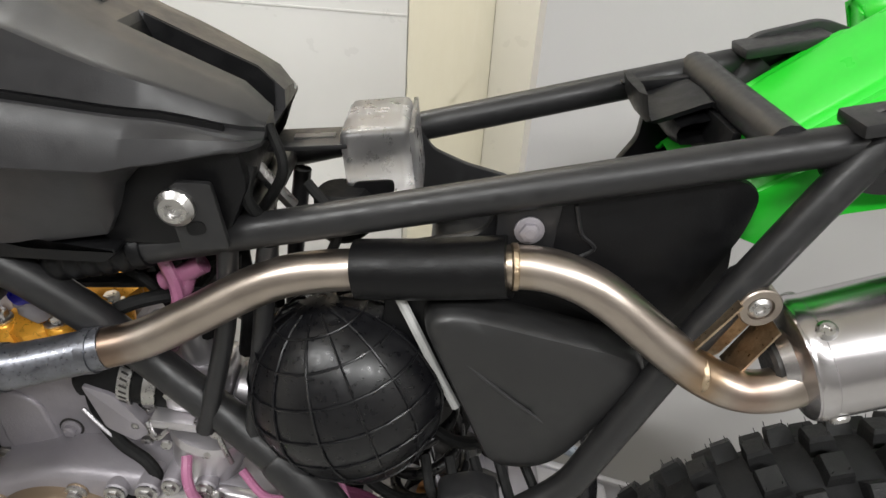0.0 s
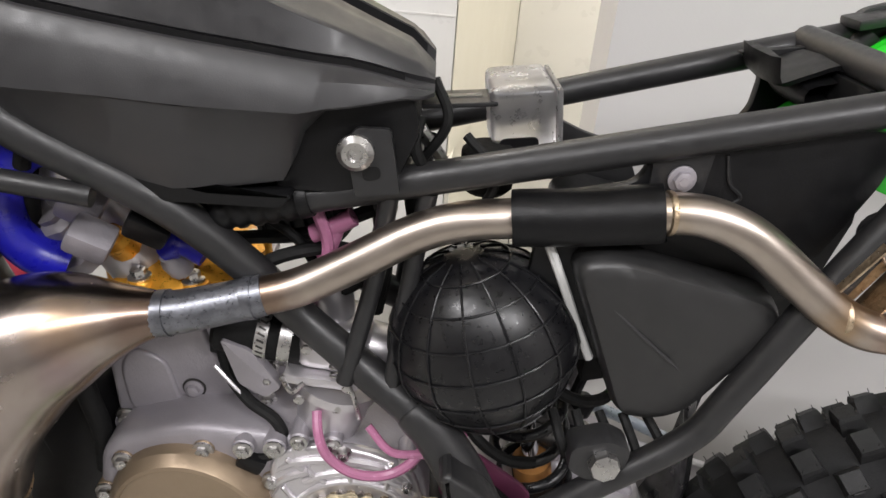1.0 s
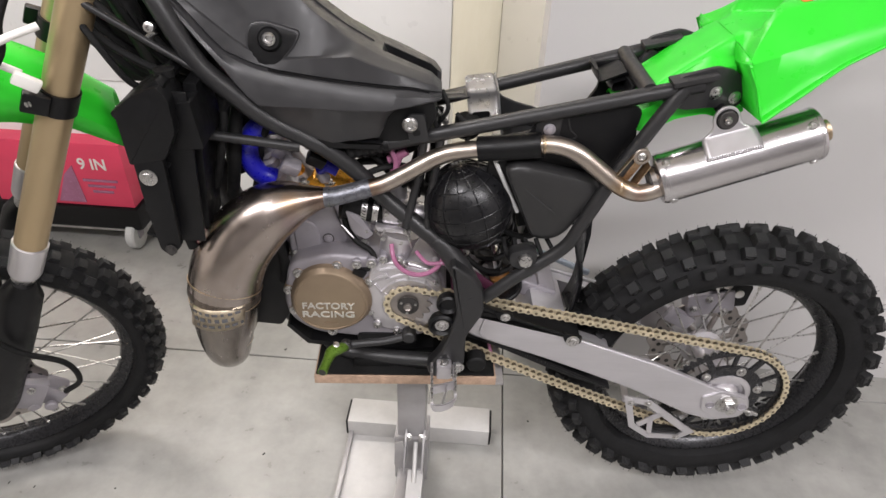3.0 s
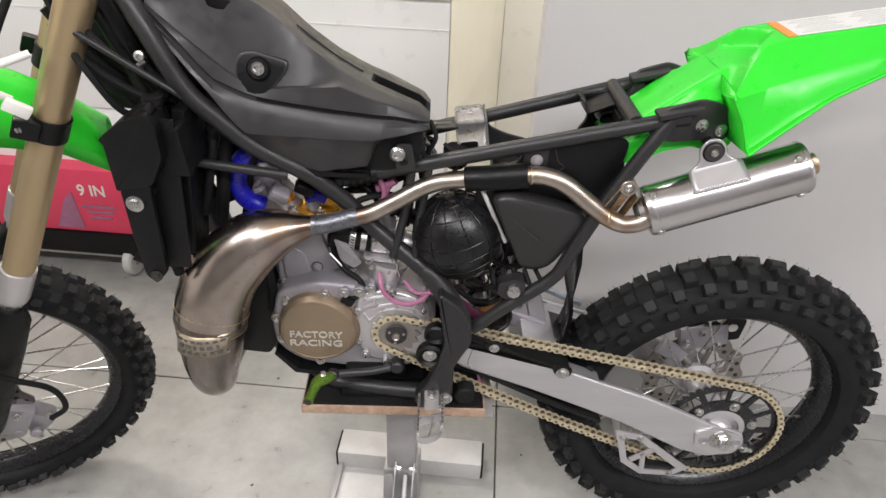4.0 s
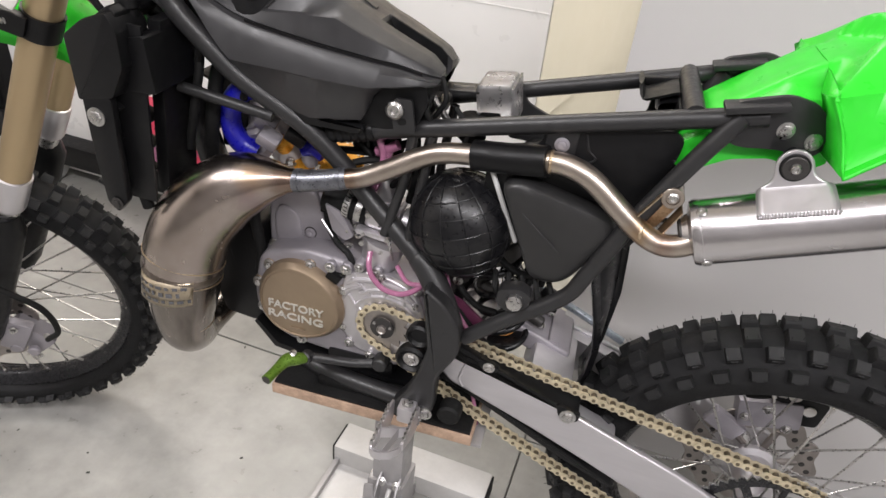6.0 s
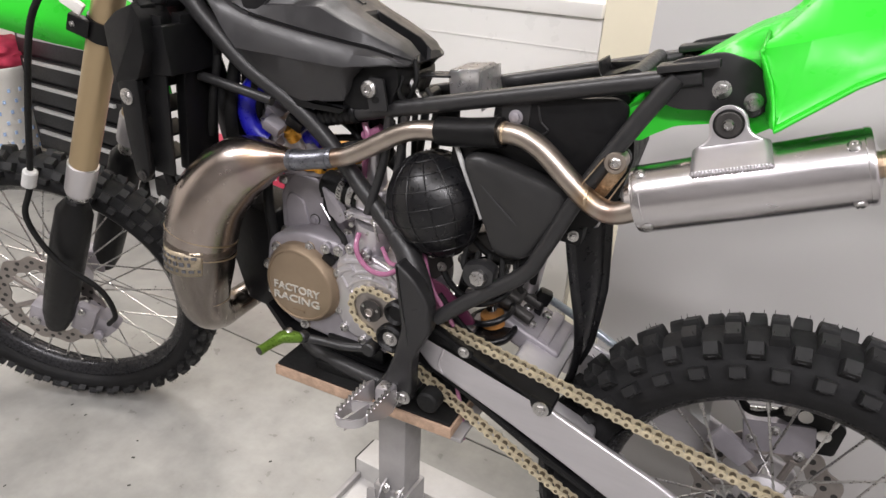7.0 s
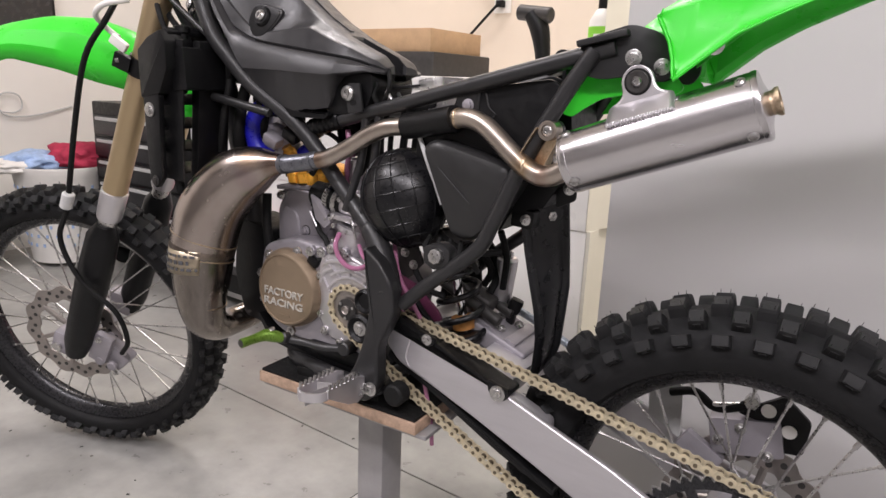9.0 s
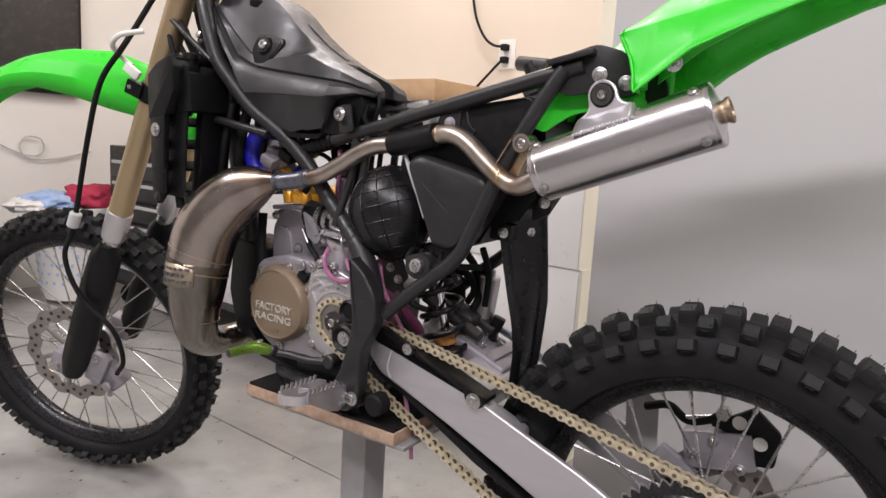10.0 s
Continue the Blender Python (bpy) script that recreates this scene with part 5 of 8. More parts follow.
part("panel_seam", tube(bmesh.new(), [(-0.335, -0.0562, 0.838), (-0.330, -0.0568, 0.822), (-0.322, -0.0568, 0.812), (-0.345, -0.0568, 0.800)], 0.0012, seg=6), FRAME_PAINT, airbox)
# open tray between the rails at the back
b2 = bmesh.new()
prism(b2, round_outline([(-0.295, 0.872), (-0.280, 0.866), (-0.274, 0.856), (-0.275, 0.835), (-0.287, 0.815), (-0.262, 0.800), (-0.240, 0.850), (-0.240, 0.880)], 0.005), 0.054, 0.062, 0.001)
prism(b2, round_outline([(-0.300, 0.852), (-0.262, 0.862), (-0.245, 0.855), (-0.262, 0.800), (-0.287, 0.800)], 0.005), -0.030, -0.024, 0.001)
merge(b2, span((-0.292, -0.028, 0.808), (-0.250, 0.060, 0.814), 0.001))
merge(b2, span((-0.252, -0.028, 0.808), (-0.247, 0.060, 0.872), 0.001))
part("tray", b2, BLACK_PLASTIC, airbox, "black open battery tray between the rails")
b2 = bmesh.new()
tube(b2, [(-0.292, 0.030, 0.880), (-0.286, 0.030, 0.864), (-0.272, 0.030, 0.868), (-0.252, 0.030, 0.876), (-0.250, 0.030, 0.868), (-0.268, 0.030, 0.862), (-0.266, 0.030, 0.852), (-0.248, 0.030, 0.856)], 0.0030, seg=6, n=3)
for v in b2.verts:
    v.co.y = 0.030 + (v.co.y - 0.030) * 9
part("tray_clip", b2, BLACK_PLASTIC, airbox, "folded black battery clip")

# black meshed cage of the intake
CC, CR = V(-0.4545, -0.044, 0.6945), V(0.0630, 0.058, 0.0680)
bm = bmesh.new()
bmesh.ops.create_uvsphere(bm, u_segments=32, v_segments=20, radius=1.0)
for v in bm.verts:
    x, y, z = v.co
    f = 1.0 - 0.16 * max(0, -z)
    v.co = V(x * CR.x * f, y * CR.y * f, z * CR.z)
cage = part("intake_cage", bm, GLOSS_BLACK, bike, "black ribbed plastic intake cage", Matrix.Translation(CC) @ pose(0, 0, 0, 0, -17, 0))
for k in range(8):
    lat = radians(-63 + 18 * k)
    pts = []
    for q in range(25):
        a = 2 * math.pi * q / 24
        f = 1.0 - 0.16 * max(0, -math.sin(lat))
        pts.append((CR.x * f * 1.01 * math.cos(lat) * math.cos(a), CR.y * f * 1.01 * math.cos(lat) * math.sin(a), CR.z * 1.01 * math.sin(lat)))
    part("rib", tube(bmesh.new(), pts, 0.0008, seg=6, n=0, caps=False), GLOSS_BLACK, cage)
for k in range(14):
    a = math.pi * k / 7 + 0.1
    pts = []
    for q in range(15):
        lat = radians(-78 + 156 * q / 14)
        f = 1.0 - 0.16 * max(0, -math.sin(lat))
        pts.append((CR.x * f * 1.01 * math.cos(lat) * math.cos(a), CR.y * f * 1.01 * math.cos(lat) * math.sin(a), CR.z * 1.01 * math.sin(lat)))
    part("rib", tube(bmesh.new(), pts, 0.0008, seg=6, n=0), GLOSS_BLACK, cage)

# rear shock with its spring, bump rubber and linkage
bm = bmesh.new()
S0, S1 = V(-0.420, 0.012, 0.655), V(-0.384, 0.020, 0.482)
mmx = along(S0, S1)
SLn = (S1 - S0).length
rod(bm, S0, S0.lerp(S1, 0.16), 0.034, 24, 0.003)
shock = part("rear_shock", bm, DARK_STEEL, bike, "rear shock absorber with a black coil spring")
part("lower_eye", rod(bmesh.new(), S0.lerp(S1, 0.93), S0.lerp(S1, 1.0), 0.026, 24, 0.003), DARK_STEEL, shock)
part("damper_rod", rod(bmesh.new(), S0, S1, 0.0075, 20), CHROME, shock, "bright chromed damper rod")
pts = []
for k in range(111):
    t = k / 110
    a = t * 2 * math.pi * 4.5
    pts.append(tuple(mmx @ V(0.0305 * math.cos(a), 0.0305 * math.sin(a), SLn * (0.14 + 0.80 * t))))
part("coil_spring", tube(bmesh.new(), pts, 0.0047, seg=10, n=0), GLOSS_BLACK, shock, "glossy black coil spring")
bm = bmesh.new()
lathe(bm, [(SLn * 0.76, 0.011), (SLn * 0.77, 0.0170), (SLn * 0.87, 0.0170), (SLn * 0.88, 0.012)], mmx, 20)
part("bump_rubber", bm, BUMP_ORANGE, shock, "orange bump rubber on the shock rod")
bm = bmesh.new()
lathe(bm, [(SLn * 0.89, 0.020), (SLn * 0.90, 0.033), (SLn * 0.93, 0.033), (SLn * 0.94, 0.024), (SLn * 0.97, 0.024)], mmx, 28)
part("spring_seat", bm, GLOSS_BLACK, shock)
# cast bridge across the swingarm, with the screws and the line clamp on it
bm = bmesh.new()
add_box(bm, (0.105, 0.085, 0.030), pose(-0.345, 0.062, 0.490, 0, 22, 0), 0.006, 3)
add_box(bm, (0.050, 0.050, 0.020), pose(-0.372, 0.055, 0.508, 0, 22, 0), 0.005, 3)
add_box(bm, (0.018, 0.080, 0.012), pose(-0.318, 0.062, 0.494, 0, 22, 0), 0.003)
link = part("shock_linkage", bm, ALU_DULL, shock, "cast aluminium bridge and shock linkage")
for p, r in (((-0.357, 0.072, 0.5125), 0.0068), ((-0.352, 0.078, 0.5045), 0.0055), ((-0.330, 0.080, 0.5020), 0.0072), ((-0.340, 0.040, 0.5065), 0.0060)):
    bm = bmesh.new()
    lathe(bm, [(0, r), (0.004, r), (0.005, r * 0.75), (0.002, r * 0.62), (0.002, 0)], along(p, V(*p) + V(0.37, -0.1, 0.93)), 16)
    part("cap_screw", bm, STEEL, link)
bm = bmesh.new()
tube(bm, [(-0.420, 0.075, 0.556), (-0.385, 0.080, 0.546), (-0.350, 0.082, 0.536)], 0.0050, seg=10)
add_box(bm, (0.020, 0.018, 0.022), pose(-0.338, 0.080, 0.532, 0, 22, 20), 0.004)
add_box(bm, (0.012, 0.012, 0.030), pose(-0.342, 0.078, 0.515, 0, 12, 0), 0.002)
part("line_clamp", bm, BLACK_PLASTIC, shock, "black brake line with a square clamp")
bm = bmesh.new()
rod(bm, V(-0.366, 0.085, 0.532), V(-0.356, 0.082, 0.604), 0.0165, 24, 0.003)
rod(bm, V(-0.3555, 0.082, 0.602), V(-0.3545, 0.082, 0.612), 0.0075, 14, 0.001)
part("reservoir", bm, ALU, shock, "dull aluminium shock reservoir")
part("brake_pipe", tube(bmesh.new(), [(-0.372, 0.118, 0.520), (-0.330, 0.120, 0.504), (-0.28, 0.120, 0.482), (-0.215, 0.118, 0.452)], 0.0062, seg=12), PALE_TUBE, shock, "pale blue-grey brake pipe")
for pts, r in (([(-0.455, 0.03, 0.640), (-0.440, 0.05, 0.600), (-0.415, 0.058, 0.575), (-0.395, 0.060, 0.592)], 0.0050), ([(-0.470, 0.00, 0.610), (-0.450, -0.02, 0.585), (-0.425, -0.025, 0.566), (-0.400, -0.022, 0.560)], 0.0045),
               ([(-0.42, -0.02, 0.655), (-0.385, -0.035, 0.640), (-0.355, -0.020, 0.630), (-0.335, 0.010, 0.628)], 0.0046), ([(-0.400, 0.045, 0.612), (-0.380, 0.055, 0.604), (-0.372, 0.062, 0.582), (-0.384, 0.066, 0.560)], 0.0055),
               ([(-0.452, -0.03, 0.560), (-0.430, -0.036, 0.540), (-0.405, -0.034, 0.516), (-0.388, -0.020, 0.500)], 0.0040)):
    part("hose", tube(bmesh.new(), pts, r, seg=9), RUBBER, shock)
part("guard_plate", prism(bmesh.new(), round_outline([(-0.478, 0.582), (-0.446, 0.572), (-0.408, 0.541), (-0.398, 0.527), (-0.440, 0.512), (-0.474, 0.528)], 0.006), -0.030, -0.025, 0.001), MAGENTA, shock, "dull magenta plastic guard plate")
part("mount_plate", prism(bmesh.new(), round_outline([(-0.500, 0.618), (-0.455, 0.632), (-0.440, 0.600), (-0.462, 0.575), (-0.488, 0.568)], 0.004), -0.020, -0.014, 0.001), DARK_STEEL, shock, "dark grey shock mount plate")
for p in ((-0.470, -0.020, 0.612), (-0.455, -0.020, 0.596)):
    hex_bolt(shock, p, 0.0055, 0.006)
# dark knuckle and arms of the linkage behind the spring
part("linkage_knuckle", boxm((0.058, 0.034, 0.030), pose(-0.388, 0.050, 0.542, 0, 24, 0), 0.007, 3), DARK_STEEL, shock, "dark cast linkage knuckle")
for y in (0.030, 0.074):
    part("linkage_arm", rod(bmesh.new(), V(-0.440, y, 0.566), V(-0.338, y, 0.520), 0.0085, 12, 0.002), DARK_STEEL, shock)
for pts, r in (([(-0.400, 0.070, 0.640), (-0.378, 0.076, 0.610), (-0.366, 0.070, 0.575), (-0.372, 0.060, 0.550)], 0.0060), ([(-0.350, 0.040, 0.650), (-0.346, 0.056, 0.610), (-0.352, 0.062, 0.560)], 0.0050), ([(-0.425, 0.060, 0.625), (-0.405, 0.072, 0.590), (-0.398, 0.070, 0.560)], 0.0075)):
    part("hose", tube(bmesh.new(), pts, r, seg=9), RUBBER, shock)
# black lower shock mount with its bolt
bm = bmesh.new()
prism(bm, round_outline([(-0.396, 0.646), (-0.372, 0.654), (-0.356, 0.646), (-0.358, 0.626), (-0.380, 0.616), (-0.396, 0.626)], 0.006), -0.090, -0.070, 0.003)
mount = part("tube_bracket", bm, FRAME_PAINT, sub, "black bracket under the airbox")
bm = bmesh.new()
lathe(bm, [(0, 0.0100), (0.004, 0.0105), (0.008, 0.0095), (0.009, 0.006)], along((-0.374, -0.090, 0.636), (-0.374, -1.0, 0.8)), 8)
part("bolt", bm, STEEL, mount)
for q in range(5):
    a = bmesh.new()
    tube(a, [(-0.405 + 0.016 * q, -0.060, 0.652), (-0.400 + 0.017 * q, -0.078, 0.640 - 0.004 * (q % 2)), (-0.392 + 0.016 * q, -0.066, 0.618)], 0.0035, seg=8)
    part("cable", a, RUBBER, mount)

# mud flap: a curved plate that faces forward, its near edge rolled
bm = bmesh.new()
NE = [(0.462, -0.2745), (0.482, -0.2697), (0.522, -0.2674), (0.562, -0.2728), (0.600, -0.2824), (0.636, -0.2910), (0.673, -0.2986), (0.735, -0.304)]
FE = [(0.462, -0.2760), (0.482, -0.2690), (0.502, -0.2633), (0.547, -0.2599), (0.589, -0.2574), (0.640, -0.2615), (0.705, -0.2680), (0.735, -0.262)]
rings = []
for k in range(27):
    z = 0.462 + 0.273 * k / 26
    xn, xf = interp(z, NE), interp(z, FE)
    dip = 0.004 * math.sin(math.pi * min(1.0, (z - 0.47) / 0.2))
    pts = [(xn + 0.010, 0.000), (xn + 0.001, -0.010), (xn - 0.001, -0.006), (xn + 0.001, 0.002)]
    pts += [(xn + (xf - xn) * u + dip * math.sin(math.pi * u), 0.002 + 0.042 * u) for u in (0.2, 0.4, 0.6, 0.8)]
    pts += [(xf - 0.001, 0.045), (xf + 0.004, 0.048), (xf + 0.012, 0.047)]
    rings.append([V(x, y, z) for x, y in pts])
loft(bm, rings, closed=False)
flap = part("mud_flap", bm, FLAP_PLASTIC, bike, "curved glossy black plastic mud flap", smooth=50)
flap.modifiers.new("thickness", "SOLIDIFY").thickness = 0.004
hex_bolt(flap, (-0.2750, 0.0325, 0.6840), 0.0078, 0.006, axis=(0.8, -0.57, 0))
strap = part("strap", prism(bmesh.new(), round_outline([(-0.306, 0.676), (-0.276, 0.674), (-0.274, 0.697), (-0.304, 0.700)], 0.004), -0.0265, -0.0050, 0.001), BLACK_PLASTIC, flap)
hex_bolt(strap, (-0.2850, -0.0265, 0.6858), 0.0056, 0.005, axis=(0.25, -1, 0))
# black rear wall of the airbox above the flap, with a bolted tab
b2 = bmesh.new()
loft(b2, [[V(x, y, z) for x, z in ((-0.380, 0.652), (-0.318, 0.668), (-0.304, 0.694), (-0.262, 0.704), (-0.243, 0.735), (-0.232, 0.790), (-0.238, 0.835), (-0.300, 0.800), (-0.380, 0.720))] for y in (-0.030, -0.020, 0.040, 0.060)])
part("inner_fender", b2, BLACK_PLASTIC, flap, "black inner fender behind the airbox", smooth=30)
part("tab", prism(bmesh.new(), round_outline([(-0.252, 0.738), (-0.226, 0.742), (-0.226, 0.716), (-0.250, 0.704)], 0.004), -0.018, -0.013, 0.001), BLACK_PLASTIC, flap)
hex_bolt(flap, (-0.2345, -0.018, 0.7300), 0.0062, 0.005)

# grey bracket plate ahead of the rails
bm = bmesh.new()
add_box(bm, (0.040, 0.062, 0.046), pose(-0.442, 0.020, 0.832, 0, -8, 0), 0.006, 3)
gp = part("seat_bracket", bm, BRACKET_GREY, sub, "frosted grey plastic seat bracket")
part("opening", prism(bmesh.new(), round_outline([(-0.456, 0.812), (-0.432, 0.816), (-0.432, 0.826), (-0.456, 0.823)], 0.004), -0.0125, -0.010), BLACK_PLASTIC, gp)
part("edge_bar", boxm((0.003, 0.064, 0.046), pose(-0.4200, 0.020, 0.833, 0, -8, 0), 0.001), BRACKET_GREY, gp)
tab = part("slot_tab", boxm((0.046, 0.030, 0.003), pose(-0.482, 0.004, 0.842, 0, -6, 0), 0.001), FRAME_PAINT, sub)
part("slot", boxm((0.024, 0.006, 0.0012), pose(-0.480, 0.004, 0.8440, 0, -6, 0)), BRACKET_GREY, tab)
bm = bmesh.new()
rod(bm, V(-0.462, -0.014, 0.790), V(-0.462, -0.014, 0.820), 0.017, 18, 0.004)
part("rubber_boot", bm, RUBBER, sub)
for q, (a, b, r) in enumerate((((-0.505, -0.045, 0.845), (-0.492, -0.040, 0.800), 0.0035), ((-0.498, -0.030, 0.862), (-0.505, -0.035, 0.812), 0.003), ((-0.512, -0.010, 0.858), (-0.490, -0.02, 0.81), 0.004), ((-0.478, -0.035, 0.832), (-0.466, -0.045, 0.79), 0.003))):
    bm = bmesh.new()
    m_ = V(*a).lerp(V(*b), 0.5) + V(0.012 if q % 2 else -0.008, -0.008, 0.004)
    tube(bm, [a, tuple(m_), b], r, seg=8)
    part("cable", bm, RUBBER if q != 2 else STEEL, sub)
hex_bolt(sub, (-0.440, -0.060, 0.800), 0.0065, 0.008, axis=(0, -0.8, 0.5))

# engine
bm = bmesh.new()
prism(bm, round_outline([(-0.735, 0.520), (-0.722, 0.590), (-0.660, 0.610), (-0.560, 0.600), (-0.495, 0.585), (-0.480, 0.545), (-0.490, 0.470), (-0.520, 0.445), (-0.600, 0.440), (-0.690, 0.450), (-0.728, 0.480)], 0.020, 5), -0.050, 0.085, 0.008, 3)
engine = part("engine", bm, ALU_DULL, bike, "cast aluminium two-stroke engine")
# smooth sprocket-side casting with raised webs that follow its curve
b = bmesh.new()
prism(b, round_outline([(-0.604, 0.500), (-0.600, 0.590), (-0.570, 0.602), (-0.530, 0.598), (-0.496, 0.580), (-0.486, 0.545), (-0.492, 0.490), (-0.530, 0.462), (-0.585, 0.466)], 0.016, 5), -0.0555, -0.046, 0.004, 3)
part("sprocket_case", b, ALU, engine, "bright cast sprocket-side case")
for r, a0, a1, w in ((0.048, 35, 150, 0.0026), (0.058, 40, 128, 0.0030), (0.040, 150, 215, 0.0026)):
    pts = [(-0.540 + r * math.cos(radians(a0 + (a1 - a0) * k / 12)), -0.0560, 0.520 + r * math.sin(radians(a0 + (a1 - a0) * k / 12))) for k in range(13)]
    part("web", tube(bmesh.new(), pts, w, seg=8, n=0), ALU, engine)
for p, q in (((-0.588, 0.588), (-0.560, 0.566)), ((-0.545, 0.596), (-0.541, 0.566)), ((-0.512, 0.588), (-0.516, 0.560)), ((-0.592, 0.560), (-0.580, 0.540))):
    part("web", rod(bmesh.new(), V(p[0], -0.0560, p[1]), V(q[0], -0.0560, q[1]), 0.0024, 8, 0.0008), ALU, engine)
round_screw(engine, (-0.546, -0.058, 0.600), 0.0055, 0.006)
round_screw(engine, (-0.500, -0.056, 0.566), 0.0045, 0.005)
# ignition cover
bm = bmesh.new()
oc = []
for k in range(64):
    a = 2 * math.pi * k / 64
    r = 0.0630 + 0.0015 * math.cos(3 * a + 0.6)
    oc.append((-0.661 + r * math.cos(a), 0.5285 + r * math.sin(a)))


def scaled(o, s, dz=0.0):
    return [(-0.661 + (x + 0.661) * s, 0.5285 + (z - 0.5285) * s) for x, z in o]


loft(bm, [[V(x, y, z) for x, z in scaled(oc, s)] for y, s in ((-0.040, 1.0), (-0.054, 1.0), (-0.059, 0.985), (-0.0665, 0.90), (-0.0675, 0.86), (-0.0655, 0.845), (-0.0658, 0.80), (-0.0665, 0.5), (-0.0665, 0.05))])
cover = part("ignition_cover", bm, COVER_GOLD, engine, "bronze anodised ignition cover with raised lettering", smooth=25)
for ang, rb in ((78, 0.062), (135, 0.0655), (168, 0.0655), (205, 0.0655), (268, 0.072), (336, 0.067), (28, 0.069)):
    a = radians(ang)
    p = V(-0.661 + rb * math.cos(a), -0.048, 0.5285 + rb * math.sin(a))
    b = bmesh.new()
    rod(b, p + V(0, 0.014, 0), p + V(0, -0.004, 0), 0.0078, 16, 0.001)
    part("boss", b, COVER_GOLD, cover)
    hex_bolt(cover, p + V(0, -0.004, 0), 0.0062, 0.006)


def lettering(text, at, size, parent, material, width, depth=0.0008):
    cu = bpy.data.curves.new("lettering", "FONT")
    cu.body, cu.size, cu.extrude, cu.align_x, cu.align_y = text, size, depth, "CENTER", "CENTER"
    cu.offset = size * 0.012
    tmp = new("lettering", cu)
    me = bpy.data.meshes.new_from_object(tmp)
    bpy.data.objects.remove(tmp)
    bpy.data.curves.remove(cu)
    xs = [v.co.x for v in me.vertices]
    k = width / (max(xs) - min(xs))
    for v in me.vertices:
        v.co.x *= k
    me.materials.append(material)
    ob = new("lettering", me)
    ob.parent = parent
    ob.matrix_basis = at
    return ob


lettering("FACTORY", pose(-0.6640, -0.0672, 0.5225, 90, 0, 0), 0.0170, cover, LOGO_SILVER, 0.080)
lettering("RACING", pose(-0.6645, -0.0672, 0.5055, 90, 0, 0), 0.0165, cover, LOGO_SILVER, 0.080)
part("logo_bar", boxm((0.020, 0.0012, 0.0030), pose(-0.662, -0.0672, 0.487)), COVER_GOLD, cover)
# cylinder, head, port
bm = bmesh.new()
add_box(bm, (0.108, 0.092, 0.112), pose(-0.668, 0.036, 0.624, 0, -6, 0), 0.014, 4)
add_box(bm, (0.122, 0.104, 0.014), pose(-0.667, 0.033, 0.580, 0, -6, 0), 0.004)
add_box(bm, (0.112, 0.098, 0.008), pose(-0.672, 0.035, 0.682, 0, -6, 0), 0.003)
rod(bm, V(-0.70, 0.036, 0.590), V(-0.745, 0.036, 0.560), 0.028, 20, 0.003)
add_box(bm, (0.05, 0.07, 0.055), pose(-0.612, 0.020, 0.650, 0, -8, 0), 0.010)
cyl = part("cylinder", bm, ALU_DULL, engine, "cast aluminium cylinder")
# smooth raised panel on its side, with a shallow step round it
bm = bmesh.new()
prism(bm, round_outline([(-0.7235, 0.645), (-0.7240, 0.582), (-0.714, 0.573), (-0.6976, 0.5704), (-0.6608, 0.5850), (-0.6434, 0.6030), (-0.6300, 0.6110), (-0.6463, 0.6472), (-0.6540, 0.6780), (-0.700, 0.6780)], 0.010), -0.0145, 0.004, 0.004, 3)
side_panel = part("side_panel", bm, ALU_DULL, cyl, "smooth raised side of the cylinder", smooth=50)
bm = bmesh.new()
prism(bm, round_outline([(-0.7150, 0.632), (-0.7130, 0.592), (-0.6950, 0.5835), (-0.6720, 0.5925), (-0.6800, 0.640), (-0.7050, 0.6520)], 0.010), -0.0175, -0.010, 0.003, 3)
part("boss", bm, ALU_DULL, side_panel, smooth=50)
prism_b = prism(bmesh.new(), round_outline([(-0.640, 0.600), (-0.626, 0.612), (-0.602, 0.640), (-0.604, 0.674), (-0.640, 0.676), (-0.650, 0.650)], 0.006), -0.0110, 0.01, 0.003, 2)
part("port_flange", prism_b, ALU_DULL, cyl)
part("bolt_recess", lathe(bmesh.new(), [(0, 0.0088), (0.0006, 0.0088), (0.0006, 0)], pose(-0.6635, -0.0146, 0.6140, 90), 20), DARK_STEEL, cyl)
hex_bolt(cyl, (-0.6635, -0.0150, 0.6140), 0.0058, 0.006, material=ALU_DULL)
for p in ((-0.640, -0.020, 0.588), (-0.716, -0.018, 0.586), (-0.606, -0.014, 0.640), (-0.610, -0.012, 0.604), (-0.720, -0.010, 0.664)):
    hex_bolt(cyl, p, 0.0060, 0.007)
part("base_gasket", boxm((0.118, 0.100, 0.0022), pose(-0.668, 0.034, 0.589, 0, -6, 0)), DARK_STEEL, cyl)
bm = bmesh.new()
lathe(bm, [(0, 0.055), (0.014, 0.057), (0.018, 0.052), (0.022, 0.044), (0.027, 0.028), (0.029, 0)], pose(-0.672, 0.036, 0.688, 0, -6, 0), 8)
head = part("cylinder_head", bm, GOLD_PART, engine, "orange anodised cylinder head")
for k in range(8):
    a = 2 * math.pi * k / 8 + 0.39
    bm = bmesh.new()
    lathe(bm, [(0, 0.0095), (0.016, 0.0095), (0.018, 0.008)], pose(-0.672 + 0.050 * math.cos(a), 0.036 + 0.050 * math.sin(a), 0.688), 12)
    part("lug", bm, GOLD_PART, head)
    hex_bolt(head, V(-0.674 + 0.048 * math.cos(a), 0.036 + 0.048 * math.sin(a), 0.705), 0.0065, 0.008, axis=(-0.1, 0, 1))
bm = bmesh.new()
rod(bm, V(-0.678, 0.036, 0.712), V(-0.684, 0.032, 0.748), 0.0075, 12)
rod(bm, V(-0.684, 0.032, 0.744), V(-0.690, 0.026, 0.770), 0.0105, 14, 0.003)
part("spark_plug", bm, STEEL, head)
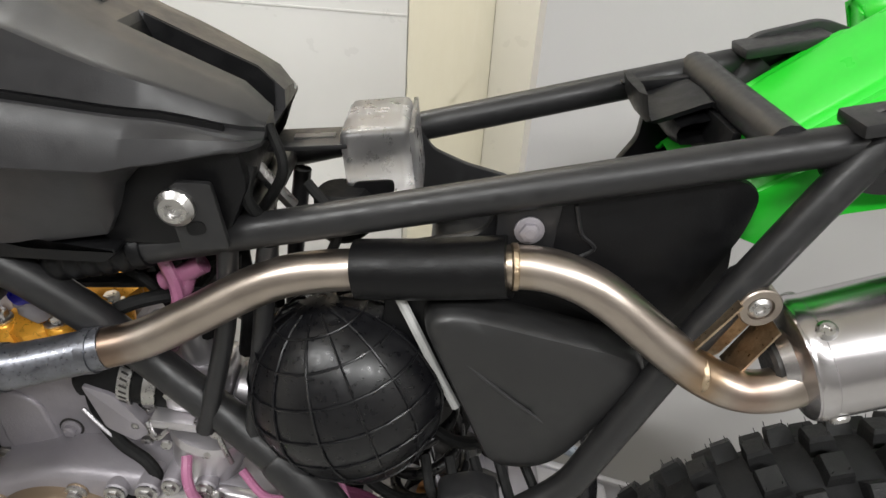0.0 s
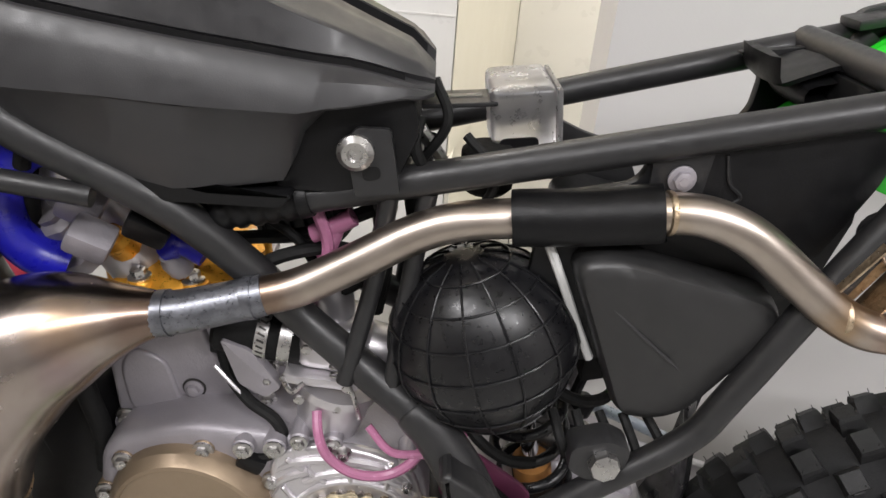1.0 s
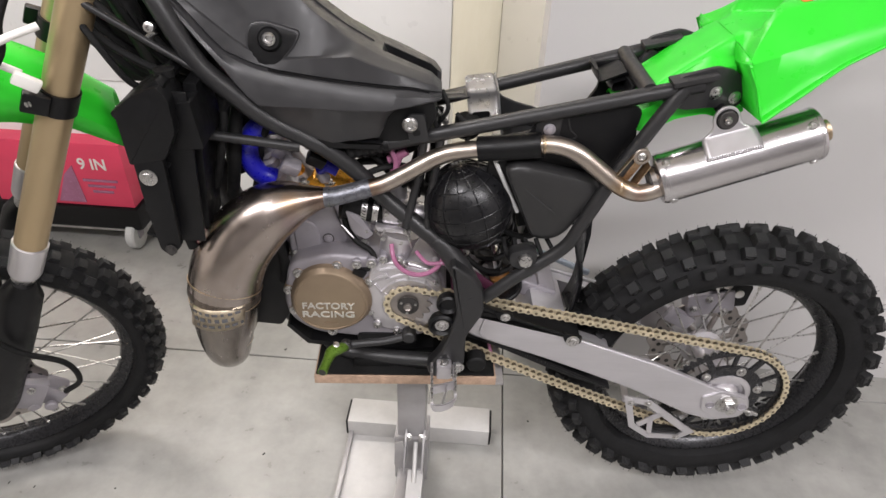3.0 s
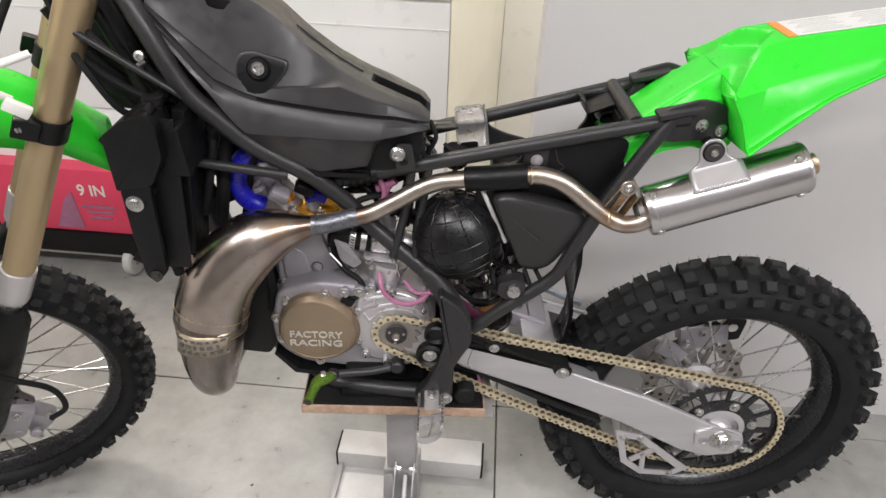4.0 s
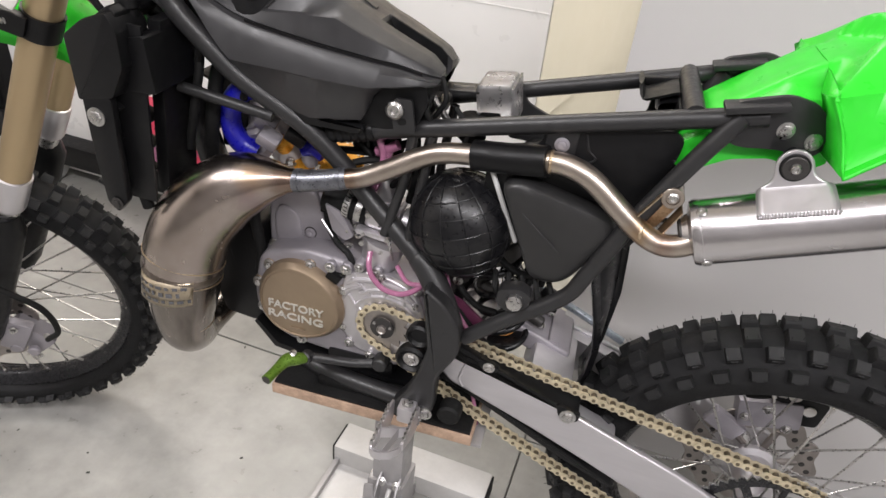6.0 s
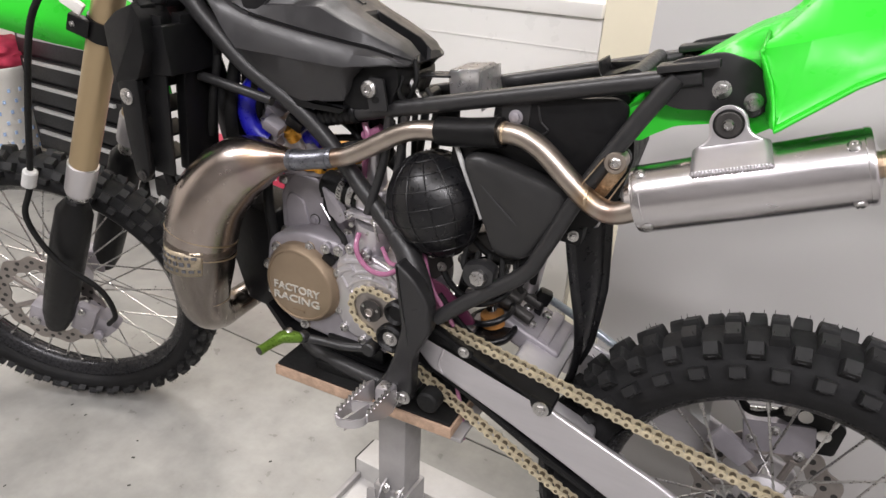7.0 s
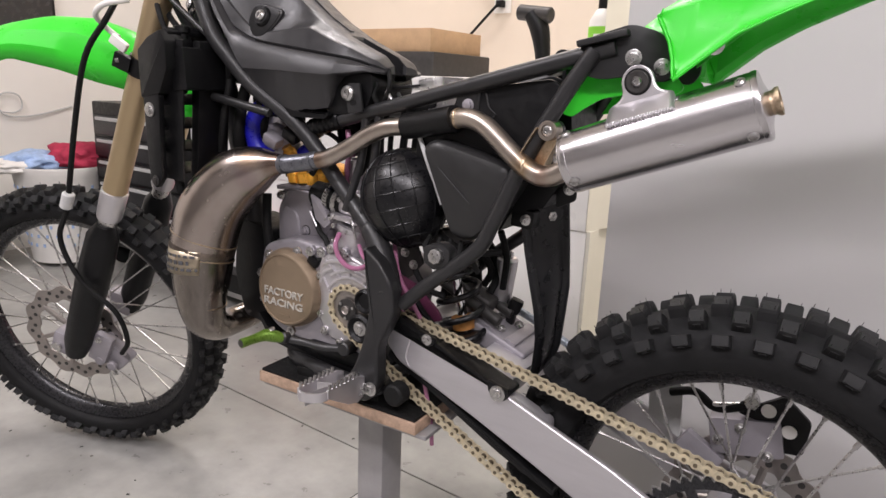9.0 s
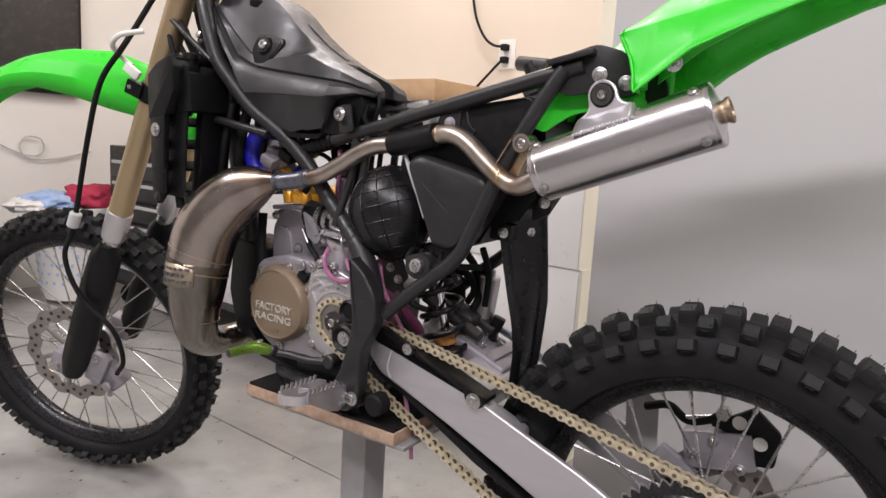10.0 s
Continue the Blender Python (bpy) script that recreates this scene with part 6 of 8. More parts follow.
for p, r in (((-0.728, -0.006, 0.716), 0.013), ((-0.700, -0.004, 0.726), 0.011), ((-0.662, -0.010, 0.716), 0.009), ((-0.736, -0.006, 0.742), 0.016)):
    b = bmesh.new()
    lathe(b, [(0, r), (0.012, r), (0.016, r * 0.7), (0.020, r * 0.7)], along(p, V(*p) + V(-0.2, -0.5, 0.8)), 10)
    part("fitting", b, ALU_DULL if r != 0.011 else GOLD_PART, head)
bm = bmesh.new()
tube(bm, [(-0.700, 0.02, 0.700, 0.024), (-0.716, 0.01, 0.735, 0.021), (-0.728, 0.0, 0.765, 0.019), (-0.726, -0.004, 0.790, 0.016)], seg=18)
part("water_outlet", bm, ALU, head, "pale cast water outlet")
# blue water hoses
bm = bmesh.new()
tube(bm, [(-0.722, -0.016, 0.806), (-0.744, -0.024, 0.800), (-0.758, -0.028, 0.778), (-0.758, -0.028, 0.752), (-0.748, -0.026, 0.732), (-0.730, -0.022, 0.722)], 0.0140, seg=18)
part("water_hose", bm, BLUE, engine, "bright blue silicone water hose")
part("water_hose", tube(bmesh.new(), [(-0.640, -0.020, 0.735), (-0.655, -0.018, 0.742), (-0.668, -0.016, 0.735)], 0.010, seg=14), BLUE, engine)
bm = bmesh.new()
tube(bm, [(-0.770, 0.01, 0.83), (-0.745, 0.0, 0.812), (-0.72, 0.0, 0.80)], 0.013, seg=14)
part("water_hose", bm, BLUE, engine, "bright blue silicone water hose")
# intake boot with two clamps and the carburettor
bm = bmesh.new()
rod(bm, V(-0.640, -0.018, 0.678), V(-0.572, -0.018, 0.667), 0.0192, 28, 0.003)
boot = part("intake_boot", bm, RUBBER, engine, "black rubber intake boot")
for x in (-0.606, -0.590):
    z = 0.678 - (x + 0.640) * 0.16
    mx = along((x, -0.018, z), (x + 0.05, -0.018, z - 0.008))
    b = bmesh.new()
    lathe(b, [(-0.0042, 0.0196), (-0.0042, 0.0214), (0.0042, 0.0214), (0.0042, 0.0196)], mx, 36, close=True)
    clamp = part("hose_clamp", b, STEEL, boot, "steel worm-drive hose clamp")
    for k in range(30 if x < -0.6 else 0):
        part("slot", boxm((0.0014, 0.0006, 0.0052), mx @ pose(0, 0, 0, 0, 0, 12 * k) @ Matrix.Translation((0, -0.0214, 0)) @ pose(0, 0, 0, 0, 18, 0)), DARK_STEEL, clamp)
bm = bmesh.new()
add_box(bm, (0.044, 0.044, 0.040), pose(-0.558, -0.018, 0.674, 0, 8, 0), 0.010, 3)
add_box(bm, (0.052, 0.050, 0.008), pose(-0.564, -0.020, 0.650, 0, 6, 0), 0.003)
rod(bm, V(-0.556, -0.018, 0.690), V(-0.560, -0.018, 0.738), 0.0135, 18, 0.003)
rod(bm, V(-0.536, -0.02, 0.668), V(-0.512, -0.02, 0.662), 0.018, 20, 0.002)
carb = part("carburettor", bm, ALU, engine, "small bright aluminium carburettor")
bm = bmesh.new()
lathe(bm, [(0, 0.0), (0, 0.013), (0.003, 0.0185), (0.010, 0.0235), (0.030, 0.0265), (0.040, 0.0270), (0.041, 0.0300), (0.0475, 0.0300), (0.048, 0.0)], pose(-0.564, -0.028, 0.5905, -6, 12, 0), 28)
bowl = part("float_bowl", bm, ALU, carb, "rounded aluminium float bowl")
lathe_b = lathe(bmesh.new(), [(0, 0.0055), (0.006, 0.0055), (0.007, 0.004)], along((-0.564, -0.026, 0.603), (-0.564, -0.030, 0.5)), 6)
part("drain_plug", lathe_b, BRASS, bowl)
for p in ((-0.602, -0.036, 0.645), (-0.588, -0.040, 0.652), (-0.545, -0.046, 0.650), (-0.552, -0.041, 0.676), (-0.573, -0.041, 0.678), (-0.578, -0.048, 0.640), (-0.552, -0.049, 0.634)):
    hex_bolt(carb, p, 0.0045, 0.004, washer=False)
bm = bmesh.new()
prism(bm, round_outline([(-0.632, 0.680), (-0.612, 0.672), (-0.592, 0.640), (-0.604, 0.630), (-0.622, 0.642)], 0.004), -0.040, -0.030, 0.0015)
rf = part("reed_flange", bm, ALU_DULL, carb)
part("bright_edge", tube(bmesh.new(), [(-0.6400, -0.031, 0.6500), (-0.6260, -0.035, 0.6345), (-0.6120, -0.037, 0.6180)], 0.0016, seg=6), ALU, rf)
pts = [tuple(V(-0.552 + 0.0042 * math.cos(t), -0.050 + 0.0042 * math.sin(t), 0.660 + 0.0011 * t)) for t in np.linspace(0, 20, 70)]
part("spring", tube(bmesh.new(), pts, 0.0009, seg=5, n=0), STEEL, carb)
for k, pts in enumerate(([(-0.590, -0.046, 0.655), (-0.582, -0.054, 0.650), (-0.574, -0.052, 0.656)], [(-0.548, -0.044, 0.660), (-0.540, -0.052, 0.645), (-0.536, -0.050, 0.625)])):
    part("link_rod", tube(bmesh.new(), pts, 0.0018, seg=7), STEEL, carb)
# hoses and wires
for pts, r, mt, nm in (
        ([(-0.566, -0.050, 0.630), (-0.563, -0.062, 0.618), (-0.556, -0.066, 0.603), (-0.538, -0.068, 0.590), (-0.515, -0.068, 0.590), (-0.496, -0.064, 0.602), (-0.484, -0.05, 0.618)], 0.0036, PINK, "overflow_hose"),
        ([(-0.530, -0.050, 0.618), (-0.512, -0.060, 0.604), (-0.486, -0.064, 0.606), (-0.462, -0.06, 0.58), (-0.440, -0.06, 0.53), (-0.420, -0.055, 0.48), (-0.40, -0.05, 0.39), (-0.395, -0.05, 0.345)], 0.0030, PINK, "overflow_hose"),
        ([(-0.470, -0.05, 0.64), (-0.452, -0.06, 0.59), (-0.43, -0.055, 0.55), (-0.405, -0.052, 0.51)], 0.0030, PINK, "overflow_hose"),
        ([(-0.575, -0.02, 0.70), (-0.565, -0.035, 0.722), (-0.558, -0.038, 0.755), (-0.565, -0.034, 0.778)], 0.0040, PINK, "fuel_hose"),
        ([(-0.637, -0.022, 0.664), (-0.6345, -0.026, 0.652), (-0.6295, -0.030, 0.638), (-0.6160, -0.036, 0.6225), (-0.5985, -0.042, 0.6130), (-0.5915, -0.046, 0.5990), (-0.5990, -0.048, 0.5850), (-0.6120, -0.050, 0.5815)], 0.0044, RUBBER, "wire"),
        ([(-0.636, -0.020, 0.668), (-0.628, -0.026, 0.680), (-0.612, -0.030, 0.684), (-0.596, -0.026, 0.680)], 0.0030, RUBBER, "wire"),
        ([(-0.62, -0.05, 0.71), (-0.60, -0.04, 0.74), (-0.56, -0.03, 0.75), (-0.53, -0.02, 0.74)], 0.0045, RUBBER, "wire"),
        ([(-0.60, 0.0, 0.70), (-0.56, -0.02, 0.71), (-0.53, -0.035, 0.74), (-0.52, -0.045, 0.79)], 0.0050, RUBBER, "wire"),
        ([(-0.57, 0.02, 0.72), (-0.55, 0.0, 0.76), (-0.59, -0.02, 0.79), (-0.65, -0.03, 0.80)], 0.0050, RUBBER, "wire")):
    part(nm, tube(bmesh.new(), pts, r, seg=9, n=6), mt, engine, "translucent pink rubber hose" if mt is PINK else "")
part("connector", boxm((0.016, 0.012, 0.020), pose(-0.636, -0.020, 0.666, 0, 4, 0), 0.002), BLACK_PLASTIC, engine)
part("connector", boxm((0.020, 0.014, 0.014), pose(-0.614, -0.050, 0.580, 0, 30, 0), 0.003), BLACK_PLASTIC, engine)
tee = part("hose_tee", tube(bmesh.new(), [(-0.5689, -0.03, 0.7594), (-0.5557, -0.03, 0.7651), (-0.5431, -0.03, 0.773)], 0.0062, seg=10), PINK, engine, "translucent pink hose tee")
part("branch", tube(bmesh.new(), [(-0.5536, -0.03, 0.7652), (-0.5565, -0.03, 0.7558), (-0.5618, -0.03, 0.7418)], 0.0055, seg=10), PINK, tee)
part("plug", boxm((0.008, 0.008, 0.010), pose(-0.505, -0.050, 0.752, 0, 10, 0), 0.002), WHITE_PLASTIC, engine, "white wire connector")
# dark clutter between the tank and the rail: a regulator box on its plate, looms and a clip
reg = part("regulator_box", boxm((0.060, 0.018, 0.052), pose(-0.590, 0.020, 0.762, 0, -12, 0), 0.004), BLACK_PLASTIC, engine, "black finned regulator box")
for k in range(6):
    part("fin", boxm((0.0025, 0.006, 0.048), pose(-0.614 + 0.0096 * k, 0.0085, 0.7575 + 0.002 * k, 0, -12, 0), 0.0006), BLACK_PLASTIC, reg)
for pts, r in (([(-0.645, 0.000, 0.735), (-0.610, -0.012, 0.745), (-0.575, -0.016, 0.752), (-0.530, -0.020, 0.775)], 0.0048), ([(-0.640, -0.010, 0.772), (-0.605, -0.022, 0.768), (-0.580, -0.024, 0.752), (-0.566, -0.020, 0.725)], 0.0036),
               ([(-0.535, 0.010, 0.798), (-0.528, -0.006, 0.765), (-0.524, -0.012, 0.730), (-0.530, -0.010, 0.690)], 0.0058), ([(-0.512, 0.000, 0.790), (-0.506, -0.012, 0.760), (-0.504, -0.016, 0.735)], 0.0040)):
    part("wire", tube(bmesh.new(), pts, r, seg=9, n=6), RUBBER, engine)
# cast bosses, fins and bolts that crowd the crankcase
for x, z, r in ((-0.596, 0.598, 0.0085), (-0.578, 0.606, 0.0070), (-0.555, 0.604, 0.0075), (-0.618, 0.596, 0.0080), (-0.500, 0.590, 0.0075), (-0.590, 0.476, 0.0075), (-0.560, 0.464, 0.0070)):
    bm = bmesh.new()
    rod(bm, V(x, -0.034, z), V(x, -0.0565, z), r, 18, 0.0015)
    boss = part("boss", bm, ALU_DULL, engine)
    hex_bolt(engine, (x, -0.0565, z), r * 0.72, 0.005)
for k in range(6):
    part("fin", boxm((0.0025, 0.018, 0.020), pose(-0.594 + 0.011 * k, -0.047, 0.590 - 0.0008 * k * k, 0, 8 - 5 * k, 0), 0.0008), ALU, engine)
for pts, r in (([(-0.598, -0.052, 0.572), (-0.580, -0.056, 0.586), (-0.552, -0.057, 0.590), (-0.520, -0.056, 0.584), (-0.498, -0.054, 0.566)], 0.0034), ([(-0.602, -0.052, 0.545), (-0.592, -0.056, 0.566), (-0.572, -0.057, 0.578)], 0.0030)):
    part("web", tube(bmesh.new(), pts, r, seg=8), ALU, engine)
bm = bmesh.new()
prism(bm, round_outline([(-0.622, 0.592), (-0.606, 0.600), (-0.570, 0.596), (-0.536, 0.590), (-0.520, 0.580), (-0.530, 0.568), (-0.610, 0.572)], 0.008), -0.038, 0.03, 0.004, 3)
part("reed_block", bm, ALU_DULL, engine, "cast reed valve block under the carburettor")
# black mount and hose ahead of the crankcase
part("front_mount", prism(bmesh.new(), round_outline([(-0.812, 0.618), (-0.738, 0.606), (-0.728, 0.560), (-0.734, 0.470), (-0.752, 0.440), (-0.800, 0.446), (-0.822, 0.520)], 0.008), -0.022, 0.060, 0.004), BLACK_PLASTIC, engine, "black plate and hose ahead of the crankcase")
part("hose", tube(bmesh.new(), [(-0.742, -0.020, 0.665), (-0.738, -0.026, 0.620), (-0.732, -0.028, 0.580), (-0.736, -0.026, 0.540)], 0.0075, seg=12), RUBBER, engine)
# front sprocket
bm = bmesh.new()
sprocket(bm, FR, 14, 0.006, 0, 0.006)
lathe(bm, [(-0.006, 0.012), (0.006, 0.014), (0.006, 0.004)], pose(0, 0, 0, 90), 20)
fs = part("front_sprocket", bm, STEEL_DISC, engine, "steel front sprocket", Matrix.Translation(FS))
part("lock_plate", lathe(bmesh.new(), [(0.0, 0.0165), (0.0022, 0.0165), (0.0026, 0.0150), (0.0026, 0.0)], pose(0, -0.006, 0, 90), 24), DARK_STEEL, fs)
part("shaft_end", lathe(bmesh.new(), [(0.0, 0.0066), (0.0050, 0.0066), (0.0056, 0.0056), (0.0040, 0.0044), (0.0040, 0.0)], pose(0, -0.0075, 0, 90), 12), STEEL_DISC, fs, "splined shaft end")
for k in range(3):
    a = 2 * math.pi * k / 3 + 0.4
    hex_bolt(fs, V(0.0128 * math.cos(a), -0.0082, 0.0128 * math.sin(a)), 0.0028, 0.003, washer=False)
# gear lever and foot pegs
bm = bmesh.new()
tube(bm, [(-0.540, -0.066, 0.462), (-0.575, -0.074, 0.458), (-0.605, -0.082, 0.461), (-0.628, -0.086, 0.461), (-0.640, -0.090, 0.462)], 0.0062, seg=12, flat=0.7)
rod(bm, V(-0.540, -0.050, 0.462), V(-0.540, -0.074, 0.462), 0.011, 16, 0.002)
rod(bm, V(-0.637, -0.084, 0.462), V(-0.639, -0.098, 0.465), 0.0090, 16, 0.002)
lever = part("gear_lever", bm, FRAME_PAINT, engine, "black gear lever with a green folding tip")
bm = bmesh.new()
tube(bm, [(-0.636, -0.092, 0.462, 0.0070), (-0.646, -0.102, 0.467, 0.0105), (-0.656, -0.112, 0.470, 0.0110), (-0.660, -0.124, 0.469, 0.0088), (-0.663, -0.138, 0.468, 0.0080), (-0.666, -0.152, 0.467, 0.0082)], seg=16, n=4, flat=0.85)
tip = part("lever_tip", bm, GREEN_ANOD, lever, "green anodised folding lever tip")
part("tip_bore", lathe(bmesh.new(), [(0, 0.0058), (0.0012, 0.0058), (0.0012, 0)], along((-0.666, -0.1518, 0.467), (-0.6675, -0.165, 0.4665)), 16), DARK_STEEL, tip)
part("pivot_screw", lathe(bmesh.new(), [(0, 0.005), (0.003, 0.005), (0.004, 0.003)], along((-0.650, -0.106, 0.4775), (-0.650, -0.12, 0.52)), 14), STEEL, tip)
for s in (-1, 1):
    bm = bmesh.new()
    add_box(bm, (0.024, 0.024, 0.026), pose(-0.484, s * 0.116, 0.440), 0.005)
    # two deep side plates that taper towards the tip, a curved end wall and two cross ribs
    for x, y1 in ((-0.4685, 0.190), (-0.5030, 0.206)):
        loft(bm, [[V(x + dx, s * y, z) for dx, z in ((-0.0017, zt), (0.0017, zt), (0.0017, zb), (-0.0017, zb))]
                  for y, zt, zb in ((0.118, 0.4560, 0.428), (0.130, 0.4610, 0.4235), (0.150, 0.4620, 0.4290), (0.172, 0.4630, 0.4420), (y1, 0.4645, 0.4530))])
    end = [(-0.4690, 0.189), (-0.4715, 0.197), (-0.4790, 0.204), (-0.4900, 0.2085), (-0.4985, 0.2085), (-0.5030, 0.205)]
    loft(bm, [[V(x, s * (y + dy), z) for dy, z in ((-0.0016, 0.4625), (0.0016, 0.4625), (0.0016, 0.4500), (-0.0016, 0.4500))] for x, y in end])
    for (xa, ya), (xb, yb) in (((-0.5030, 0.172), (-0.4685, 0.160)), ((-0.4900, 0.2070), (-0.4800, 0.164))):
        loft(bm, [[V(x, s * (y + dy), z) for dy, z in ((-0.0014, 0.4605), (0.0014, 0.4605), (0.0014, 0.4440), (-0.0014, 0.4440))] for x, y in ((xa, ya), (xb, yb))])
    peg = part("foot_peg", bm, ALU, frame_ob, "bare aluminium foot peg with deep side plates and square teeth")
    tooth = boxm((0.0034, 0.0034, 0.0085), None, 0.0006)
    me = bpy.data.meshes.new("tooth")
    tooth.to_mesh(me)
    tooth.free()
    me.materials.append(STEEL)
    for k in range(7):
        share("tooth", me, peg, pose(-0.4685, s * (0.1370 + 0.0082 * k), 0.4650 + 0.0002 * k, s * 14))
    for k in range(8):
        share("tooth", me, peg, pose(-0.5030, s * (0.1400 + 0.0088 * k), 0.4650 + 0.0003 * k, s * 14))
    hex_bolt(peg, (-0.484, s * 0.116, 0.453), 0.006, 0.004, axis=(0, 0, 1))
    part("return_spring", tube(bmesh.new(), [(-0.470 + 0.006 * math.cos(1.05 * k), s * (0.108 + 0.0022 * k / 2), 0.436 + 0.006 * math.sin(1.05 * k)) for k in range(19)], 0.0013, seg=6, n=2), STEEL, peg)
# black skid plate below the engine
bm = bmesh.new()
loft(bm, [[V(x, y, z) for x, z in ((-0.735, 0.470), (-0.705, 0.432), (-0.62, 0.420), (-0.50, 0.420), (-0.50, 0.426), (-0.62, 0.428), (-0.70, 0.440), (-0.73, 0.474))] for y in (-0.055, -0.02, 0.02, 0.055)])
add_box(bm, (0.10, 0.07, 0.03), pose(-0.575, -0.02, 0.440), 0.010)
part("skid_plate", bm, BLACK_PLASTIC, bike, "black plastic skid plate under the engine")
# pads under the pivot
bm = bmesh.new()
rod(bm, V(-0.432, -0.100, 0.430), V(-0.432, -0.075, 0.430), 0.016, 18, 0.003)
part("chain_roller", bm, RUBBER, frame_ob, "black rubber chain roller")

# front end, built round the front axle and turned with the steering
def fk(s, b, y):
    return FORK_DIR * s + FORK_BACK * b + V(0, y, 0)


def front_part(name, bm, material, label="", parent=None, smooth=38):
    return part(name, bm, material, parent or bike, label, FRONT if parent is None else None, smooth)


for s in (-1, 1):
    y = s * 0.090
    bm = bmesh.new()
    rod(bm, fk(0.385, 0.034, y), fk(1.06, 0.034, y), 0.0212, 32, 0.002)
    leg = front_part("fork_leg", bm, GOLD_FORK, "gold anodised upside-down fork leg")
    bm = bmesh.new()
    m0 = along(fk(0.330, 0.034, y), fk(0.392, 0.034, y))
    lathe(bm, [(0, 0.018), (0, 0.0205), (0.006, 0.0225), (0.050, 0.0235), (0.060, 0.0235), (0.062, 0.0205)], m0, 30)
    part("dust_collar", bm, ALU, leg, "bare aluminium collar")
    bm = bmesh.new()
    rod(bm, fk(0.02, 0.034, y), fk(0.335, 0.034, y), 0.0165, 24)
    part("slider_tube", bm, STEEL, leg)
    bm = bmesh.new()
    m1 = along(fk(0.0, 0.034, y * 1.06), fk(0.3, 0.034, y * 1.06))
    rings = []
    for h, w, d_ in ((-0.008, 0.020, 0.020), (0.03, 0.029, 0.026), (0.12, 0.031, 0.028), (0.22, 0.032, 0.028), (0.29, 0.030, 0.026), (0.318, 0.016, 0.020)):
        ring = []
        for k in range(16):
            a = 2 * math.pi * k / 16
            ring.append(fk(0, 0.034, y * 1.06) + FORK_DIR * h + FORK_BACK * (w * math.cos(a)) + V(0, s * abs(d_) * math.sin(a), 0))
        rings.append(ring)
    loft(bm, rings)
    part("fork_guard", bm, BLACK_PLASTIC, leg, "black plastic fork guard")
    bm = bmesh.new()
    add_box(bm, (0.060, 0.034, 0.050), Matrix.Translation(fk(0.008, 0.014, y)) @ pose(0, 0, 0, 0, RAKE, 0), 0.008)
    part("axle_lug", bm, ALU_DULL, leg)
    bm = bmesh.new()
    m2 = along(fk(0.62, 0.034, y), fk(0.65, 0.034, y))
    lathe(bm, [(0, 0.0203), (0, 0.0240), (0.030, 0.0240), (0.030, 0.0203)], m2, 30, close=True)
    add_box(bm, (0.030, 0.014, 0.026), Matrix.Translation(fk(0.635, 0.010, y - s * -0.020)) @ pose(0, 0, 0, 0, RAKE, 0), 0.003)
    cl = part("hose_clamp", bm, BLACK_PLASTIC, leg, "black clamp band round the fork")
    hex_bolt(cl, fk(0.635, 0.002, y + s * 0.024), 0.0045, 0.004, axis=(-0.6, s * 0.8, 0))
bm = bmesh.new()
for sv in (0.88, 1.03):
    add_box(bm, (0.085, 0.235, 0.034), Matrix.Translation(fk(sv, 0.045, 0)) @ pose(0, 0, 0, 0, RAKE, 0), 0.010, 3)
rod(bm, fk(0.86, 0.062, 0), fk(1.05, 0.062, 0), 0.017, 20)
front_part("triple_clamp", bm, FRAME_PAINT, "black triple clamps and steering stem")
bm = bmesh.new()
rod(bm, V(0, -0.112, 0), V(0, 0.112, 0), 0.0095, 18)
front_part("front_axle", bm, STEEL, "bright steel front axle")
# front fender
TOPZ = [(-0.20, 0.500), (-0.135, 0.552), (-0.086, 0.588), (0.0, 0.616), (0.083, 0.627), (0.17, 0.622), (0.24, 0.598), (0.30, 0.555), (0.36, 0.490)]
SIDE = [(-0.20, 0.488), (-0.135, 0.530), (-0.108, 0.542), (0.0, 0.566), (0.05, 0.566), (0.13, 0.548), (0.20, 0.523), (0.24, 0.513), (0.30, 0.490), (0.36, 0.440)]
FW = [(-0.20, 0.045), (-0.12, 0.062), (0.0, 0.070), (0.12, 0.070), (0.24, 0.058), (0.36, 0.052)]
rings = []
for k in range(30):
    x = -0.20 + 0.56 * k / 29
    zt, zs, hw = interp(x, TOPZ), interp(x, SIDE), interp(x, FW)
    half = [(hw, zs), (hw * 0.96, zs + (zt - zs) * 0.45), (hw * 0.72, zs + (zt - zs) * 0.80), (hw * 0.35, zt), (0.10 * hw, zt + 0.003)]
    rings.append([V(x, -y, z) for y, z in half] + [V(x, y, z) for y, z in reversed(half)])
bm = bmesh.new()
loft(bm, rings, closed=False)
ff = front_part("front_fender", bm, GREEN, "bright green plastic front fender", smooth=26)
ff.modifiers.new("thickness", "SOLIDIFY").thickness = 0.003
# brake hose, guide and caliper
bm = bmesh.new()
hose_pts = [fk(0.82, -0.02, -0.060), fk(0.72, -0.035, -0.085), fk(0.69, -0.030, -0.112), fk(0.616, -0.050, -0.116), fk(0.50, -0.045, -0.118), fk(0.34, -0.028, -0.122), fk(0.267, -0.025, -0.128), fk(0.205, 0.033, -0.134), fk(0.169, 0.108, -0.130), fk(0.105, 0.140, -0.118), fk(0.05, 0.128, -0.10)]
tube(bm, [tuple(p) for p in hose_pts], 0.0048, seg=12)
hose = front_part("brake_hose", bm, RUBBER, "black front brake hose")
bm = bmesh.new()
tube(bm, [tuple(p) for p in (fk(0.735, 0.000, -0.112), fk(0.715, -0.030, -0.124), fk(0.690, -0.046, -0.116), fk(0.672, -0.036, -0.100), fk(0.668, -0.008, -0.106))], 0.0046, seg=10)
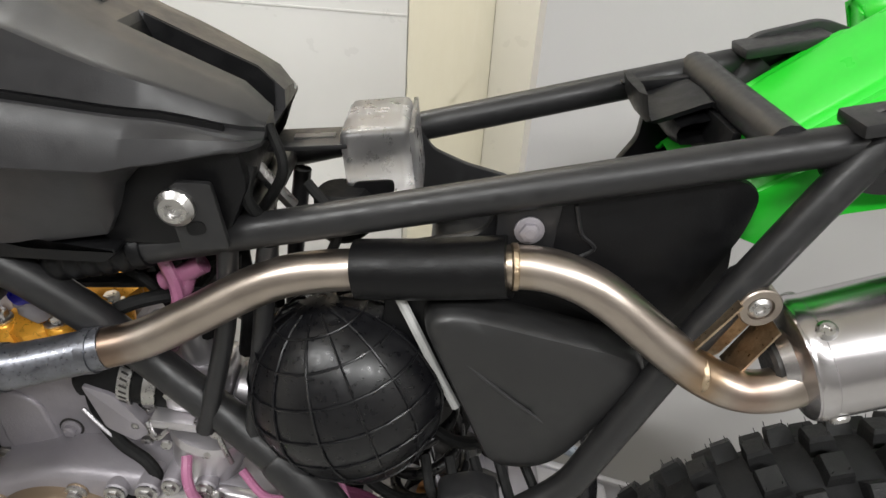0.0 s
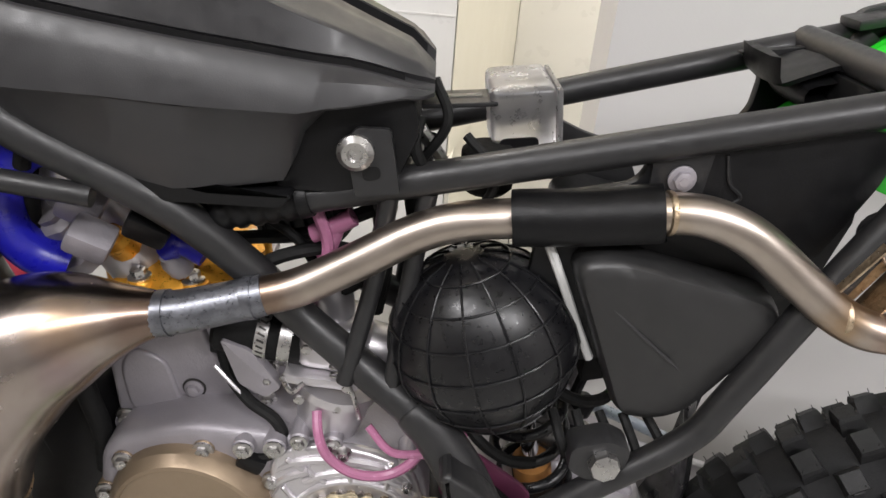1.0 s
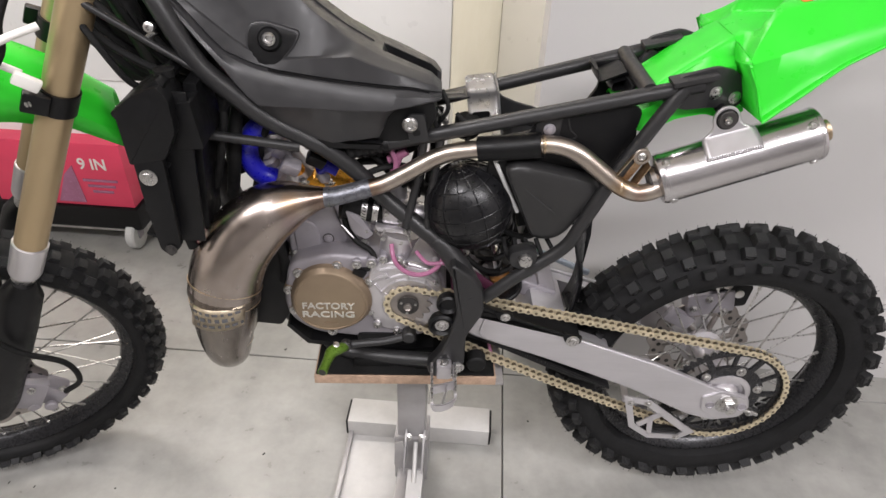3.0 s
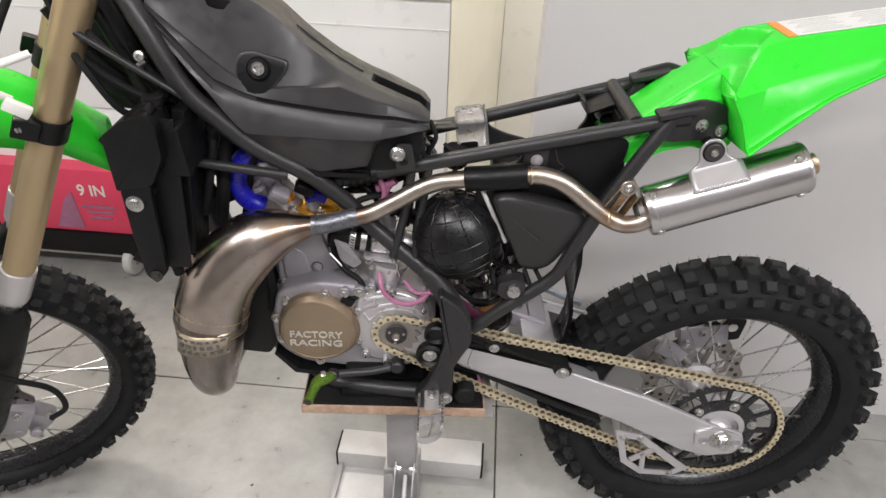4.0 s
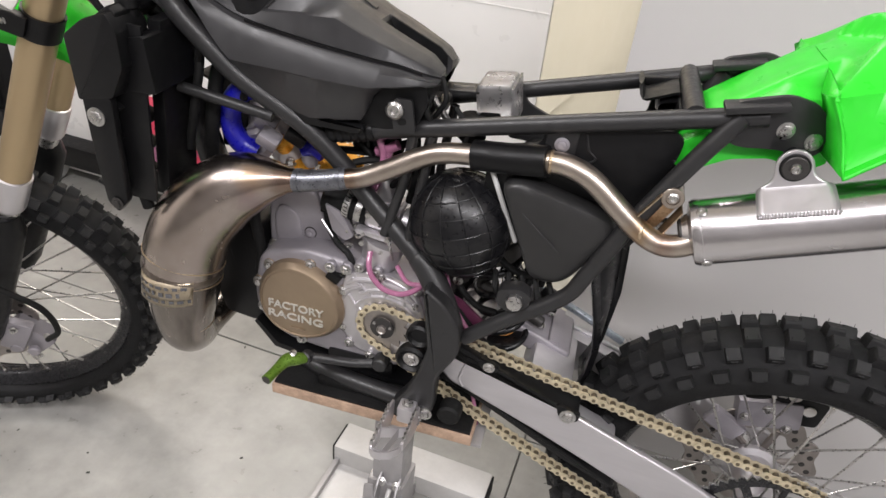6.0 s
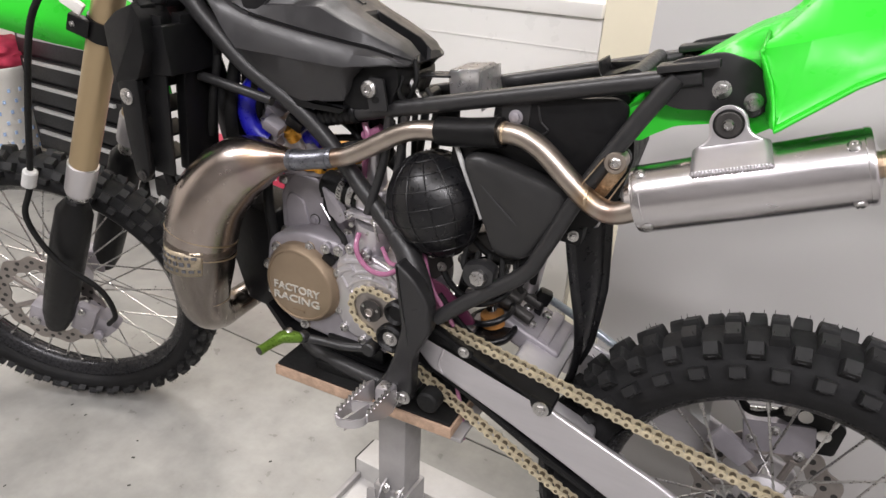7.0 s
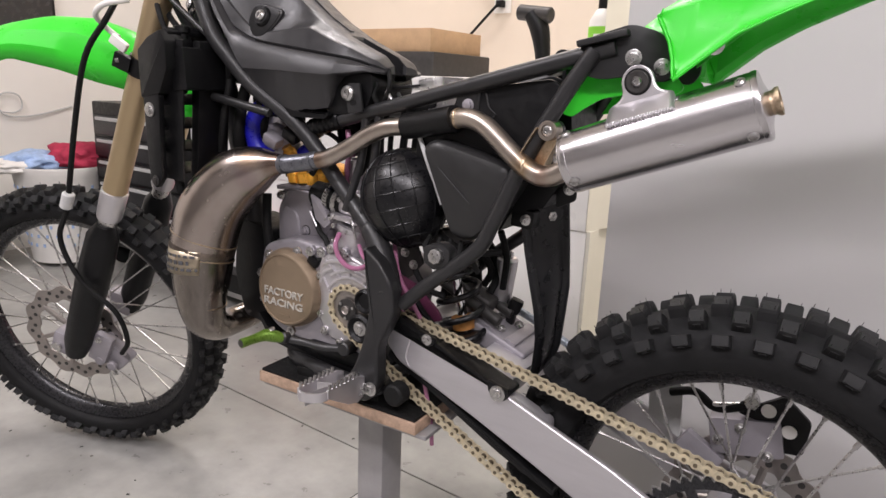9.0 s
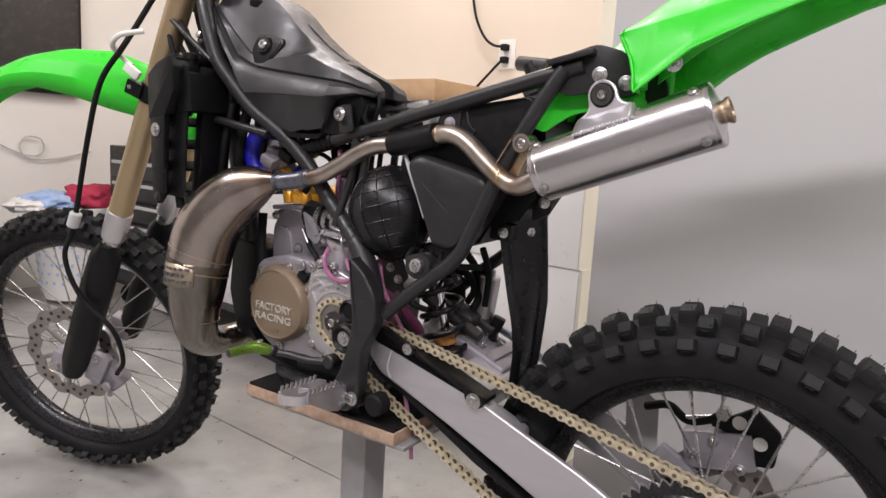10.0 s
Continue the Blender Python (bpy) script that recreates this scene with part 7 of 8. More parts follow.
add_box(bm, (0.030, 0.010, 0.016), Matrix.Translation(fk(0.662, -0.002, -0.112)) @ pose(0, 0, 0, 0, 40, 0), 0.003)
part("hose_guide", bm, WHITE_PLASTIC, hose, "white plastic hose guide")
bm = bmesh.new()
rod(bm, fk(0.335, -0.028, -0.125), fk(0.365, -0.028, -0.124), 0.011, 14, 0.002)
part("hose_grommet", bm, GREY_CLEAR, hose)
bm = bmesh.new()
add_box(bm, (0.075, 0.034, 0.045), Matrix.Translation(fk(0.015, 0.098, -0.066)) @ pose(0, 0, 0, 0, 50, 0), 0.008)
add_box(bm, (0.040, 0.018, 0.070), Matrix.Translation(fk(0.030, 0.080, -0.088)) @ pose(0, 0, 0, 0, 30, 0), 0.006)
for b_ in (0.085, 0.112):
    rod(bm, fk(0.0, b_, -0.088), fk(0.0, b_, -0.098), 0.0105, 16, 0.002)
cal = front_part("brake_caliper", bm, ALU_DULL, "cast aluminium front brake caliper")
for p in (fk(0.055, 0.075, -0.100), fk(-0.02, 0.120, -0.086), fk(0.04, 0.125, -0.086)):
    hex_bolt(cal, p, 0.0055, 0.006)

# radiators with their louvres
for s in (-1, 1):
    bm = bmesh.new()
    prism(bm, [(-0.820, 0.690), (-0.800, 0.895), (-0.784, 0.893), (-0.804, 0.688)], s * 0.045, s * 0.104, 0.003)
    rad = part("radiator", bm, BLACK_PLASTIC, bike, "black radiator beside the frame")
    for k in range(14):
        b = bmesh.new()
        z = 0.705 + 0.0125 * k
        x = -0.8185 + 0.0975 * (z - 0.69) * 1.0
        add_box(b, (0.004, 0.056, 0.0022), pose(x + 0.0006, s * 0.075, z))
        part("fin", b, FRAME_PAINT, rad)
    lv = [(-0.866, 0.878), (-0.842, 0.896), (-0.812, 0.907), (-0.802, 0.890), (-0.802, 0.853), (-0.821, 0.817), (-0.864, 0.809)]
    bm = bmesh.new()
    prism(bm, round_outline(lv, 0.004), s * 0.100, s * 0.150, 0.003)
    lou = part("louvre", bm, BLACK_PLASTIC, rad, "boxy black plastic radiator louvre")
    bm = bmesh.new()
    prism(bm, round_outline([(-0.860, 0.812), (-0.824, 0.817), (-0.826, 0.760), (-0.828, 0.692), (-0.843, 0.675), (-0.855, 0.687), (-0.859, 0.743)], 0.004), s * 0.139, s * 0.149, 0.002)
    part("louvre_leg", bm, BLACK_PLASTIC, rad, "narrow black lower leg of the louvre")
    part("duct", prism(bmesh.new(), [(-0.852, 0.69), (-0.826, 0.895), (-0.788, 0.893), (-0.803, 0.688)], s * 0.127, s * 0.131, 0.001), BLACK_PLASTIC, rad)
    part("top_vane", prism(bmesh.new(), round_outline([(-0.876, 0.870), (-0.815, 0.912), (-0.806, 0.902), (-0.868, 0.858)], 0.004), s * 0.060, s * 0.140, 0.003), BLACK_PLASTIC, rad)
    for k in range(5):
        part("vane", boxm((0.030, 0.080, 0.004), pose(-0.858 + 0.007 * k, s * 0.100, 0.70 + 0.036 * k, 0, 25, 0), 0.001), BLACK_PLASTIC, rad)
    hex_bolt(rad, (-0.846, s * 0.149, 0.793), 0.0085, 0.005, axis=(0, s, 0))
    hex_bolt(rad, (-0.841, s * 0.150, 0.688), 0.0060, 0.004, axis=(0, s, 0), material=DARK_STEEL)
    bm = bmesh.new()
    prism(bm, round_outline([(-0.813, 0.868), (-0.806, 0.880), (-0.785, 0.884), (-0.779, 0.824), (-0.811, 0.822)], 0.003), s * 0.048, s * 0.134, 0.002)
    part("side_shroud", bm, BLACK_PLASTIC, rad, "black shroud bracket")
    rod_b = bmesh.new()
    tube(rod_b, [(-0.842, s * 0.118, 0.86), (-0.836, s * 0.120, 0.80), (-0.832, s * 0.120, 0.72), (-0.826, s * 0.118, 0.67)], 0.007, seg=10)
    part("overflow_pipe", rod_b, RUBBER, rad)
    b = bmesh.new()
    lathe(b, [(0, 0.010), (0.010, 0.010), (0.012, 0.012), (0.020, 0.012), (0.022, 0.008)], pose(-0.815, s * 0.110, 0.893), 14)
    part("radiator_cap", b, BLACK_PLASTIC, rad)
for o, y in (([(-0.86, 0.852), (-0.812, 0.870), (-0.79, 0.85), (-0.83, 0.78), (-0.852, 0.80)], 0.152), ([(-0.838, 0.930), (-0.800, 0.905), (-0.815, 0.820), (-0.872, 0.862)], 0.168), ([(-0.770, 0.740), (-0.752, 0.720), (-0.762, 0.690), (-0.785, 0.700)], 0.070)):
    part("side_panel", prism(bmesh.new(), round_outline(o, 0.006), y, y + 0.004, 0.001), GREEN, bike, "bright green side panel beyond the radiator")
# coil box and hoses that fill the space behind the radiator
part("coil_box", prism(bmesh.new(), round_outline([(-0.800, 0.700), (-0.806, 0.850), (-0.770, 0.864), (-0.742, 0.815), (-0.748, 0.725)], 0.008), 0.012, 0.062, 0.004), BLACK_PLASTIC, bike, "black ignition box between the radiators")
for pts, r in (([(-0.79, -0.03, 0.70), (-0.775, -0.045, 0.76), (-0.765, -0.04, 0.82), (-0.752, -0.03, 0.855)], 0.0090), ([(-0.80, -0.06, 0.73), (-0.782, -0.066, 0.79), (-0.772, -0.06, 0.85), (-0.785, -0.06, 0.90)], 0.0055), ([(-0.765, 0.0, 0.69), (-0.752, -0.02, 0.73), (-0.742, -0.022, 0.79)], 0.0060)):
    part("hose", tube(bmesh.new(), pts, r, seg=10), RUBBER, bike)
# black gusset, loom and wires behind the steering head
part("head_gusset", prism(bmesh.new(), round_outline([(-0.962, 0.965), (-0.925, 1.010), (-0.830, 0.985), (-0.800, 0.900), (-0.835, 0.832), (-0.930, 0.838), (-0.955, 0.880)], 0.010), 0.034, 0.060, 0.004), BLACK_PLASTIC, bike, "black gusset panel behind the steering head")
for pts, r in (([(-0.960, -0.020, 0.985), (-0.930, -0.012, 0.930), (-0.890, -0.005, 0.890), (-0.840, -0.010, 0.860)], 0.0075), ([(-0.945, 0.010, 0.960), (-0.915, 0.004, 0.900), (-0.880, 0.000, 0.865), (-0.830, 0.000, 0.842)], 0.0060),
               ([(-0.905, -0.030, 1.000), (-0.880, -0.036, 0.955), (-0.860, -0.034, 0.915), (-0.835, -0.030, 0.880)], 0.0048), ([(-0.975, 0.020, 0.930), (-0.935, 0.022, 0.880), (-0.890, 0.020, 0.850)], 0.0070)):
    part("wire", tube(bmesh.new(), pts, r, seg=9), RUBBER, frame_ob)
# lower frame stay and forward cables
part("stay", rod(bmesh.new(), V(-0.780, -0.085, 0.897), V(-0.900, -0.082, 0.975), 0.0042, 10), FRAME_PAINT, frame_ob)
part("stay", rod(bmesh.new(), V(-0.79, -0.078, 0.815), V(-0.68, -0.070, 0.796), 0.0065, 14), FRAME_PAINT, frame_ob)
bm = bmesh.new()
lathe(bm, [(0, 0.006), (0.009, 0.006), (0.010, 0.004)], along((-0.834, -0.072, 0.947), (-0.834, -1, 1.2)), 12)
lathe(bm, [(0, 0.0045), (0.016, 0.0045)], along((-0.842, -0.074, 0.932), (-0.80, -0.07, 0.97)), 10)
part("cable_adjuster", bm, STEEL, frame_ob)
for k, pts in enumerate(([(-0.93, -0.05, 1.03), (-0.90, -0.07, 0.985), (-0.85, -0.075, 0.935), (-0.78, -0.07, 0.90)], [(-0.95, -0.03, 1.00), (-0.91, -0.06, 0.94), (-0.86, -0.06, 0.90), (-0.80, -0.05, 0.87)],
                         [(-0.94, 0.02, 1.04), (-0.89, 0.0, 0.96), (-0.84, -0.02, 0.90), (-0.78, -0.02, 0.86)], [(-0.80, -0.06, 0.90), (-0.765, -0.075, 0.885), (-0.762, -0.072, 0.862), (-0.775, -0.06, 0.84)],
                         [(-0.93, -0.07, 0.98), (-0.895, -0.085, 0.93), (-0.872, -0.08, 0.885), (-0.85, -0.06, 0.86)], [(-0.76, -0.05, 0.88), (-0.735, -0.055, 0.86), (-0.72, -0.05, 0.83), (-0.73, -0.045, 0.80)])):
    part("cable", tube(bmesh.new(), pts, 0.0042 + 0.0006 * (k % 2), seg=9), RUBBER, frame_ob)
for p in ((-0.715, -0.02, 0.765), (-0.700, -0.045, 0.755), (-0.665, -0.04, 0.765), (-0.63, -0.03, 0.775)):
    b = bmesh.new()
    add_box(b, (0.026, 0.022, 0.018), Matrix.Translation(p) @ pose(0, 0, 0, 20, 30, 10), 0.004)
    part("coil_block", b, ALU_DULL if p[0] < -0.69 else BLACK_PLASTIC, engine)

# rear brake on the far side
bm = bmesh.new()
add_box(bm, (0.085, 0.040, 0.050), pose(-0.005, 0.066, 0.440, 0, -12, 0), 0.008)
add_box(bm, (0.055, 0.014, 0.030), pose(-0.055, 0.050, 0.405, 0, 30, 0), 0.004)
rcal = part("rear_caliper", bm, ALU_DULL, swing, "cast aluminium rear brake caliper")
bm = bmesh.new()
prism(bm, round_outline([(-0.02, 0.47), (0.03, 0.505), (0.062, 0.478), (0.058, 0.435), (0.02, 0.430), (0.03, 0.46)], 0.006), 0.050, 0.058, 0.002)
part("caliper_guard", bm, BLACK_PLASTIC, rcal, "black caliper guard with holes")
for p in ((0.015, 0.482), (0.040, 0.462)):
    b = bmesh.new()
    rod(b, V(p[0], 0.0485, p[1]), V(p[0], 0.052, p[1]), 0.0085, 16)
    part("guard_hole", b, WHITE_PLASTIC, rcal)
for p in ((-0.035, 0.430), (0.022, 0.425), (-0.012, 0.452)):
    hex_bolt(rcal, (p[0], 0.046, p[1]), 0.0055, 0.006)
bm = bmesh.new()
tube(bm, [(-0.100, 0.060, 0.470), (-0.070, 0.052, 0.482), (-0.045, 0.048, 0.470), (-0.020, 0.046, 0.478), (-0.004, 0.050, 0.488)], 0.0055, seg=10)
part("brake_line", bm, RUBBER, rcal)
bm = bmesh.new()
rod(bm, V(-0.046, 0.048, 0.472), V(-0.014, 0.047, 0.482), 0.0045, 10)
rod(bm, V(-0.004, 0.040, 0.490), V(-0.004, 0.056, 0.490), 0.009, 6, 0.001)
part("banjo_bolt", bm, STEEL, rcal)
bm = bmesh.new()
rod(bm, V(0, -0.112, 0.340), V(0, 0.112, 0.340), 0.009, 18)
part("rear_axle", bm, STEEL, swing)
bm = bmesh.new()
loft(bm, [[V(x, y, z) for x, z in ((-0.135, 0.500), (-0.090, 0.470), (-0.085, 0.395), (-0.130, 0.420))] for y in (0.084, 0.088)])
part("disc_guard", bm, GREY_CLEAR, swing, "grey plastic disc guard")

# ---- lift stand ----
stand = thing("lift_stand", "grey steel motorcycle lift stand with a padded particle-board top", "stand", pose(0, 0, 0))
TOPM = BIKE
bm = bmesh.new()
prism(bm, [(-0.693, 0.3785), (-0.397, 0.3785), (-0.397, 0.3955), (-0.693, 0.3955)], -0.093, 0.105, 0.0012)
wood = part("top_board", bm, PARTICLE, stand, "brown particle-board top with raw edges", TOPM)
part("rubber_mat", boxm((0.290, 0.192, 0.0045), pose(-0.545, 0.006, 0.3978), 0.001), RUBBER, wood, "black rubber mat")
bm = bmesh.new()
add_box(bm, (0.306, 0.190, 0.006), pose(-0.536, 0.008, 0.3752), 0.001)
part("top_plate", bm, PAINT_GREY, stand, "grey steel top plate with a turned-down lip", TOPM)
for x, y in ((-0.60, -0.06), (-0.50, -0.065), (-0.60, 0.06), (-0.50, 0.065)):
    b = boxm((0.06, 0.03, 0.016), pose(x, y, 0.4075), 0.003)
    part("pad", b, RUBBER, wood, "", None)
PX, PY = -0.518, 0.005
bm = bmesh.new()
add_box(bm, (0.054, 0.050, 0.335), pose(PX, PY, 0.198), 0.004)
post = part("post", bm, PAINT_GREY, stand, "square grey steel post")
part("post_cap", boxm((0.066, 0.062, 0.006), pose(PX, PY, 0.3585), 0.001), RUBBER, post)
bm = bmesh.new()
add_box(bm, (0.066, 0.062, 0.130), pose(PX, PY, 0.070), 0.003)
part("outer_post", bm, PAINT_GREY, stand)
for y0, y1, nm in ((0.072, 0.138, "rear_foot"), (-0.190, -0.124, "front_foot")):
    bm = span((-0.668, y0, 0.002), (-0.360, y1, 0.050), 0.004)
    part(nm, bm, PAINT_PALE, stand, "pale steel foot tube")
    for x in (-0.669, -0.359):
        part("end_plug", span((x - 0.003, y0 + 0.003, 0.005), (x + 0.003, y1 - 0.003, 0.047), 0.001), RUBBER, stand)
part("spine", span((-0.544, -0.124, 0.004), (-0.492, 0.072, 0.040), 0.003), PAINT_GREY, stand)
part("side_rail", span((-0.664, -0.124, 0.002), (-0.655, 0.072, 0.020), 0.001), PAINT_GREY, stand)
part("base_sheet", span((-0.655, -0.124, 0.002), (-0.544, 0.072, 0.006)), PAINT_PALE, stand, "pale sheet-steel base plate")
# pedal lever on the front of the post: two side plates on bolts, a bar and a folded channel
for x in (-0.527, -0.492):
    part("side_plate", loft(bmesh.new(), [[V(x + dx, y, z) for y, z in ((-0.020, 0.155), (-0.034, 0.150), (-0.074, 0.092), (-0.062, 0.078), (-0.020, 0.112))] for dx in (-0.0015, 0.0015)]), PAINT_GREY, stand)
    hex_bolt(stand, (x + (0.004 if x < -0.51 else -0.004), -0.0285, 0.1420), 0.0062, 0.006, axis=(0, -0.8, 0.6))
part("pedal_arm", rod(bmesh.new(), V(-0.508, -0.028, 0.128), V(-0.506, -0.085, 0.078), 0.0045, 10), PAINT_PALE, stand)
PED = Matrix.Translation((-0.5045, -0.130, 0.0590)) @ pose(0, 0, 0, 22, 0, 0)
part("pedal", add_box(add_box(boxm((0.030, 0.145, 0.003), PED, 0.001), (0.003, 0.145, 0.016), PED @ Matrix.Translation((0.0138, 0, -0.0075)), 0.001), (0.003, 0.145, 0.016), PED @ Matrix.Translation((-0.0138, 0, -0.0075)), 0.001), PAINT_PALE, stand, "pale folded steel pedal channel")
bm = bmesh.new()
prism(bm, round_outline([(-0.546, 0.150), (-0.530, 0.156), (-0.524, 0.090), (-0.548, 0.082)], 0.004), -0.052, -0.048, 0.001)
part("link_plate", bm, PAINT_GREY, stand)

# ---- room things ----
counter = thing("counter", "white laminate counter unit against the beige wall", "counter", pose(0, 0, 0))
part("body", span((-2.55, 0.746, 0.02), (-0.508, 1.60, 0.5115), 0.003), CABINET, counter)
part("apron", span((-2.55, 0.738, 0.512), (-0.508, 1.60, 0.835), 0.003), CABINET, counter, "deeper white upper front above a ledge")
part("worktop", span((-2.56, 0.726, 0.836), (-0.5075, 1.605, 0.868), 0.006), CABINET, counter, "white worktop with a rounded edge")
part("trim_strip", span((-2.55, 0.7360, 0.765), (-0.510, 0.739, 0.768)), CABINET, counter)

bottle = thing("bottle", "white bottle with a bright green label on the counter", "bottle", pose(-0.585, 0.905, 0.868))
part("body", lathe(bmesh.new(), [(0, 0.030), (0.004, 0.034), (0.150, 0.034), (0.175, 0.020), (0.180, 0.013)], None, 24), WHITE_PLASTIC, bottle)
part("label", lathe(bmesh.new(), [(0.012, 0.0344), (0.012, 0.0352), (0.135, 0.0352), (0.135, 0.0344)], None, 24, close=True), GREEN_LABEL := mat("green_label", (0.24, 0.62, 0.05), 0.45, var=0.05, scale=10), bottle)
for k in range(4):
    part("print_bar", boxm((0.030 - 0.006 * (k % 2), 0.002, 0.008), pose(0.005, -0.0350, 0.035 + 0.026 * k)), WHITE_PLASTIC, bottle)
part("cap", lathe(bmesh.new(), [(0.178, 0.015), (0.205, 0.015), (0.207, 0.012)], None, 18), BLACK_PLASTIC, bottle)

tool = thing("air_gun", "dark grey air tool standing on the counter", "tool", pose(-0.80, 1.00, 0.868))
bm = bmesh.new()
tube(bm, [(0, 0, 0.0, 0.018), (0.002, 0, 0.05, 0.020), (-0.004, 0, 0.10, 0.024), (-0.018, 0, 0.15, 0.028), (-0.040, 0, 0.185, 0.026)], seg=16)
part("handle", bm, BLACK_PLASTIC, tool)
part("barrel", rod(bmesh.new(), V(-0.085, 0, 0.190), V(0.02, 0, 0.178), 0.022, 18, 0.004), DARK_STEEL, tool)
box = thing("cardboard_box", "open brown cardboard box on a dark tray on the counter", "box", pose(-1.42, 1.20, 0.868))
part("carton", boxm((0.36, 0.30, 0.075), Matrix.Translation((0, 0, 0.120)), 0.003), CARDBOARD, box)
part("tray", boxm((0.42, 0.34, 0.080), Matrix.Translation((0, 0, 0.042)), 0.006), DARK_STEEL, box)

socket = thing("wall_socket", "white double wall socket with two black plugs", "socket", pose(-1.32, 1.62, 1.19))
part("plate", boxm((0.078, 0.007, 0.118), Matrix.Translation((0, -0.0035, 0)), 0.003), WHITE_PLASTIC, socket)
for z in (0.025, -0.025):
    part("plug", boxm((0.030, 0.030, 0.026), Matrix.Translation((0, -0.021, z)), 0.006), RUBBER, socket)
cable = thing("power_cable", "black power cable hanging in a loop from the socket", "cable")
part("lower_lead", tube(bmesh.new(), [(-1.32, 1.585, 1.165), (-1.37, 1.585, 1.12), (-1.46, 1.590, 1.04), (-1.55, 1.590, 0.95), (-1.60, 1.58, 0.885)], 0.0055, seg=9), RUBBER, cable)
part("upper_lead", tube(bmesh.new(), [(-1.32, 1.585, 1.215), (-1.37, 1.585, 1.225), (-1.42, 1.59, 1.26), (-1.47, 1.595, 1.34), (-1.50, 1.60, 1.44)], 0.0055, seg=9), RUBBER, cable)

# black tool chest beside the far wall
chest = thing("tool_chest", "black tool chest with pale drawer pulls", "tool chest", pose(-2.46, 0.92, 0))
part("body", boxm((0.66, 0.44, 0.62), Matrix.Translation((0, 0, 0.41)), 0.008), BLACK_PLASTIC, chest)
for k in range(6):
    z = 0.165 + 0.092 * k
    dr = part("drawer", boxm((0.60, 0.016, 0.078), Matrix.Translation((0, -0.226, z)), 0.004), FRAME_PAINT, chest)
    part("pull", boxm((0.52, 0.014, 0.014), Matrix.Translation((0, -0.240, z + 0.026)), 0.004), GREY_CLEAR, dr, "pale drawer pull")
for sx in (-0.27, 0.27):
    for sy in (-0.16, 0.16):
        part("caster", rod(bmesh.new(), V(sx - 0.014, sy, 0.048), V(sx + 0.014, sy, 0.048), 0.046, 20, 0.006), RUBBER, chest)
part("red_case", boxm((0.10, 0.12, 0.05), Matrix.Translation((0.21, -0.10, 0.745)), 0.008), RED_BOX, chest)

# low dolly with a red box
dolly = thing("floor_dolly", "low black dolly on grey casters", "dolly", pose(-1.72, 0.86, 0))
part("deck", boxm((0.66, 0.36, 0.075), Matrix.Translation((0, 0, 0.110)), 0.012), BLACK_PLASTIC, dolly)
for sx, sy in ((0.29, -0.155), (-0.29, -0.155), (0.29, 0.155), (-0.29, 0.155)):
    c_ = part("caster", rod(bmesh.new(), V(sx - 0.014, sy, 0.047), V(sx + 0.014, sy, 0.047), 0.046, 20, 0.005), GREY_CLEAR, dolly)
    part("fork", boxm((0.036, 0.03, 0.05), Matrix.Translation((sx, sy, 0.062)), 0.004), ALU_DULL, dolly)
redbox = thing("red_box", "red cardboard tool box with white lettering on the dolly", "box", pose(-1.60, 0.80, 0.1475))
part("carton", boxm((0.40, 0.22, 0.20), Matrix.Translation((0, 0, 0.10)), 0.003), RED_BOX, redbox)
lettering("9 IN", pose(0.110, -0.1108, 0.135, 90, 0, 0), 0.048, redbox, WHITE_PLASTIC, 0.078)
for k in range(3):
    part("print_bar", boxm((0.10 - 0.02 * k, 0.002, 0.008), pose(0.120, -0.1105, 0.085 - 0.018 * k)), PINK, redbox)
part("print_patch", prism(bmesh.new(), [(-0.02, 0.01), (0.06, 0.01), (0.05, 0.13), (0.02, 0.10)], -0.1115, -0.109), PINK, redbox, "pale picture patch")

basket = thing("laundry_basket", "white perforated plastic laundry basket full of cloths", "basket", pose(-2.95, 0.62, 0))
bm = bmesh.new()
lathe(bm, [(0.02, 0.135), (0.02, 0.140), (0.40, 0.185), (0.43, 0.200), (0.44, 0.198), (0.43, 0.180), (0.03, 0.132)], None, 36, close=True)
tub = part("tub", bm, WHITE_PLASTIC, basket)
dot = bmesh.new()
add_box(dot, (0.010, 0.004, 0.014), None, 0.001)
me = bpy.data.meshes.new("hole")
dot.to_mesh(me)
dot.free()
me.materials.append(BLUE_CLOTH)
for row in range(7):
    z = 0.10 + 0.042 * row
    rr = 0.140 + (0.185 - 0.140) * (z - 0.02) / 0.38 + 0.001
    for k in range(24):
        a = 360 * (k + 0.5 * (row % 2)) / 24
        share("hole", me, tub, pose(0, 0, z, 0, 0, a) @ Matrix.Translation((0, -rr, 0)))


def rag(name, at, size, material, seed, label):
    bm = bmesh.new()
    bmesh.ops.create_icosphere(bm, subdivisions=4, radius=1.0)
    for v in bm.verts:
        n = noise.fractal(v.co * 1.7 + V(seed, 0, 0), 0.8, 2.2, 4)
        v.co = V(v.co.x * size[0], v.co.y * size[1], v.co.z * size[2]) * (1 + 0.28 * n)
    tagged(part(name, bm, material, None, "", Matrix.Translation(at), smooth=80), label, "cloth")


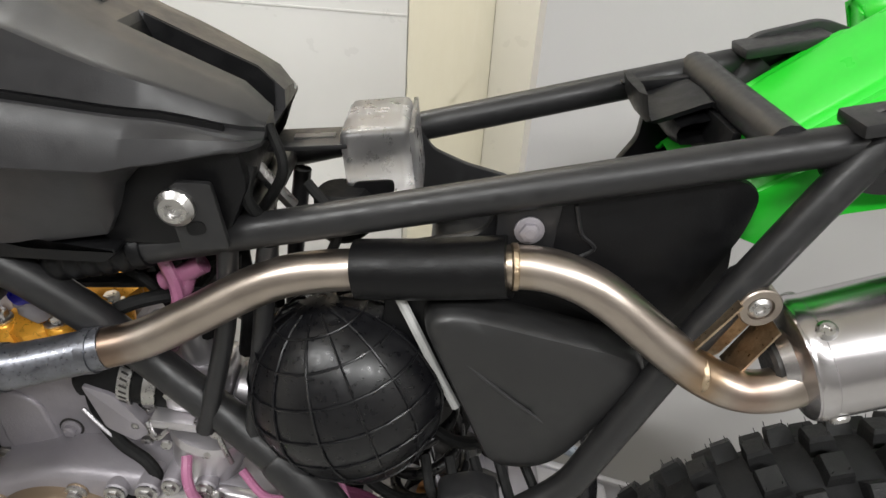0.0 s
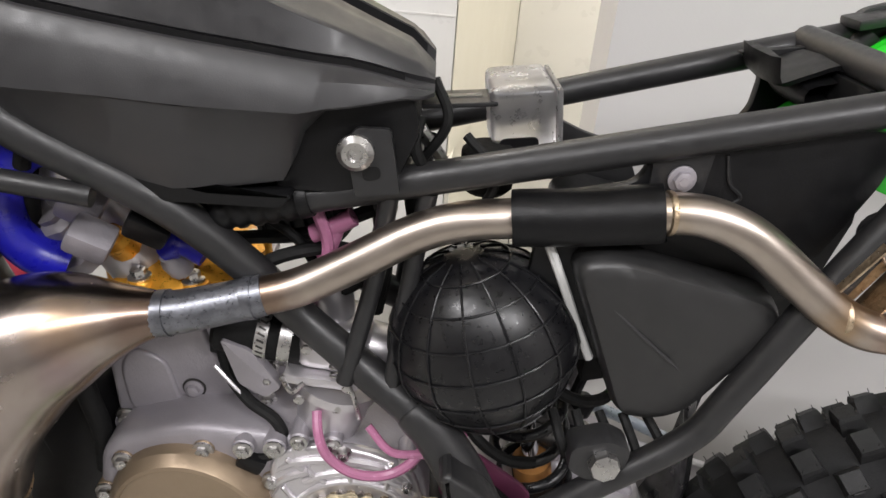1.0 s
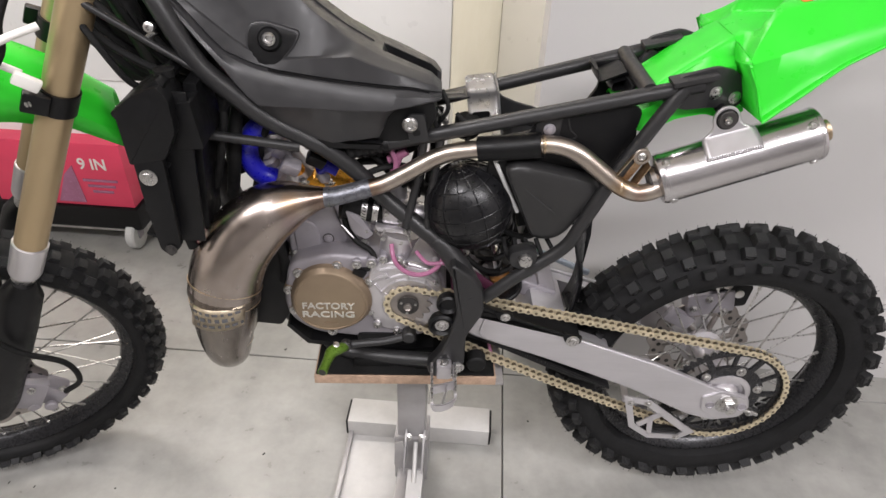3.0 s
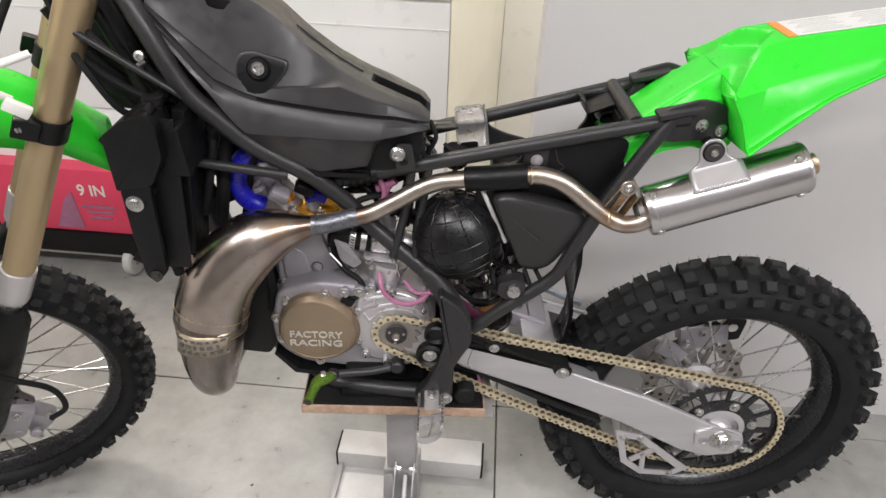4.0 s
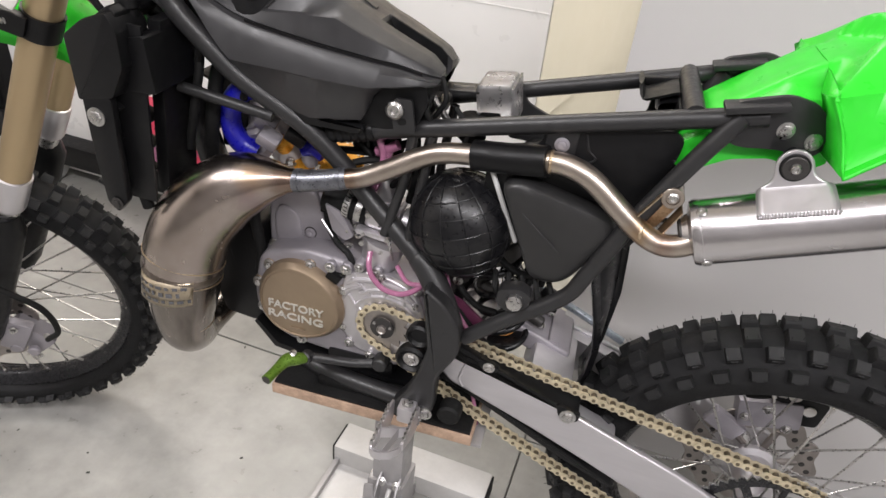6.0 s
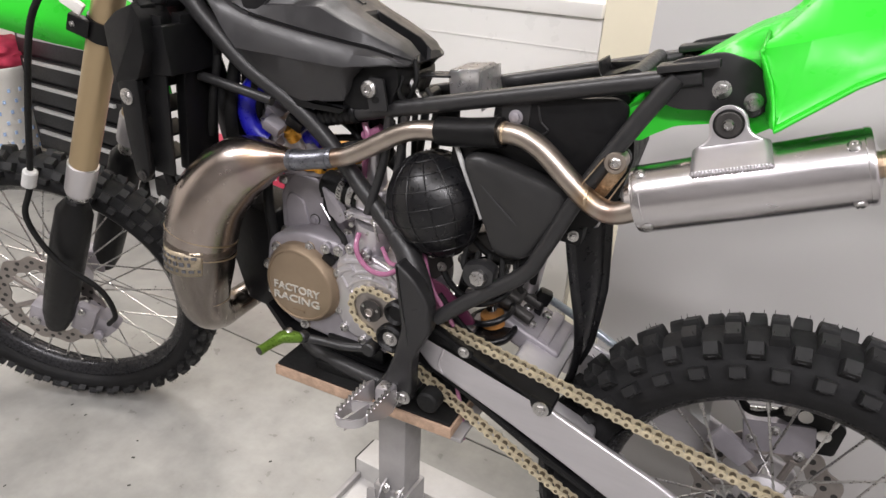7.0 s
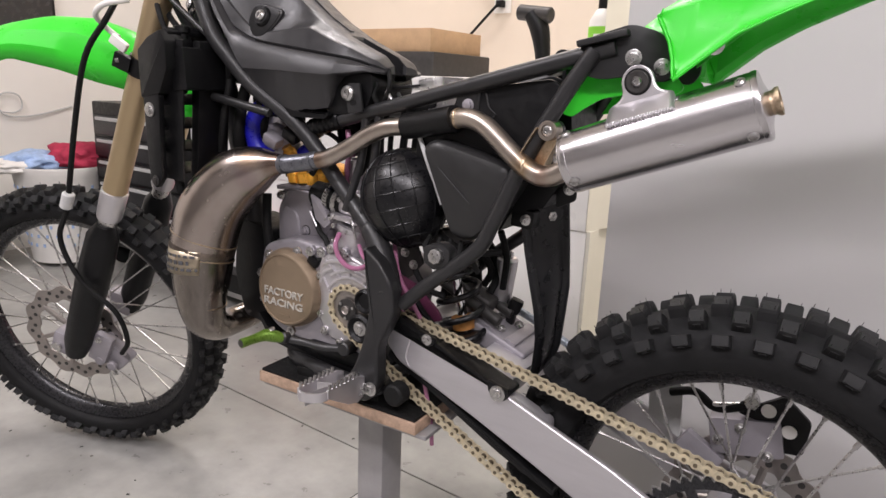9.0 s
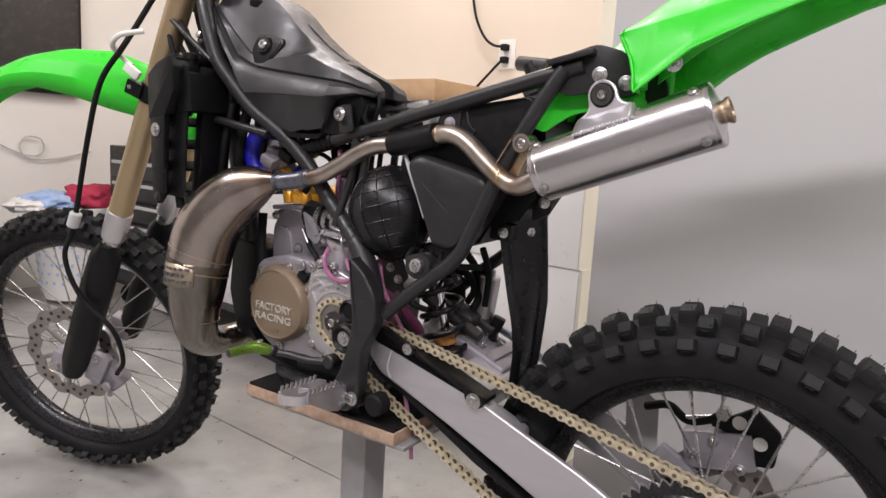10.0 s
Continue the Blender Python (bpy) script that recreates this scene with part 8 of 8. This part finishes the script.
rag("red_towel", (-2.90, 0.68, 0.475), (0.14, 0.12, 0.060), RED_CLOTH, 3.0, "crumpled dark red towel on top of the basket")
rag("blue_towel", (-2.98, 0.53, 0.455), (0.13, 0.12, 0.045), BLUE_CLOTH, 9.0, "crumpled pale blue towel in the basket")
rag("white_towel", (-2.98, 0.45, 0.440), (0.10, 0.10, 0.035), WHITE_PLASTIC, 15.0, "crumpled white towel in the basket")

tv = thing("wall_screen", "dark grey screen hung on the far wall", "screen", pose(-3.30, 0.40, 1.22))
part("case", boxm((0.05, 0.80, 0.56), Matrix.Translation((0.025, 0, 0)), 0.008), BLACK_PLASTIC, tv)
part("panel", boxm((0.004, 0.77, 0.53), Matrix.Translation((0.052, 0, 0)), 0.001), SCREEN, tv)
unit = thing("storage_bench", "low white bench with black open shelves along the far wall", "bench", pose(-3.05, -0.28, 0))
part("top", boxm((0.42, 1.10, 0.03), Matrix.Translation((0, 0, 0.425)), 0.004), DARK_STEEL, unit)
for k in range(4):
    part("shelf", boxm((0.40, 1.08, 0.022), Matrix.Translation((0, 0, 0.05 + 0.10 * k)), 0.003), WHITE_PLASTIC if k == 2 else GREY_CLEAR, unit)
part("back_panel", boxm((0.03, 1.08, 0.40), Matrix.Translation((-0.19, 0, 0.22)), 0.003), BLACK_PLASTIC, unit)
for y in (-0.53, 0.53):
    part("side_panel", boxm((0.42, 0.02, 0.41), Matrix.Translation((0, y, 0.205)), 0.003), BLACK_PLASTIC, unit)
cord = thing("extension_cord", "thin grey cord looped on the far wall", "cord")
loop = [(-3.292, 0.10, 0.93), (-3.288, 0.25, 0.80), (-3.286, 0.42, 0.70), (-3.284, 0.55, 0.645), (-3.282, 0.62, 0.66), (-3.281, 0.615, 0.72), (-3.280, 0.55, 0.73), (-3.280, 0.52, 0.68), (-3.281, 0.56, 0.63), (-3.284, 0.68, 0.63), (-3.288, 0.85, 0.67)]
part("lead", tube(bmesh.new(), loop, 0.0035, seg=8), GREY_CLEAR, cord)

# specks and offcuts on the concrete
random.seed(7)
for k in range(26):
    x, y = random.uniform(-1.7, -0.2), random.uniform(-0.45, 0.42)
    bm = bmesh.new()
    add_box(bm, (random.uniform(0.003, 0.007), random.uniform(0.002, 0.004), 0.0016), None, 0.0005, 1)
    part("debris", bm, DUST, floor, "", pose(x, y, 0.001, 0, 0, random.uniform(0, 180)))
